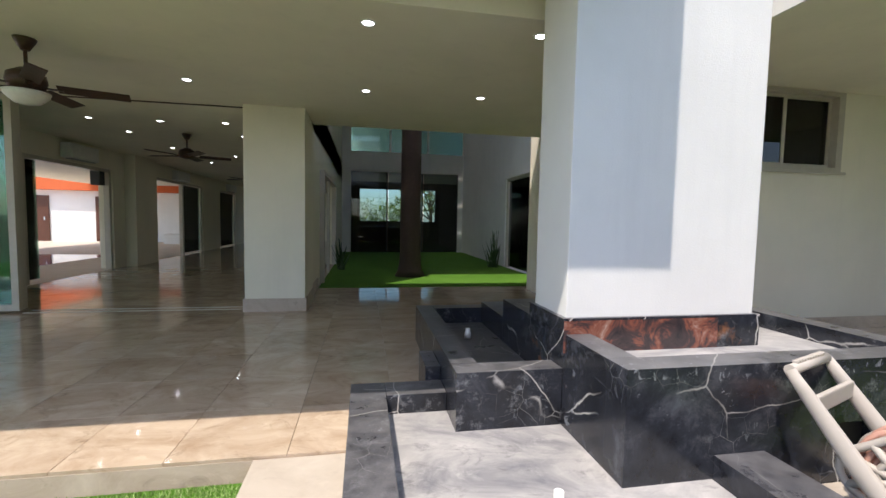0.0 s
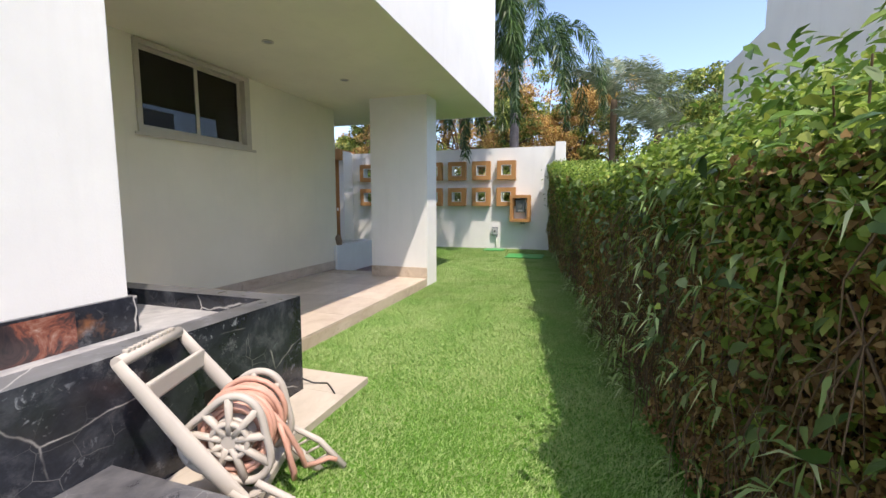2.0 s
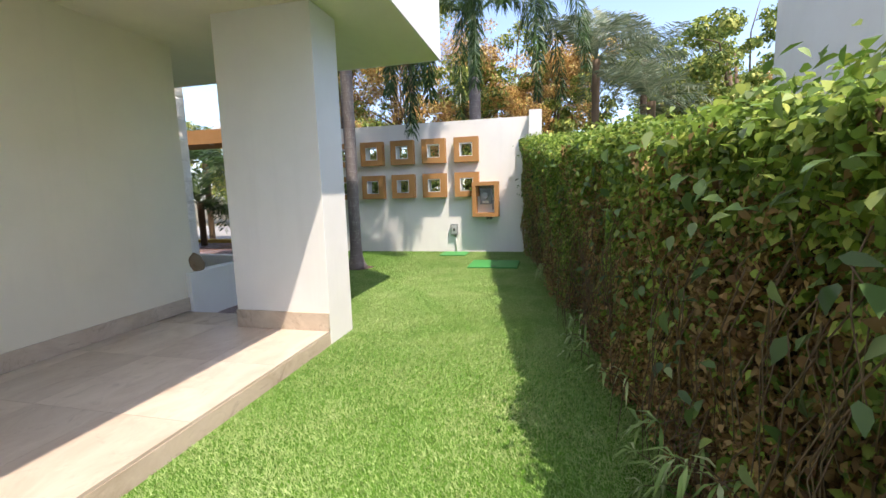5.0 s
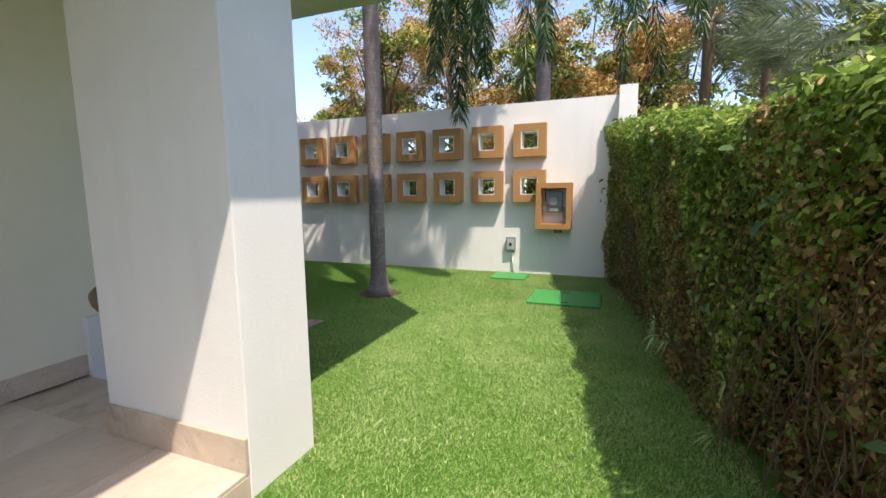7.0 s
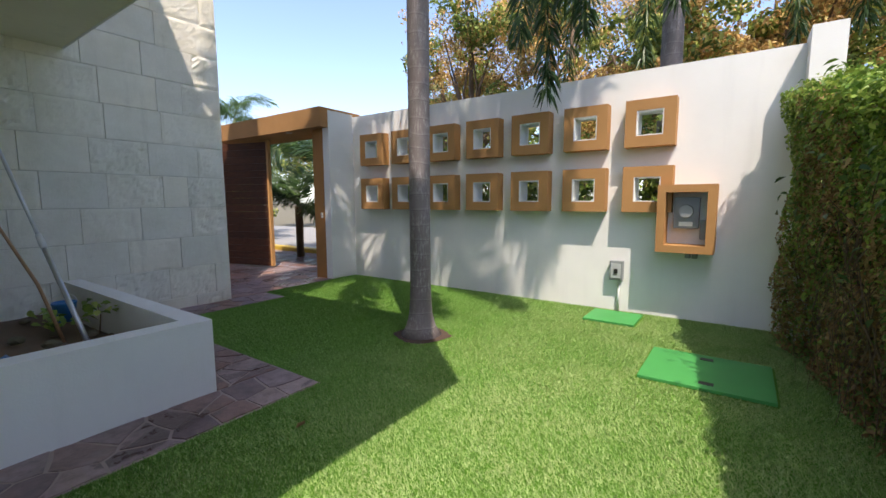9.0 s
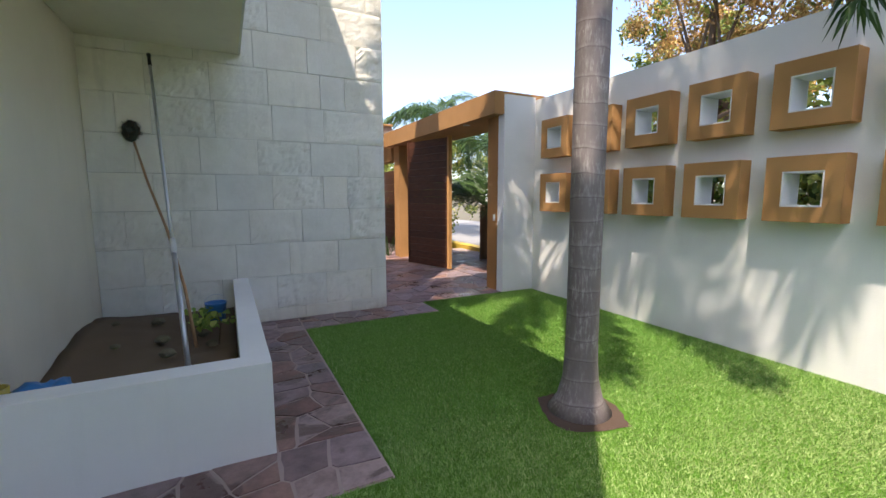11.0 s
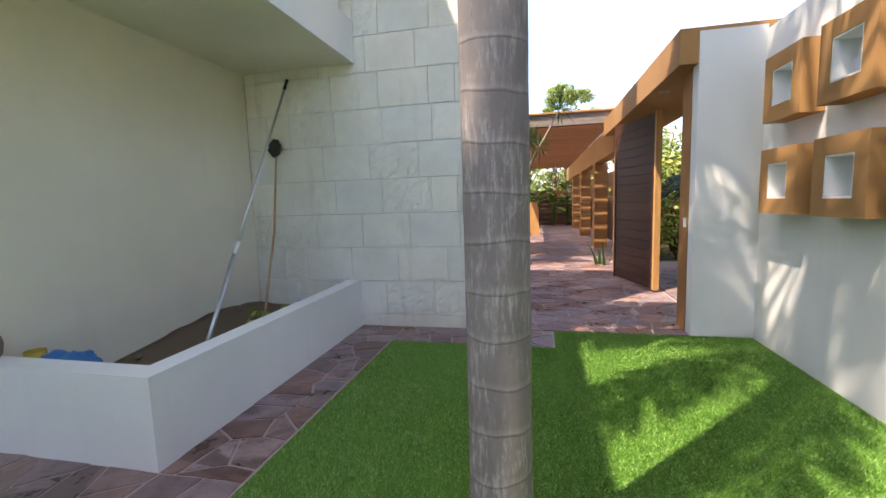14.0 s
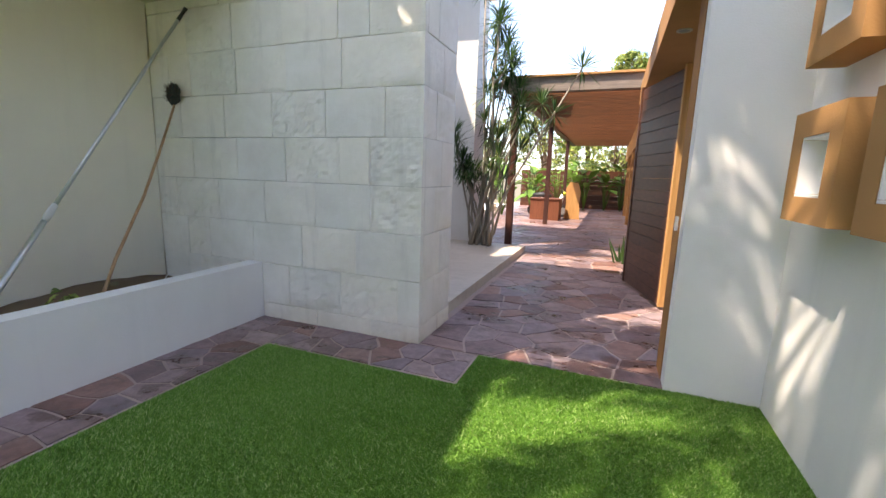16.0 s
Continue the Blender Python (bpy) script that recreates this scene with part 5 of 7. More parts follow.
bx(bm, -3.25, HX0 - 0.02, 6.66, 6.68, FLOOR - 0.002, FLOOR + 0.006)
solid("door_track", bm, ALU, "metal floor track of the sliding doors", "track", "structure")
# Dark brown strip for the ceiling groove; its shade is put into the colour.
bm = bmesh.new()
bx(bm, -4.8, HX0, 6.50, 6.53, HALLZ - 0.012, HALLZ - 0.001)
solid("ceiling_track", bm, DARKBROWN, "dark strip standing in for the shaded ceiling groove of the sliding doors", "track", "structure")

# pool court beyond
bm = bmesh.new()
bx(bm, -40, -4.0, 24.0, 24.3, 0.09, 2.55)
solid("pool_wall", bm, WHITE, "white wall of the pool court", "wall", "structure")
solid("pool_wall_band", obox(-40, -4.0, 23.6, 24.3, 2.55, 3.8), REDORANGE, "orange-red band above the white pool wall", "wall", "structure")
for x in (-14.9, -11.9):
    d = thing("door_6", (x, 24, 0.09), "dark brown wooden door in the pool wall", "door", kind="structure")
    part("leaf", obox(x, x + 1.0, 23.93, 23.998, 0.09, 2.28), DOORWOOD, d)
    part("handle", obox(x + 0.82, x + 0.86, 23.88, 23.93, 1.1, 1.25), STEEL, d)
b = thing("bench_block", (-7.6, 22.5, 0.09), "white block seat on the pool deck", "bench")
part("seat", obox(-8.2, -7.0, 22.2, 22.8, 0.09, 0.55, 0.02), WHITE, b)
part("back", obox(-7.25, -7.0, 22.2, 22.8, 0.552, 1.2, 0.02), WHITE, b)
solid("roof_court", obox(-40, -9, 24.3, 30, 3.8, 4.0), WHITE, "flat white roof behind the pool wall", "roof", "structure")


def speaker(loc):
    s = thing("loudspeaker", loc, "small black outdoor loudspeaker under the eaves", "loudspeaker")
    x, y, z = loc
    part("body", obox(x - 0.1, x + 0.1, y - 0.1, y + 0.1, z, z + 0.32, 0.02), BLACKP, s)
    part("bracket", obox(x - 0.02, x + 0.02, y - 0.02, y + 0.02, z + 0.322, z + 0.38), BLACKP, s)


speaker((-4.95, 11.3, 2.07))


# air conditioners
def split_unit(y):
    a = thing("air_conditioner", (WX, y, 2.55), "white wall-mounted split air conditioner", "air conditioner", "air conditioners in the hall")
    bm = bmesh.new()
    bx(bm, WX + 0.001, WX + 0.20, y - 0.45, y + 0.45, 2.50, 2.80, 0.03)
    part("body", bm, WHITEPL, a)
    part("vane", obox(WX + 0.06, WX + 0.17, y - 0.38, y + 0.38, 2.488, 2.499), GREYBOX, a, "grey outlet vane")


for y in (10.3, 15.2, 20.4):
    split_unit(y)


def ceiling_fan(x, y, z, scale, light):
    f = thing("ceiling_fan", (x, y, z), "dark bronze ceiling fan with wooden blades" + (" and a glass bowl light" if light else ""), "ceiling fan", "fans in the hall")
    s = scale
    bm = lathe(bmesh.new(), [(0.03 * s, -0.10 * s), (0.075 * s, -0.02 * s), (0.08 * s, 0.0)], (x, y, z), 20)
    part("canopy", bm, DARKBROWN, f)
    bm = tube(bmesh.new(), [(x, y, z - 0.25 * s), (x, y, z - 0.08 * s)], 0.014 * s, 10)
    part("downrod", bm, DARKBROWN, f)
    bm = lathe(bmesh.new(), [(0.05 * s, -0.44 * s), (0.12 * s, -0.42 * s), (0.14 * s, -0.36 * s), (0.13 * s, -0.30 * s), (0.05 * s, -0.25 * s)], (x, y, z), 24)
    part("motor", bm, DARKBROWN, f)
    if light:
        bm = lathe(bmesh.new(), [(0.015 * s, -0.56 * s), (0.09 * s, -0.54 * s), (0.15 * s, -0.48 * s), (0.16 * s, -0.445 * s)], (x, y, z), 24)
        part("bowl", bm, plain("frosted_glass", (0.75, 0.73, 0.66), 0.3), f, "frosted glass light bowl")
    for k in range(5):
        a = 2 * math.pi * k / 5 + 0.35
        bm = bmesh.new()
        bx(bm, 0.20 * s, 0.72 * s, -0.065 * s, 0.065 * s, -0.004, 0.004, 0.003)
        bl = part("blade", bm, DARKBROWN, f)
        bl.matrix_parent_inverse = Matrix()
        bl.matrix_basis = Matrix.Translation((0, 0, -0.39 * s)) @ Matrix.Rotation(a, 4, "Z") @ Matrix.Rotation(radians(-15), 4, "X")
        bm = bmesh.new()
        bx(bm, 0.10 * s, 0.24 * s, -0.02 * s, 0.02 * s, -0.012, -0.005)
        br = part("bracket", bm, DARKBROWN, f)
        br.matrix_parent_inverse = Matrix()
        br.matrix_basis = Matrix.Translation((0, 0, -0.39 * s)) @ Matrix.Rotation(a, 4, "Z")


ceiling_fan(-1.83, 4.58, HALLZ, 1.0, True)
ceiling_fan(-2.15, 8.8, HALLZ, 1.0, False)
ceiling_fan(-2.2, 13.5, HALLZ, 1.0, False)


def downlight(x, y, z, lit=True):
    d = thing("downlight", (x, y, z), "round recessed ceiling downlight" + (", lit" if lit else ", unlit"), "downlight", "recessed downlights")
    bm = bmesh.new()
    n = 20
    ro, ri = 0.062, 0.045
    a = [bm.verts.new((x + ro * math.cos(t), y + ro * math.sin(t), z - 0.001)) for t in [2 * math.pi * k / n for k in range(n)]]
    b2 = [bm.verts.new((x + ro * 0.97 * math.cos(t), y + ro * 0.97 * math.sin(t), z - 0.008)) for t in [2 * math.pi * k / n for k in range(n)]]
    c = [bm.verts.new((x + ri * math.cos(t), y + ri * math.sin(t), z - 0.008)) for t in [2 * math.pi * k / n for k in range(n)]]
    e = [bm.verts.new((x + ri * 0.9 * math.cos(t), y + ri * 0.9 * math.sin(t), z - 0.002)) for t in [2 * math.pi * k / n for k in range(n)]]
    for r0, r1 in ((a, b2), (b2, c), (c, e)):
        for k in range(n):
            bm.faces.new((r0[k], r0[(k + 1) % n], r1[(k + 1) % n], r1[k]))
    part("trim_ring", bm, WHITEPL if lit else ALU, d)
    bm = bmesh.new()
    vs = [bm.verts.new((x + ri * 0.9 * math.cos(t), y + ri * 0.9 * math.sin(t), z - 0.003)) for t in [2 * math.pi * k / n for k in range(n)]]
    bm.faces.new(list(reversed(vs)))
    part("lamp", bm, LAMP if lit else GREYBOX, d)


for x, y in ((1.03, 3.63), (2.38, 3.56), (-0.89, 5.43), (1.02, 5.36), (2.37, 5.32), (-3.14, 7.77), (-2.13, 7.73), (-1.15, 7.62), (-3.1, 8.83), (-1.17, 8.74), (-3.1, 10.6), (-1.15, 10.6), (-2.1, 11.6), (-3.1, 13.0), (-1.15, 13.0), (-2.1, 15.5), (-3.1, 16.5), (-1.15, 16.5)):
    downlight(x, y, HALLZ)
for x, y in ((5.8, 3.45), (7.3, 3.42)):
    downlight(x, y, CEILZ, False)

# ---------------------------------------------------------------- inner patio
solid("patio_lawn", obox(0.2, 4.95, 8.35, 17.2, FLOOR - 0.01, FLOOR + 0.012), TURF, "green artificial turf of the inner patio", "lawn", "structure")
bm = bmesh.new()
bx(bm, 4.95, 5.15, 11.9, 17.4, FLOOR, 6.5)
bx(bm, 4.95, 5.15, 7.36, 11.9, 2.62, 6.5)
bx(bm, 4.95, 5.15, 7.36, 8.2, FLOOR, 2.62)
bx(bm, 4.2, 5.15, 7.25, 7.35, FLOOR, 6.5)
solid("patio_wall_east", bm, WHITE, "white patio wall streaked with sunlight", "wall", "structure")
df = door_frame("door_7", "x", 5.05, 8.2, 11.9, FLOOR, 2.62)
p = part("pane", obox(5.04, 5.05, 8.3, 11.8, FLOOR + 0.04, 2.55), DARKGLASS, df, "dark glass pane")
st = thing("staircase", (6.5, 11.5, FLOOR), "pale stair rising in the dark room", "stairs")
for k in range(9):
    part("step", obox(5.9, 7.0, 9.0 + 0.28 * k, 9.28 + 0.28 * k, FLOOR + 0.17 * k + 0.08, FLOOR + 0.17 * (k + 1)), WHITE, st)
part("stringer", obox(5.9, 7.0, 9.0, 11.5, FLOOR, FLOOR + 0.07), WHITE, st)
bm = bmesh.new()
bx(bm, 0.16, 4.95, 17.3, 17.5, 3.3, 4.05)
bx(bm, 0.16, 0.5, 17.3, 17.5, FLOOR, 3.3)
bx(bm, 4.75, 4.95, 17.3, 17.5, FLOOR, 3.3)
bx(bm, 0.16, 0.5, 17.3, 17.5, 4.05, 6.5)
bx(bm, 0.5, 4.95, 17.3, 17.5, 5.6, 6.5)
solid("patio_wall_north", bm, WHITE, "white far wall of the patio with an upper gallery", "wall", "structure")
w = thing("window_2", (2.5, 17.4, 4.05), "upper gallery windows with green glass", "window", kind="structure")
for a, b in ((0.5, 2.0), (2.05, 3.5), (3.55, 4.95)):
    p = part("pane", obox(a, b, 17.38, 17.39, 4.05, 5.6), GLASS, w, "green tinted glass pane")
    part("mullion", obox(b - 0.03, b + 0.02, 17.36, 17.42, 4.05, 5.6), ALU, w)
w = thing("window_3", (2.5, 17.3, FLOOR), "dark glass front of the dining room", "window", kind="structure")
for a, b in ((0.5, 1.9), (1.95, 3.3), (3.35, 4.75)):
    part("pane", obox(a, b, 17.36, 17.37, FLOOR, 3.28), glass_mat("patio_glass", (0.5, 0.6, 0.6)), w, "dark tinted glass pane")
    part("mullion", obox(b - 0.03, b + 0.03, 17.34, 17.40, FLOOR, 3.28), BLACKP, w)
# dining room behind, its darkness put into the wall colours
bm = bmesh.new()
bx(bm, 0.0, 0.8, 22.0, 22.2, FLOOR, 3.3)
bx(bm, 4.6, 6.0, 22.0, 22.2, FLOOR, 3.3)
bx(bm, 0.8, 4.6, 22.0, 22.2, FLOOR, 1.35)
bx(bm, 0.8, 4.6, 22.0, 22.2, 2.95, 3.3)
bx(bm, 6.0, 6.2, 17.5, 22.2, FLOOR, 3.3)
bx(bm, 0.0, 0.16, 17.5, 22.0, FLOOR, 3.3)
solid("dining_wall", bm, painted("dimmed_wall", (0.16, 0.10, 0.08)), "dining room walls coloured dark for the dim interior", "wall", "structure")
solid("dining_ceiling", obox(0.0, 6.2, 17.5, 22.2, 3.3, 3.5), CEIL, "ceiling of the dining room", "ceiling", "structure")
solid("upper_room_wall", obox(0.0, 6.2, 20.0, 20.2, 3.5, 6.5), painted("upper_wall", (0.25, 0.27, 0.26)), "upper gallery wall coloured grey for the dim interior", "wall", "structure")
solid("upper_room_ceiling", obox(0.0, 6.2, 17.5, 20.2, 6.5, 6.7), CEIL, "ceiling of the upper gallery", "ceiling", "structure")
c = thing("sideboard", (2.5, 21.0, FLOOR), "long dark wooden counter in the dining room", "counter")
part("body", obox(0.8, 3.4, 20.6, 21.2, FLOOR, 1.05, 0.01), DOORWOOD, c)
part("top", obox(0.75, 3.45, 20.55, 21.25, 1.052, 1.10, 0.01), DARKBROWN, c)
for x, y in ((1.2, 18.6), (2.2, 19.0), (3.2, 18.6), (1.6, 20.0), (2.8, 20.2)):
    downlight(x, y, 3.3)
for k, (x, y) in enumerate(((1.0, 24.5), (2.2, 25.0), (3.3, 24.6))):
    shrub((x, y, -0.05), 2.6, 0.9, 120 + k, "green shrub behind the dining room window", HEDGELEAF, 900, 0.12)

pg = thing("patio_louvre", (2.5, 12, 6.5), "timber slats bridging the top of the inner patio", "pergola")
for k in range(22):
    part("slat", obox(0.10, 5.0, 7.6 + 0.44 * k, 7.6 + 0.44 * k + 0.385, 6.502, 6.59), POSTWOOD, pg)
pp = royal_palm((2.05, 9.95, FLOOR), 6.6, 0.24, 41, PALMLEAF, "dark rough-barked palm growing in the inner patio", 14, 2.6, bark=DARKBARK)


def snake_plant(x, y, z, seed, n=26, h=0.75):
    rs = np.random.RandomState(seed)
    p = thing("snake_plant", (x, y, z), "clump of dark green sword-leaved plants", "plant")
    for _ in range(n):
        a, r = rs.uniform(0, 6.28), rs.uniform(0, 0.16)
        hh = h * rs.uniform(0.5, 1.1)
        lean = rs.normal(0, 0.13, 2)
        w = 0.03
        bm = bmesh.new()
        bxp = [(x + r * math.cos(a), y + r * math.sin(a))]
        prev = None
        for i in range(4):
            f = i / 3
            cx, cy, cz = bxp[0][0] + lean[0] * f, bxp[0][1] + lean[1] * f, z + hh * f
            ww = w * (1 - f) ** 0.6 + 0.002
            pair = (bm.verts.new((cx - ww * math.sin(a), cy + ww * math.cos(a), cz)), bm.verts.new((cx + 0.012 * math.cos(a), cy + 0.012 * math.sin(a), cz)), bm.verts.new((cx + ww * math.sin(a), cy - ww * math.cos(a), cz)))
            if prev:
                bm.faces.new((prev[0], prev[1], pair[1], pair[0]))
                bm.faces.new((prev[1], prev[2], pair[2], pair[1]))
            prev = pair
        part("leaf", bm, PALMLEAF, p)


snake_plant(4.55, 11.7, FLOOR + 0.012, 1, 26, 0.95)
snake_plant(0.48, 11.2, FLOOR + 0.012, 2, 18, 0.75)

# ---------------------------------------------------------------- soil bed and tools
def soil_bed():
    bm = bmesh.new()
    n, m = 14, 28
    x0, x1, y0, y1 = 8.955, 10.185, 4.745, 7.475
    g = []
    for i in range(n + 1):
        row = []
        for j in range(m + 1):
            x, y = x0 + (x1 - x0) * i / n, y0 + (y1 - y0) * j / m
            z = 0.23 + 0.07 * math.sin(2.1 * y) * math.sin(3.0 * x) + 0.04 * math.exp(-(x - x0) / 0.25) + 0.02 * noise.noise((x * 6, y * 6, 0))
            row.append(bm.verts.new((x, y, z)))
        g.append(row)
    for i in range(n):
        for j in range(m):
            f = bm.faces.new((g[i][j], g[i + 1][j], g[i + 1][j + 1], g[i][j + 1]))
            f.smooth = True
    edge = [g[i][0] for i in range(n + 1)] + [g[n][j] for j in range(1, m + 1)] + [g[i][m] for i in range(n - 1, -1, -1)] + [g[0][j] for j in range(m - 1, 0, -1)]
    low = [bm.verts.new((v.co.x, v.co.y, -0.05)) for v in edge]
    for k in range(len(edge)):
        q = (k + 1) % len(edge)
        bm.faces.new((edge[k], edge[q], low[q], low[k]))
    solid("soil_bed", bm, SOIL, "dry brown soil in the low planter", "soil", "structure")
    for k in range(9):
        x, y = 9.1 + 0.1 * ((k * 37) % 10), 5.6 + 0.2 * ((k * 53) % 9)
        bm = bmesh.new()
        bmesh.ops.create_icosphere(bm, subdivisions=2, radius=0.035 + 0.012 * (k % 3))
        for v in bm.verts:
            v.co *= 1 + 0.25 * noise.noise(v.co * 30 + Vector((k, 0, 0)))
            v.co.z *= 0.6
        st = solid("stone", bm, EARTH, "small earthy clod lying on the planter soil", "stone", group="clods in the planter")
        st.location = (x, y, 0.29 + 0.09 * math.sin(2.1 * y) * math.sin(3.0 * x))


soil_bed()


def pole():
    p = thing("telescopic_pole", (9.87, 5.42, 0.28), "silver telescopic pole leaning on the limestone wall", "pole")
    a, b = Vector((9.87, 5.42, 0.20)), Vector((9.55, 7.462, 2.95))
    at = lambda f: a.lerp(b, f)
    part("lower_tube", tube(bmesh.new(), [at(0), at(0.33)], 0.019, 12), STEEL, p)
    part("upper_tube", tube(bmesh.new(), [at(0.30), at(0.955)], 0.0145, 12), STEEL, p)
    part("collar", tube(bmesh.new(), [at(0.31), at(0.325), at(0.35)], [0.022, 0.025, 0.02], 12), WHITEPL, p, "white plastic locking collar")
    part("tip", tube(bmesh.new(), [at(0.95), at(0.985), at(1.0)], [0.017, 0.015, 0.02], 10), BLACKP, p, "black threaded tip")


def broom():
    b = thing("long_brush", (9.95, 6.23, 0.28), "worn round brush on a bamboo stick against the wall", "brush")
    pts = [(9.87, 6.20, 0.19), (9.79, 6.48, 0.70), (9.65, 6.85, 1.2), (9.49, 7.16, 1.65), (9.37, 7.41, 2.06)]
    part("stick", tube(bmesh.new(), pts, [0.014, 0.0135, 0.0125, 0.012, 0.011], 10), BAMBOO, b)
    bm = bmesh.new()
    bmesh.ops.create_icosphere(bm, subdivisions=3, radius=0.075)
    for v in bm.verts:
        v.co *= 1 + 0.35 * noise.noise(v.co * 26)
        v.co.z *= 1.35
        v.co.y *= 0.62
        v.co += Vector((9.35, 7.43, 2.17))
    part("head", bm, plain("dirty_bristle", (0.05, 0.06, 0.05), 0.95, 0, 0.5), b, "grimy dark green bristle head")
    bm = bmesh.new()
    rs = random.Random(4)
    for _ in range(160):
        d = Vector((rs.gauss(0, 1), -abs(rs.gauss(0, 0.6)), rs.gauss(0, 1))).normalized()
        c = Vector((9.35, 7.43, 2.18))
        tube(bm, [c + d * 0.05, c + d * rs.uniform(0.085, 0.115)], [0.003, 0.001], 3, False)
    k = part("bristles", bm, plain("bristle", (0.10, 0.06, 0.04), 0.9, 0, 0.5), b)
    k["kind"] = "stuff"


pole()
broom()


def crumpled_bag(name, x, y, z, r, mat, label, cat, sz=1.0):
    bm = bmesh.new()
    bmesh.ops.create_icosphere(bm, subdivisions=4, radius=r)
    for v in bm.verts:
        n1 = noise.noise(v.co * 9 + Vector((x, y, 0))) + 0.5 * noise.noise(v.co * 24)
        v.co *= 1 + 0.4 * n1
        v.co.z = max(v.co.z * sz, -0.35 * r)
        v.co += Vector((x, y, z + 0.35 * r))
    for f in bm.faces:
        f.smooth = True
    b = thing(name, (x, y, z), label, cat)
    part("body", bm, mat, b)
    bm = bmesh.new()
    tube(bm, [(x - r * 0.5, y - r * 0.4, z + r * 0.75), (x, y, z + r * 1.05), (x + r * 0.5, y + r * 0.3, z + r * 0.8)], [0.02, 0.03, 0.015], 8)
    part("fold", bm, WHITEPL, b, "white printed fold")


crumpled_bag("bag", 9.24, 4.96, 0.27, 0.175, BLUE, "crumpled blue plastic bag on the planter soil", "bag", 1.0)


def jar(x, y, z):
    j = thing("jar", (x, y, z), "tall yellow-gold glazed jar with a loop handle on the soil", "jar")
    gold = plain("yellow_glaze", (0.50, 0.36, 0.05), 0.25)
    part("body", lathe(bmesh.new(), [(0.05, 0), (0.075, 0.05), (0.078, 0.16), (0.06, 0.22), (0.062, 0.27), (0.052, 0.27), (0.05, 0.03)], (x, y, z), 24), gold, j)
    part("handle", tube(bmesh.new(), [(x + 0.06, y, z + 0.23), (x + 0.12, y, z + 0.22), (x + 0.125, y, z + 0.14), (x + 0.075, y, z + 0.10)], 0.010, 8), gold, j)


jar(9.06, 4.90, 0.27)
bm = bmesh.new()
bmesh.ops.create_icosphere(bm, subdivisions=3, radius=0.12)
for v in bm.verts:
    v.co *= 1 + 0.30 * noise.noise(v.co * 9) + 0.10 * noise.noise(v.co * 30)
    v.co.y *= 0.6
    v.co.z = max(v.co.z, -0.095)
solid("rock", bm, painted("brown_rock", (0.26, 0.185, 0.12), 0.9, 0.6), "rough brown stone lying on the planter wall", "stone").location = (9.0, 4.66, 0.656)


def bucket(x, y, z):
    b = thing("bucket", (x, y, z), "small blue plastic bucket on the planter soil", "bucket")
    bm = lathe(bmesh.new(), [(0.075, 0), (0.095, 0.17), (0.10, 0.175), (0.10, 0.19), (0.088, 0.19), (0.07, 0.02)], (x, y, z), 24)
    part("body", bm, BLUE, b)
    pts = [(x + 0.1 * math.cos(t), y, z + 0.18 + 0.09 * math.sin(t)) for t in [math.pi * k / 10 for k in range(11)]]
    part("handle", tube(bmesh.new(), pts, 0.004, 6), WHITEPL, b)


bucket(10.02, 6.78, 0.27)


def weed(x, y, z, seed, n=18, h=0.25):
    rs = np.random.RandomState(seed)
    p = thing("weed", (x, y, z), "small green weed sprouting from the planter", "plant")
    bm = bmesh.new()
    tube(bm, [(x, y, z), (x + 0.02, y, z + h * 0.6), (x, y + 0.02, z + h)], [0.006, 0.005, 0.003], 5)
    part("stem", bm, TWIG, p)
    P = np.array([[x, y, z]]) + rs.normal(0, 0.07, (n, 3)) * [1, 1, 0.6] + [0, 0, h * 0.8]
    v, fc = leaf_cloud(rs, P, np.tile([0, -0.3, 1.0], (n, 1)), rs.uniform(0.06, 0.11, n), 0.6, 0.4, 0.4)
    foliage("leaves", v, fc, HEDGELEAF, p)


weed(10.05, 5.95, 0.28, 1, 22, 0.28)
weed(9.9, 6.6, 0.26, 2, 26, 0.10)
weed(9.95, 6.9, 0.28, 3, 20, 0.08)


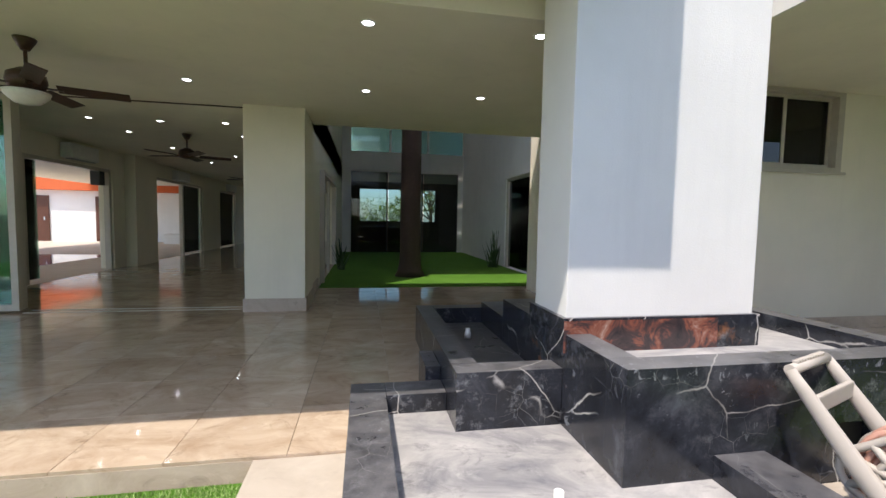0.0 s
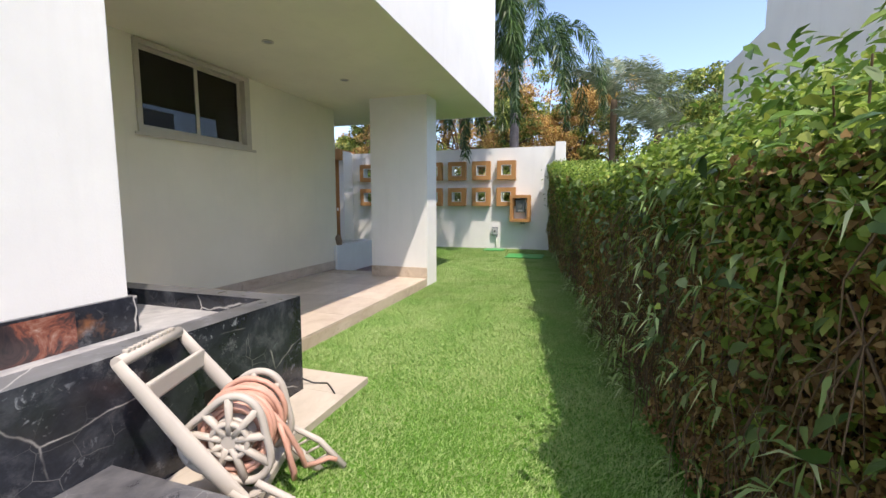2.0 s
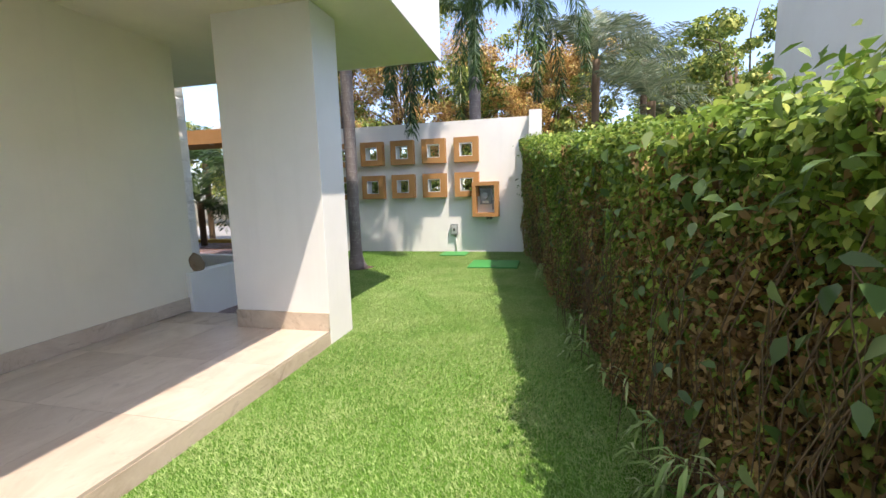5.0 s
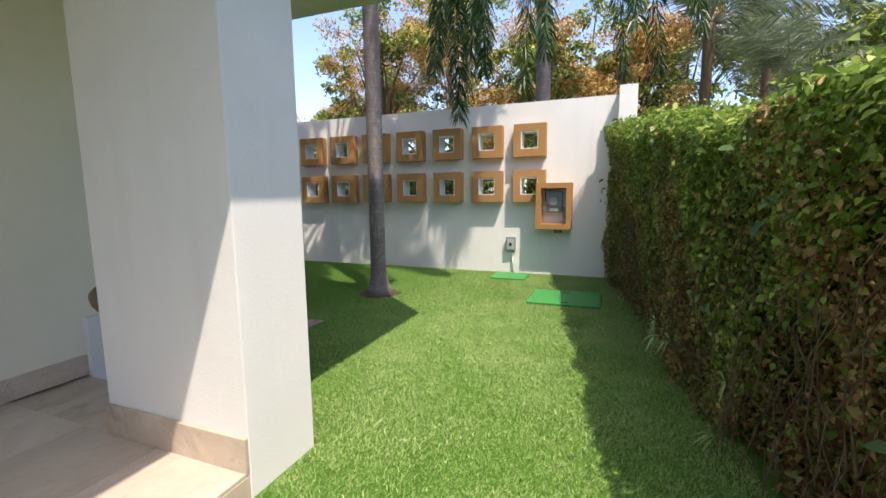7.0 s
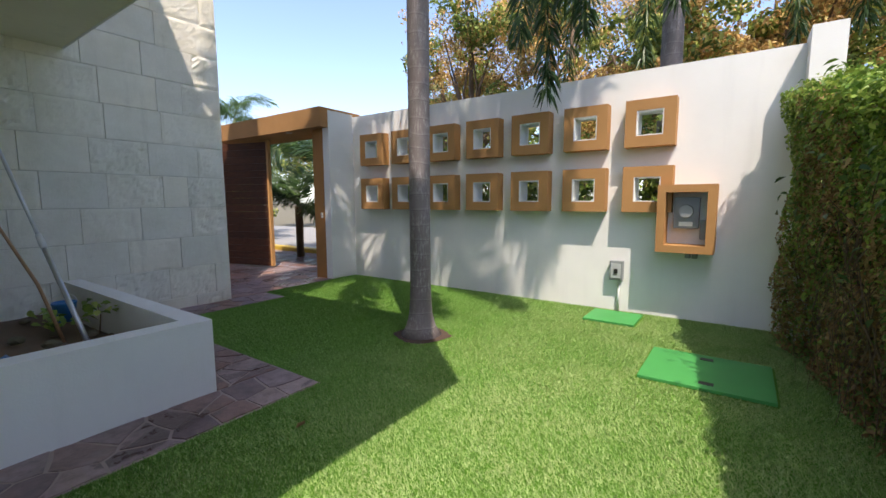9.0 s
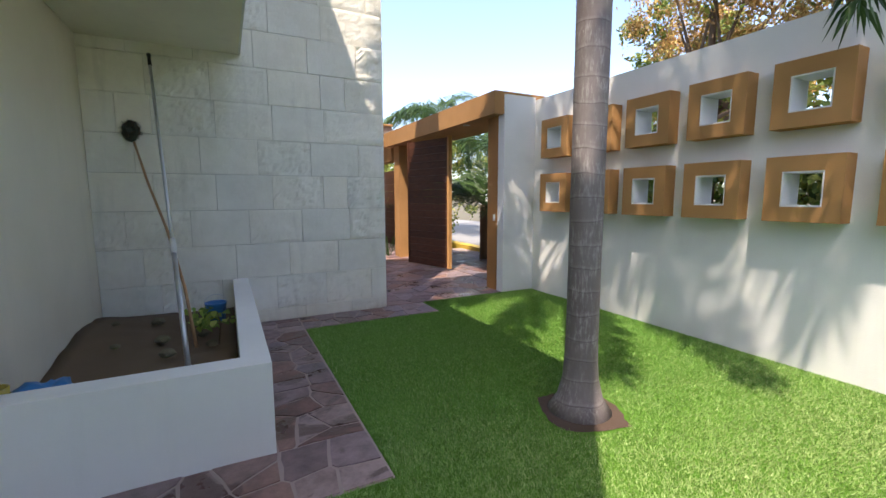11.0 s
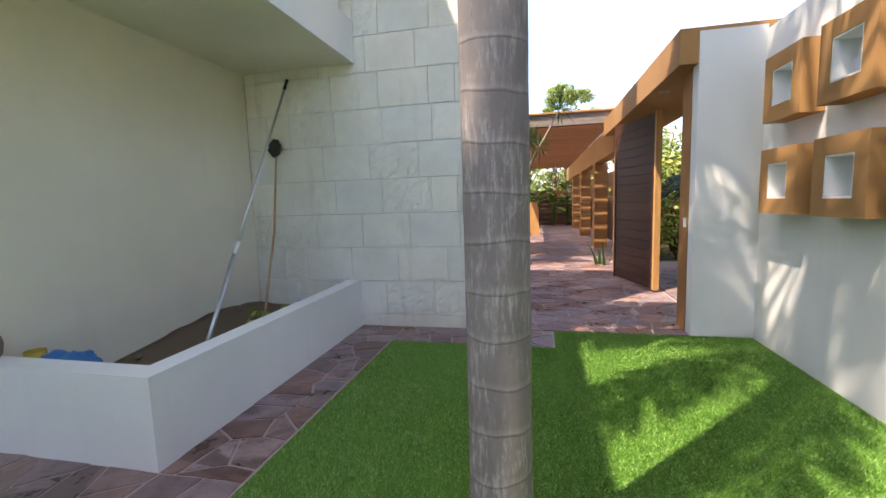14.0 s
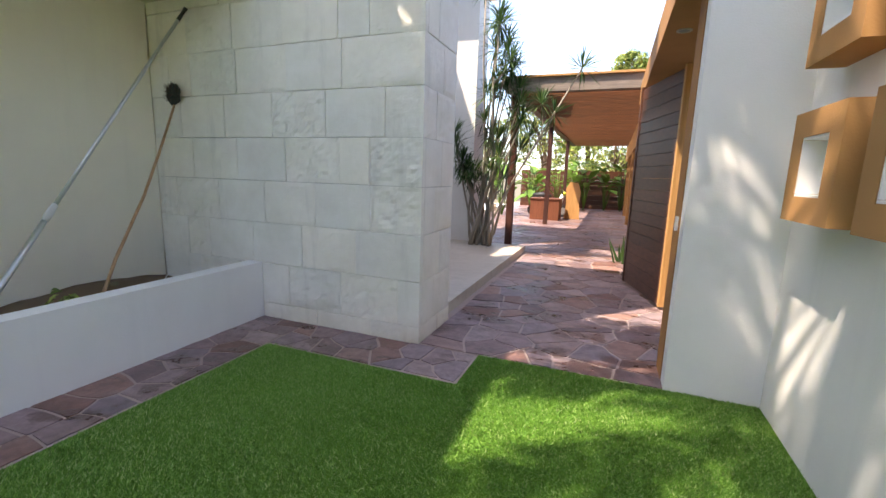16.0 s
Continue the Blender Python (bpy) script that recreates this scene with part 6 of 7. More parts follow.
# ---------------------------------------------------------------- electricity meter
def meter_box():
    y0, y1, z0, z1, xf = 1.635, 2.214, 0.83, 1.60, 14.255
    t = 0.085
    b = thing("meter_niche", (WALLX, 1.92, z0), "deep ochre stucco box holding a grey electricity meter", "meter box")
    bm = bmesh.new()
    bx(bm, xf, WALLX - 0.001, y0, y1, z1 - t, z1)
    bx(bm, xf, WALLX - 0.001, y0, y1, z0, z0 + t)
    bx(bm, xf, WALLX - 0.001, y0, y0 + t, z0 + t, z1 - t)
    bx(bm, xf, WALLX - 0.001, y1 - t, y1, z0 + t, z1 - t)
    bmesh.ops.remove_doubles(bm, verts=bm.verts, dist=1e-5)
    part("surround", bm, ORANGE, b)
    part("back_plate", obox(WALLX - 0.03, WALLX - 0.004, y0 + t, y1 - t, z0 + t, z1 - t), WHITEPL, b, "pale back plate")
    case = part("meter_case", obox(WALLX - 0.15, WALLX - 0.032, 1.80, 2.06, 1.10, 1.46, 0.015), GREYBOX, b, "grey meter case")
    bm = bmesh.new()
    tube(bm, [(WALLX - 0.15, 1.93, 1.30), (WALLX - 0.20, 1.93, 1.30)], [0.075, 0.07], 20)
    part("dial_cover", bm, plain("meter_glass", (0.35, 0.37, 0.38), 0.15), case)
    part("label_plate", obox(WALLX - 0.153, WALLX - 0.1505, 1.86, 2.0, 1.13, 1.18), WHITEPL, case, "white paper label")
    part("breaker", obox(WALLX - 0.12, WALLX - 0.032, 1.73, 1.79, 0.98, 1.20, 0.008), GREYBOX, b)
    for y in (1.83, 1.90):
        part("conduit_box", obox(WALLX - 0.10, WALLX - 0.003, y - 0.03, y + 0.025, z0 - 0.075, z0 - 0.002, 0.006), GREYBOX, b)


meter_box()


def breaker():
    b = thing("switch_box", (WALLX, 2.68, 0.40), "small grey switch box on the wall above a buried pipe", "switch box")
    part("case", obox(WALLX - 0.09, WALLX - 0.002, 2.60, 2.76, 0.41, 0.66, 0.01), GREYBOX, b)
    part("cover", obox(WALLX - 0.097, WALLX - 0.0905, 2.62, 2.74, 0.44, 0.63, 0.003), plain("pale_cover", (0.45, 0.47, 0.48), 0.4), b)
    part("switch", obox(WALLX - 0.108, WALLX - 0.0975, 2.655, 2.70, 0.50, 0.56), BLACKP, b)
    part("pipe", tube(bmesh.new(), [(WALLX - 0.03, 2.65, 0.0), (WALLX - 0.03, 2.65, 0.41)], 0.014, 10), WHITEPL, b, "white conduit pipe")


breaker()


def cover(x0, x1, y0, y1, label, holes):
    c = thing("manhole_cover", ((x0 + x1) / 2, (y0 + y1) / 2, 0), label, "cover")
    part("plate", obox(x0, x1, y0, y1, 0.004, 0.030, 0.004), GREENPL, c)
    for hx, hy in holes:
        part("grip", obox(hx - 0.03, hx + 0.03, hy - 0.05, hy + 0.05, 0.0302, 0.033), BLACKP, c, "dark grip slot")


cover(12.42, 13.22, 1.12, 2.02, "large green painted cover plate in the turf", ((12.52, 1.55), (13.1, 1.58)))
cover(13.86, 14.40, 2.33, 2.90, "small green cover plate by the wall", ())


lf = bmesh.new()
v0 = [lf.verts.new(p) for p in ((10.34, 3.60, 0.022), (10.37, 3.625, 0.034), (10.43, 3.63, 0.024), (10.40, 3.59, 0.03))]
lf.faces.new(v0)
bmesh.ops.solidify(lf, geom=lf.faces[:], thickness=0.002)
solid("fallen_leaf", lf, DRYLEAF, "curled dry brown leaf fallen on the turf", "leaf")


# soil ring round the palm
bm = bmesh.new()
cen = bm.verts.new((12.31, 4.13, 0.02))
ring = []
for k in range(28):
    a = 2 * math.pi * k / 28
    r = 0.27 / max(abs(math.cos(a + 0.35)), abs(math.sin(a + 0.35))) ** 0.6 + 0.03 * noise.noise((k * 0.9, 1, 2))
    ring.append(bm.verts.new((12.31 + r * math.cos(a), 4.13 + r * math.sin(a), 0.006)))
for k in range(28):
    bm.faces.new((cen, ring[k], ring[(k + 1) % 28]))
solid("tree_pit", bm, painted("reddish_soil", (0.085, 0.055, 0.04), 0.95, 0.9), "patch of bare reddish soil round the palm", "soil", "structure")


# ---------------------------------------------------------------- hose reel
def hose_reel():
    h = thing("hose_reel", (3.4, 1.68, 0.0), "beige plastic hose reel cart with a salmon hose wound on it", "hose reel")
    m4 = Matrix.Translation((3.30, 1.68, 0.03)) @ Matrix.Rotation(radians(20), 4, "Z")

    def P(name, bm, mat, par=None, label=""):
        bm.transform(m4)
        return part(name, bm, mat, par or h, label)
    # local: x across the cart, y backwards (towards the planter), z up; leaning back
    W = 0.21
    for s in (-1, 1):
        bm = tube(bmesh.new(), [(s * W, 0.32, 0.70), (s * W, 0.26, 0.62), (s * (W + 0.01), 0.06, 0.36), (s * (W + 0.015), -0.14, 0.12), (s * (W + 0.015), -0.22, 0.02)], [0.026, 0.032, 0.044, 0.038, 0.028], 8)
        for v in bm.verts:
            v.co.x = s * W + (v.co.x - s * W) * 0.5
        P("side_frame", bm, REEL)
        bm = tube(bmesh.new(), [(s * (W + 0.015), -0.10, 0.17), (s * (W + 0.01), -0.24, 0.06), (s * (W + 0.01), -0.34, -0.045)], [0.02, 0.02, 0.022], 8)
        P("leg", bm, REEL)
        foot = s * (W + 0.01)
        bm = tube(bmesh.new(), [(foot, -0.20, 0.20), (foot, -0.34, 0.12), (foot, -0.46, -0.02)], [0.015, 0.016, 0.018], 8)
        P("foot_rail", bm, REEL)
        for k in range(4):
            g = k / 3.5
            P("foot_web", tube(bmesh.new(), [(foot, -0.16 - 0.18 * g, 0.13 - 0.14 * g), (foot, -0.24 - 0.18 * g, 0.17 - 0.13 * g)], 0.007, 5), REEL)
        # lobed side plate: rim, hub and broad arms between the holes
        cy, cz, sx = -0.06, 0.33, s * 0.135

        def lobe(a, k=1.0):
            r = 0.178 * k * (1.0 + 0.13 * math.cos(3 * (a - 1.9)))
            return (sx, cy + r * math.cos(a), cz + r * math.sin(a))
        ring = [lobe(2 * math.pi * k / 48) for k in range(49)]
        bm = tube(bmesh.new(), ring, 0.017, 8, False)
        P("flange", bm, REEL)
        P("flange_inner", tube(bmesh.new(), [(sx, cy + 0.075 * math.cos(2 * math.pi * k / 32), cz + 0.075 * math.sin(2 * math.pi * k / 32)) for k in range(33)], 0.013, 8, False), REEL)
        P("hub_plate", tube(bmesh.new(), [(sx - 0.012, cy, cz), (sx + 0.012, cy, cz)], 0.045, 20), REEL)
        for k in range(9):
            a = k * 2 * math.pi / 9 + 0.2
            bm = tube(bmesh.new(), [(sx, cy + 0.03 * math.cos(a), cz + 0.03 * math.sin(a)), (sx, cy + 0.08 * math.cos(a), cz + 0.08 * math.sin(a)), lobe(a)], [0.018, 0.016, 0.019], 6)
            P("spoke", bm, REEL)
        wheel = P("wheel", tube(bmesh.new(), [(s * 0.238, 0.01, 0.09), (s * 0.262, 0.01, 0.09)], [0.085, 0.085], 24), REEL)
        P("hub", tube(bmesh.new(), [(s * 0.262, 0.01, 0.09), (s * 0.272, 0.01, 0.09)], [0.03, 0.028], 16), BLACKP, wheel)
    bm = tube(bmesh.new(), [(-W, 0.32, 0.70), (W, 0.32, 0.70)], 0.026, 10)
    P("handle", bm, REEL)
    bm = bmesh.new()
    for k in range(11):
        x = -0.15 + 0.03 * k
        bx(bm, x - 0.009, x + 0.009, 0.308, 0.332, 0.724, 0.738, 0.003)
    P("grip_ribs", bm, REEL)["kind"] = "stuff"
    bm = bmesh.new()
    bx(bm, -W, W, 0.20, 0.225, 0.53, 0.615, 0.01)
    P("cross_panel", bm, REEL)
    bm = bmesh.new()
    bx(bm, -W, W, -0.18, -0.13, 0.05, 0.10, 0.01)
    P("cross_bar", bm, REEL)
    P("drum", tube(bmesh.new(), [(-0.12, -0.06, 0.33), (0.12, -0.06, 0.33)], 0.09, 20), REEL)
    # wound hose: uneven coils
    rs = random.Random(2)
    pts = []
    turns, per = 17, 22
    for i in range(turns * per):
        f = i / (turns * per)
        lay = int(f * 3.999)
        g = (f * 4) % 1
        x = (-0.10 + 0.20 * (g if lay % 2 == 0 else 1 - g)) + (0.018 + 0.02 * lay) * math.sin(i * 0.143 + lay)
        r = 0.095 + 0.021 * lay + 0.009 * math.sin(i * 0.31) + 0.006 * math.sin(i * 0.117)
        a = 2 * math.pi * i / per
        pts.append((max(-0.115, min(0.115, x)), -0.06 + r * math.cos(a), 0.33 + r * math.sin(a)))
    hose = P("hose", tube(bmesh.new(), pts, 0.0135, 8), HOSE, None, "salmon pink garden hose")
    tail = [(0.0, -0.19, 0.38), (0.02, -0.24, 0.30), (0.04, -0.30, 0.16), (0.06, -0.31, 0.09), (0.12, -0.34, 0.06), (0.18, -0.39, 0.05), (0.19, -0.43, 0.035)]
    P("loose_end", tube(bmesh.new(), tail, 0.0125, 8), HOSE, hose)
    tail = [(0.02, -0.20, 0.36), (-0.02, -0.25, 0.26), (-0.03, -0.29, 0.12), (0.0, -0.28, 0.06), (0.02, -0.25, 0.16), (0.03, -0.24, 0.30)]
    P("loop", tube(bmesh.new(), tail, 0.0125, 8), HOSE, hose)


hose_reel()
cbl = thing("cable", (4.4, 1.9, 0.05), "thin black cable lying on the stone slab", "cable")
part("wire", tube(bmesh.new(), [(4.33, 2.1, 0.12), (4.40, 2.02, 0.058), (4.43, 1.92, 0.056), (4.36, 1.84, 0.056), (4.30, 1.78, 0.056)], 0.006, 6), BLACKP, cbl)

# ---------------------------------------------------------------- courtyard beyond the gate
es = thing("entry_step", (11, 10.4, 0), "low pale travertine entrance platform", "step", kind="structure")
part("platform", obox(8.95, 12.0, 8.225, 12.62, -0.05, 0.13, 0.004), SLAB, es)
bm = bmesh.new()
bx(bm, 8.0, 10.86, 12.63, 13.3, -0.05, 7.5)
bx(bm, 8.6, 8.95, 8.225, 12.63, -0.05, 7.5)
solid("entry_wall", bm, WHITE, "white wall behind the entrance platform", "wall", "structure")
solid("entry_canopy", obox(8.6, 11.3, 12.0, 15.0, 5.6, 6.0), CEIL, "high white canopy over the entrance", "ceiling", "structure")
downlight(11.0, 13.6, 5.6)

per = thing("pergola", (12.8, 16.0, 0), "timber pergola with close-set slats on dark red posts", "pergola")
for y in (12.95, 18.2, 23.5):
    part("post", obox(11.52, 11.65, y - 0.065, y + 0.065, -0.012, 3.02, 0.004), POSTWOOD, per)
part("front_beam", obox(11.45, 14.05, 12.55, 12.70, 3.02, 3.27, 0.006), wood("weathered_beam", (0.13, 0.11, 0.10), (0.28, 0.24, 0.21), 0.8, 0), per, "grey weathered front beam")
part("side_beam", obox(11.50, 11.67, 12.702, 26.5, 3.02, 3.25, 0.006), POSTWOOD, per)
part("fascia_strip", obox(11.40, 14.05, 12.50, 12.72, 3.272, 3.31, 0.004), JAMB, per)
y = 12.78
while y < 26.4:
    part("slat", obox(11.672, 14.0, y, y + 0.05, 3.03, 3.24, 0.004), PERGWOOD, per)
    y += 0.155
bm = bmesh.new()
bx(bm, 14.0, 14.25, 12.5, 28, 2.40, 3.03)
solid("carport_beam", bm, ORANGE, "long ochre stucco beam carrying the pergola", "beam", "structure")
for y in (15.6, 19.6, 23.6):
    solid("carport_post", obox(14.0, 14.35, y, y + 0.5, -0.05, 2.398), BROWNPAINT, "brown stucco post under the ochre beam", "column", "structure", "posts of the carport")
pw = thing("plank_wall", (15.0, 20, 0), "dark horizontal plank wall beside the courtyard", "wall", kind="structure")
for k in range(11):
    part("plank", obox(14.9, 14.95, 12.6, 28, -0.05 + 0.215 * k, -0.05 + 0.215 * k + 0.21, 0.003), DOORWOOD, pw)
rw = thing("rear_wall", (13, 27, 0), "brown timber wall at the far end of the courtyard", "wall", kind="structure")
for k in range(8):
    part("plank", obox(9.0, 15.2, 27.0, 27.06, -0.05 + 0.24 * k, -0.05 + 0.24 * k + 0.235, 0.003), DOORWOOD, rw)

bp = thing("planter_box", (11.35, 19.9, 0), "square rust-brown planter box standing on the paving", "planter")
bm = bmesh.new()
bx(bm, 10.85, 11.85, 19.5, 20.3, -0.012, 0.72, 0.02)
part("box", bm, wood("rust_brown", (0.12, 0.04, 0.02), (0.20, 0.07, 0.035), 0.6, 2), bp)
part("rim", obox(10.82, 11.88, 19.47, 20.33, 0.722, 0.76, 0.008), wood("rust_rim", (0.10, 0.035, 0.02), (0.17, 0.06, 0.03), 0.6, 0), bp)
ss = thing("stone_slab", (12.2, 20.6, 0), "upright tan wooden slab with a rounded top", "sculpture")
bm = bmesh.new()
prof = [(-0.28, 0), (0.28, 0), (0.24, 0.6), (0.26, 1.0), (0.16, 1.32), (-0.12, 1.36), (-0.26, 1.1), (-0.22, 0.6)]
a = [bm.verts.new((12.2 + x, 20.5, z - 0.012)) for x, z in prof]
b = [bm.verts.new((12.2 + x * 0.95, 20.62, z - 0.012)) for x, z in prof]
bm.faces.new(a)
bm.faces.new(list(reversed(b)))
for k in range(len(a)):
    q = (k + 1) % len(a)
    bm.faces.new((a[k], a[q], b[q], b[k]))
part("slab", bm, JAMB, ss)


def scooter(x, y):
    s = thing("scooter", (x, y, 0), "white and black motor scooter parked behind the planter box", "scooter")
    for dx in (-0.55, 0.55):
        w = part("wheel", tube(bmesh.new(), [(x + dx, y - 0.05, 0.24), (x + dx, y + 0.05, 0.24)], 0.25, 24), BLACKP, s)
        part("rim", tube(bmesh.new(), [(x + dx, y - 0.056, 0.24), (x + dx, y + 0.056, 0.24)], 0.13, 20), STEEL, w)
    bm = tube(bmesh.new(), [(x - 0.65, y, 0.62), (x - 0.3, y, 0.60), (x + 0.1, y, 0.38), (x + 0.35, y, 0.45), (x + 0.5, y, 0.85)], [0.10, 0.17, 0.10, 0.10, 0.08], 12)
    part("body", bm, WHITEPL, s)
    part("seat", tube(bmesh.new(), [(x - 0.62, y, 0.80), (x - 0.3, y, 0.82), (x + 0.05, y, 0.76)], [0.07, 0.11, 0.08], 12), BLACKP, s)
    part("handlebar", tube(bmesh.new(), [(x + 0.46, y - 0.32, 1.0), (x + 0.5, y, 0.93), (x + 0.46, y + 0.32, 1.0)], 0.018, 8), BLACKP, s)
    part("headlight", tube(bmesh.new(), [(x + 0.5, y, 0.9), (x + 0.60, y, 0.88)], [0.09, 0.07], 14), plain("lime_yellow", (0.45, 0.50, 0.04), 0.4), s, "lime yellow front cowl")


scooter(11.3, 21.0)


# spiky dracaena clump
def dracaena(x, y, z, seed):
    rs = np.random.RandomState(seed)
    d = thing("dracaena", (x, y, z), "tall multi-stemmed dracaena with spiky leaf rosettes", "plant")
    heads = []
    for k in range(19):
        h = 1.1 + 3.4 * ((k * 0.618 + 0.2) % 1.0)
        out = -0.45 + 1.6 * ((k * 0.381 + 0.1) % 1.0) * (0.5 + 0.14 * h)
        bx0 = np.array([x + rs.normal(0, 0.13), y + rs.normal(0, 0.10), z])
        top = np.array([x + out, y - rs.uniform(0.0, 0.5), z + h])
        if k == 0:
            top = np.array([x + 1.75, y - 0.45, z + 3.1])
        mid = (bx0 * 0.6 + top * 0.4) + rs.normal(0, 0.07, 3)
        knee = mid * 0.4 + top * 0.6 + rs.normal(0, 0.06, 3)
        part("stem", tube(bmesh.new(), [bx0, bx0 * 0.75 + mid * 0.25 + rs.normal(0, 0.03, 3), mid, knee, top], [0.032, 0.027, 0.022, 0.017, 0.012], 8), plain("grey_stem", (0.30, 0.26, 0.21), 0.85) if k == 0 else bpy.data.materials["grey_stem"], d)
        heads.append(top)
        for _ in range(3 if k == 0 else rs.randint(0, 3)):
            fork = mid + (knee - mid) * rs.uniform(0.2, 1.0)
            side = fork + np.array([rs.uniform(-0.25, 0.35), rs.uniform(-0.25, 0.05), rs.uniform(0.25, 0.55)])
            part("twig", tube(bmesh.new(), [fork, (fork + side) / 2 + [0.03, 0, -0.03], side], [0.014, 0.011, 0.008], 6), bpy.data.materials["grey_stem"], d)
            heads.append(side)
    V, F, n = [], [], 0
    for c in heads:
        for _ in range(60):
            e = unit(rs.normal(size=(1, 3)) + [0, 0, 0.55])[0]
            L = rs.uniform(0.30, 0.46)
            sd = unit(np.cross(e, [[0.2, 0.1, 1.0]]))[0] * 0.012
            m = c + e * L * 0.5
            t = c + e * L + np.array([0, 0, -0.05])
            V += [c, m + sd, t, m - sd]
            F.append([n, n + 1, n + 2, n + 3])
            n += 4
    foliage("foliage_mass", np.array(V), np.array(F), PALMLEAF, d)["kind"] = "stuff"


dracaena(11.12, 12.35, 0.13, 9)


def broadleaf(x, y, z, seed, n=16, h=2.2):
    """A clump of large paddle leaves on stalks."""
    rs = np.random.RandomState(seed)
    p = thing("banana_plant", (x, y, z), "clump of broad paddle-leaved green plants", "plant", "paddle-leaved plants at the far end")
    mat = bpy.data.materials.get("paddle_leaf") or leaf_mat("paddle_leaf", [(0, (0.06, 0.14, 0.02)), (0.6, (0.13, 0.26, 0.04)), (1, (0.24, 0.38, 0.07))])
    for k in range(n):
        a = rs.uniform(0, 6.28)
        out = rs.uniform(0.1, 0.8)
        hh = h * rs.uniform(0.4, 0.9)
        base = np.array([x, y, z])
        top = base + [out * 0.5 * math.cos(a), out * 0.5 * math.sin(a), hh]
        L = rs.uniform(0.5, 0.95)
        d = unit(np.array([[math.cos(a) * 0.6, math.sin(a) * 0.6, rs.uniform(-0.1, 0.9)]]))[0]
        sd = unit(np.cross(d, [[0.01, 0.02, 1.0]]))[0]
        bm = bmesh.new()
        tube(bm, [base, (base + top) / 2, top], [0.02, 0.016, 0.010], 6)
        prev = None
        for i in range(7):
            f = i / 6
            c = top + d * L * f + np.array([0, 0, -0.35 * L * f * f])
            w = 0.16 * L / 0.7 * math.sin(math.pi * min(0.98, 0.08 + 0.92 * f)) ** 0.7 + 0.004
            tri_ = (bm.verts.new(c - sd * w + [0, 0, 0.04]), bm.verts.new(c), bm.verts.new(c + sd * w + [0, 0, 0.04]))
            if prev:
                bm.faces.new((prev[0], prev[1], tri_[1], tri_[0]))
                bm.faces.new((prev[1], prev[2], tri_[2], tri_[1]))
            prev = tri_
        part("leaf", bm, mat, p)


for k, (x, y) in enumerate(((10.4, 22.6), (11.2, 24.4), (12.3, 25.6), (13.2, 25.9), (13.9, 26.1), (11.8, 26.0), (9.6, 20.5), (10.2, 24.6))):
    broadleaf(x, y, -0.012, 140 + k, 14, 2.4 if k < 6 else 1.8)
ag = snake_plant(13.75, 12.45, -0.012, 5, 12, 0.5)
for k, (x, y, h, r) in enumerate(((9.5, 31, 6.5, 2.6), (13.5, 32, 5.6, 2.5), (17.5, 30, 6.0, 2.6), (6, 33, 6, 2.6), (18.5, 25, 5.0, 2.0), (19.5, 20.5, 5.0, 2.0))):
    tree((x, y, -0.05), h, r, 160 + k, 0.0, "leafy green tree behind the courtyard", 6000)
# gate details
part("intercom", obox(13.945, 13.9645, 7.70, 7.74, 1.12, 1.22, 0.003), WHITEPL, gate, "small white intercom plate")
downlight(13.95, 8.6, 2.725, False)

# ---------------------------------------------------------------- stone floor tiles
lay_tiles(0.0, 4.27, 2.602, 4.62, 0.61, 0.61, FLOOR, TRAV, terrace)
lay_tiles(4.27, 8.36, 2.602, 4.62, 0.82, 0.61, FLOOR, TERRACE, terrace)
lay_tiles(-4.78, 0.0, 2.602, 8.34, 0.61, 0.61, FLOOR, TRAV, terrace)
lay_tiles(0.0, 4.2, 4.62, 8.34, 0.61, 0.61, FLOOR, TRAV, terrace)
solid("hall_floor", obox(-4.79, 0.02, 8.345, 25.8, FLOOR - 0.015, FLOOR), TRAV, "polished travertine hall floor mirroring the openings", "floor", "structure")
solid("dining_floor", obox(0.02, 8.82, 17.25, 25, FLOOR - 0.015, FLOOR), TRAV, "polished floor of the dining room", "floor", "structure")


# ---------------------------------------------------------------- irregular flagstones
def clip_poly(poly, p, nrm):
    out = []
    for i in range(len(poly)):
        a, b = poly[i], poly[(i + 1) % len(poly)]
        da = (a[0] - p[0]) * nrm[0] + (a[1] - p[1]) * nrm[1]
        db = (b[0] - p[0]) * nrm[0] + (b[1] - p[1]) * nrm[1]
        if da <= 0:
            out.append(a)
        if (da < 0 < db) or (db < 0 < da):
            t = da / (da - db)
            out.append((a[0] + t * (b[0] - a[0]), a[1] + t * (b[1] - a[1])))
    return out


def flag_cells(x0, x1, y0, y1, size, seed):
    r = random.Random(seed)
    nx, ny = max(1, round((x1 - x0) / size)), max(1, round((y1 - y0) / size))
    seeds = []
    for i in range(nx):
        for j in range(ny):
            seeds.append((x0 + (x1 - x0) * (i + 0.5 + r.uniform(-0.48, 0.48)) / nx, y0 + (y1 - y0) * (j + 0.5 + r.uniform(-0.48, 0.48)) / ny))
    cells = []
    for s in seeds:
        poly = [(x0, y0), (x1, y0), (x1, y1), (x0, y1)]
        for q in seeds:
            d = (q[0] - s[0], q[1] - s[1])
            L = math.hypot(*d)
            if L < 1e-6 or L > size * 3.2:
                continue
            n = (d[0] / L, d[1] / L)
            gap = 0.010
            poly = clip_poly(poly, (s[0] + d[0] / 2 - n[0] * gap, s[1] + d[1] / 2 - n[1] * gap), n)
            if len(poly) < 3:
                break
        if len(poly) >= 3:
            cells.append((s, poly))
    return cells


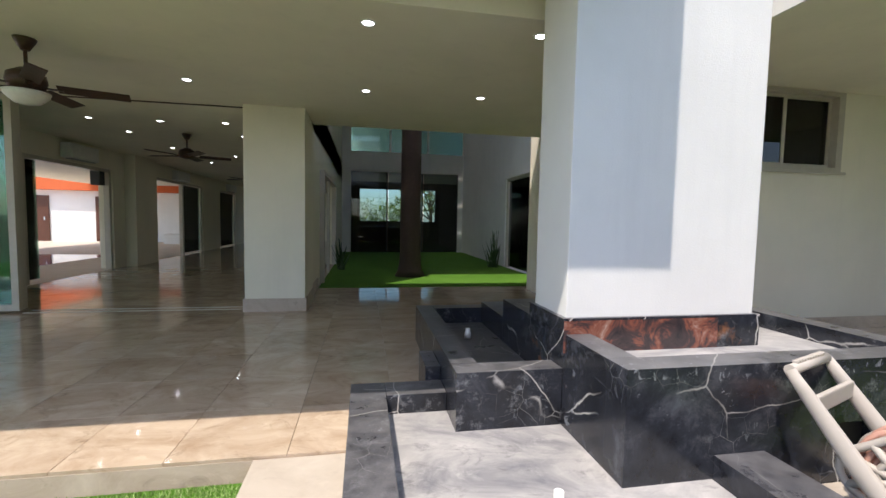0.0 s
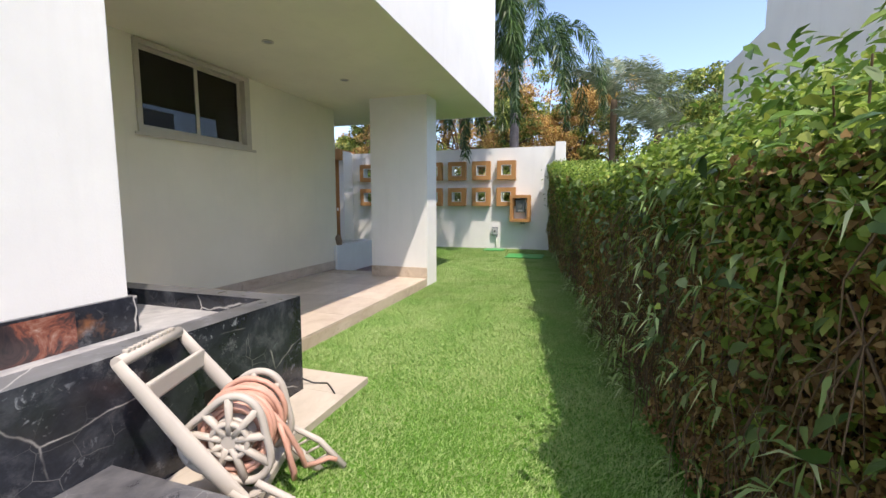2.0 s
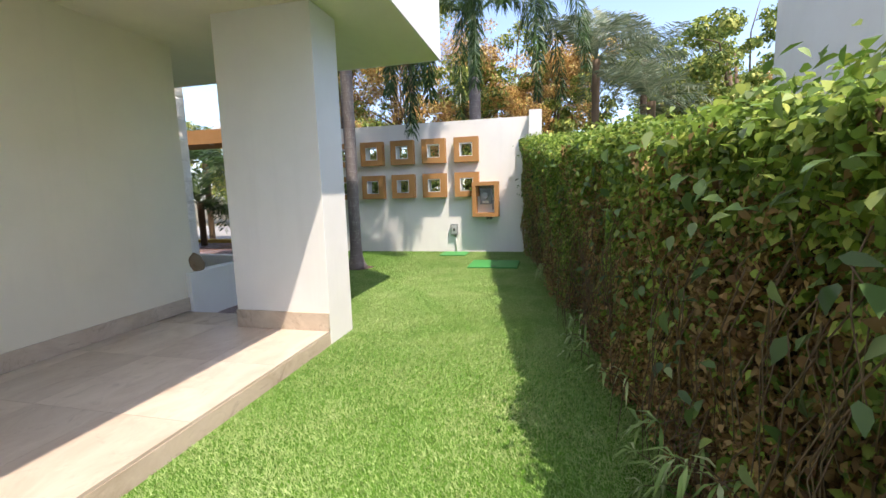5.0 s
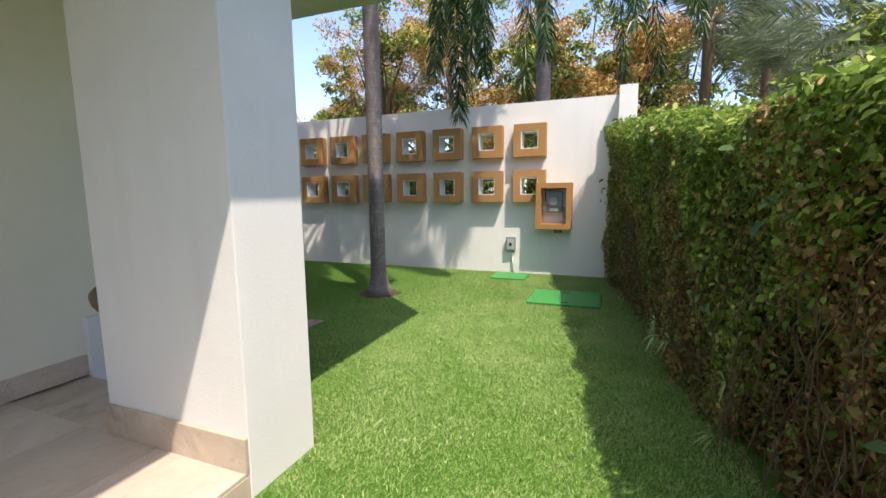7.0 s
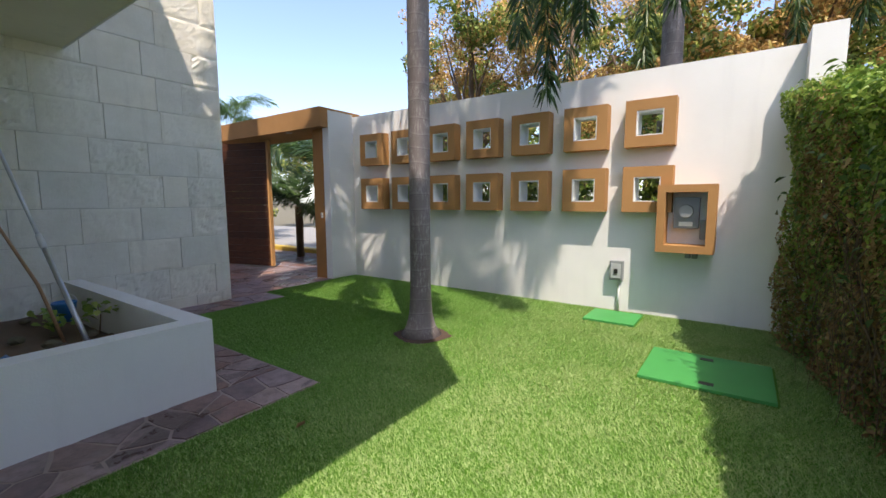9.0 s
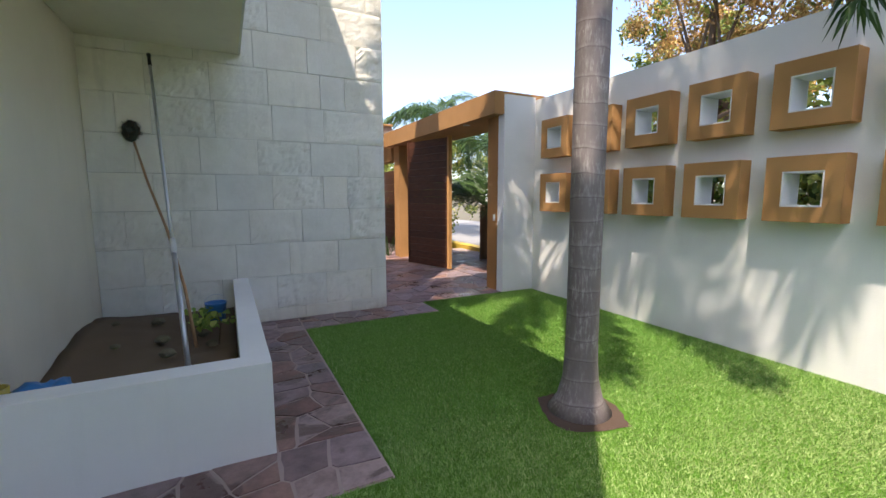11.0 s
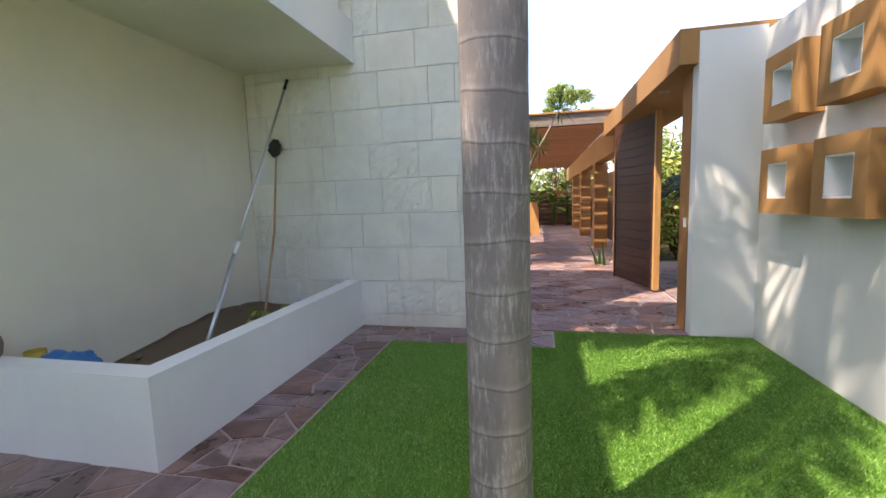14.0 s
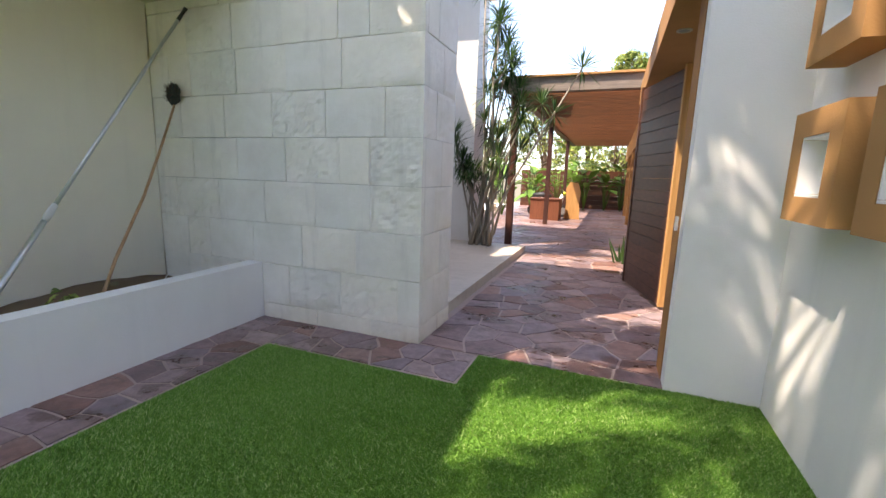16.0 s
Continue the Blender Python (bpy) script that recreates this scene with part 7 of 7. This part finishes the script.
def ragged(poly):
    """The outline with hand-broken edges; a shared edge breaks alike on both sides."""
    out = []
    n = len(poly)
    for k in range(n):
        a, b = Vector((*poly[k], 0)), Vector((*poly[(k + 1) % n], 0))
        m = max(1, int((b - a).length / 0.09))
        for i in range(m):
            p = a.lerp(b, i / m)
            q = p + 0.016 * Vector((noise.noise(p * 9.0), noise.noise(p * 9.0 + Vector((31, 7, 3))), 0))
            out.append((q.x, q.y))
    return out


def flag_bm(bm, poly, o, z):
    poly = ragged(poly)
    top = [bm.verts.new((x - o[0], y - o[1], z)) for x, y in poly]
    bot = [bm.verts.new((x - o[0], y - o[1], z - 0.02)) for x, y in poly]
    bm.faces.new(top)
    n = len(poly)
    for k in range(n):
        bm.faces.new((bot[k], bot[(k + 1) % n], top[(k + 1) % n], top[k]))


border = tagged(new("flagstone_border"), "irregular purple-brown flagstones along the low planter", "paving", kind="structure")
court = tagged(new("flagstone_court"), "irregular purple-brown flagstones of the courtyard", "paving", kind="structure")
rf = random.Random(3)
for x0, x1, y0, y1, s, par, sd in ((8.87, 10.88, 4.07, 4.575, 0.23, border, 1), (10.36, 10.88, 4.59, 7.47, 0.21, border, 2), (10.90, 12.58, 6.97, 7.47, 0.22, border, 3), (12.07, 14.27, 7.51, 12.6, 0.31, court, 4)):
    for s_, poly in flag_cells(x0, x1, y0, y1, s, sd):
        bm = bmesh.new()
        flag_bm(bm, poly, s_, 0.0)
        me = to_mesh("flagstone", bm, FLAG)
        ob = new("flagstone", me)
        ob.parent = par
        ob.location = (s_[0], s_[1], rf.uniform(0.003, 0.009))


def flag_island():
    m = Mat("far_flagstone", 0.5)
    return flag_colour(m, m.island())


bm = bmesh.new()
for x0, x1, y0, y1, s, sd in ((9.0, 13.96, 12.65, 20.0, 0.42, 5), (9.0, 13.96, 20.0, 26.9, 0.5, 6), (14.32, 16.25, 7.9, 12.0, 0.42, 7), (13.97, 14.8, 12.5, 26.9, 0.5, 8)):
    for s_, poly in flag_cells(x0, x1, y0, y1, s, sd):
        flag_bm(bm, poly, (0, 0), 0.007)
solid("flagstone_far", bm, flag_island(), "purple-brown flagstones further into the courtyard", "paving", "stuff")


# ---------------------------------------------------------------- turf blades
def turf(name, rects, per_m2, h, label, seed):
    rs = np.random.RandomState(seed)
    P = []
    for x0, x1, y0, y1, k in rects:
        n = int((x1 - x0) * (y1 - y0) * per_m2 * k)
        P.append(np.stack([rs.uniform(x0, x1, n), rs.uniform(y0, y1, n), np.zeros(n)], 1))
    P = np.concatenate(P)
    keep = P[:, 1] > hedge_front(P[:, 0]) - 0.25
    keep &= ~((P[:, 0] > 12.40) & (P[:, 0] < 13.24) & (P[:, 1] > 1.10) & (P[:, 1] < 2.04))
    keep &= ~((P[:, 0] > 13.84) & (P[:, 0] < 14.42) & (P[:, 1] > 2.31) & (P[:, 1] < 2.92))
    keep &= np.hypot(P[:, 0] - 12.31, P[:, 1] - 4.13) > 0.31
    keep &= ~((P[:, 0] > 0.90) & (P[:, 0] < 3.05) & (P[:, 1] > 1.16))
    keep &= ~((P[:, 0] > 3.0) & (P[:, 0] < 4.65) & (P[:, 1] > 1.69))
    P = P[keep]
    n = len(P)
    a = rs.uniform(0, 6.283, n)
    w = rs.uniform(0.0020, 0.0034, n) * 1.1
    hh = h * rs.uniform(0.55, 1.15, n)
    lean = rs.normal(0, 0.55, (n, 2)) * hh[:, None]
    # pile brushed in broad bands
    lean[:, 1] += 0.35 * hh * np.sin(P[:, 0] * 1.3)
    dx = np.stack([np.cos(a) * w, np.sin(a) * w, np.zeros(n)], 1)
    tip = P + np.concatenate([lean, hh[:, None]], 1)
    V = np.stack([P - dx, P + dx, tip], 1).reshape(-1, 3)
    ob = new(name, quick_mesh(name, V, np.arange(n * 3).reshape(n, 3), BLADE, 3))
    tagged(ob, label, "grass", kind="stuff")


turf("turf_blades", [(-3, 3, -1.2, 2.58, 0.8), (3, 9, -0.3, 2.58, 1.0), (9, 14.54, 0.3, 4.05, 1.0), (8.85, 9.0, 2.6, 4.05, 1.0), (10.91, 14.54, 4.05, 6.94, 1.35), (12.62, 14.53, 6.94, 7.49, 1.5)], 15500, 0.019, "short green artificial grass blades", 8)
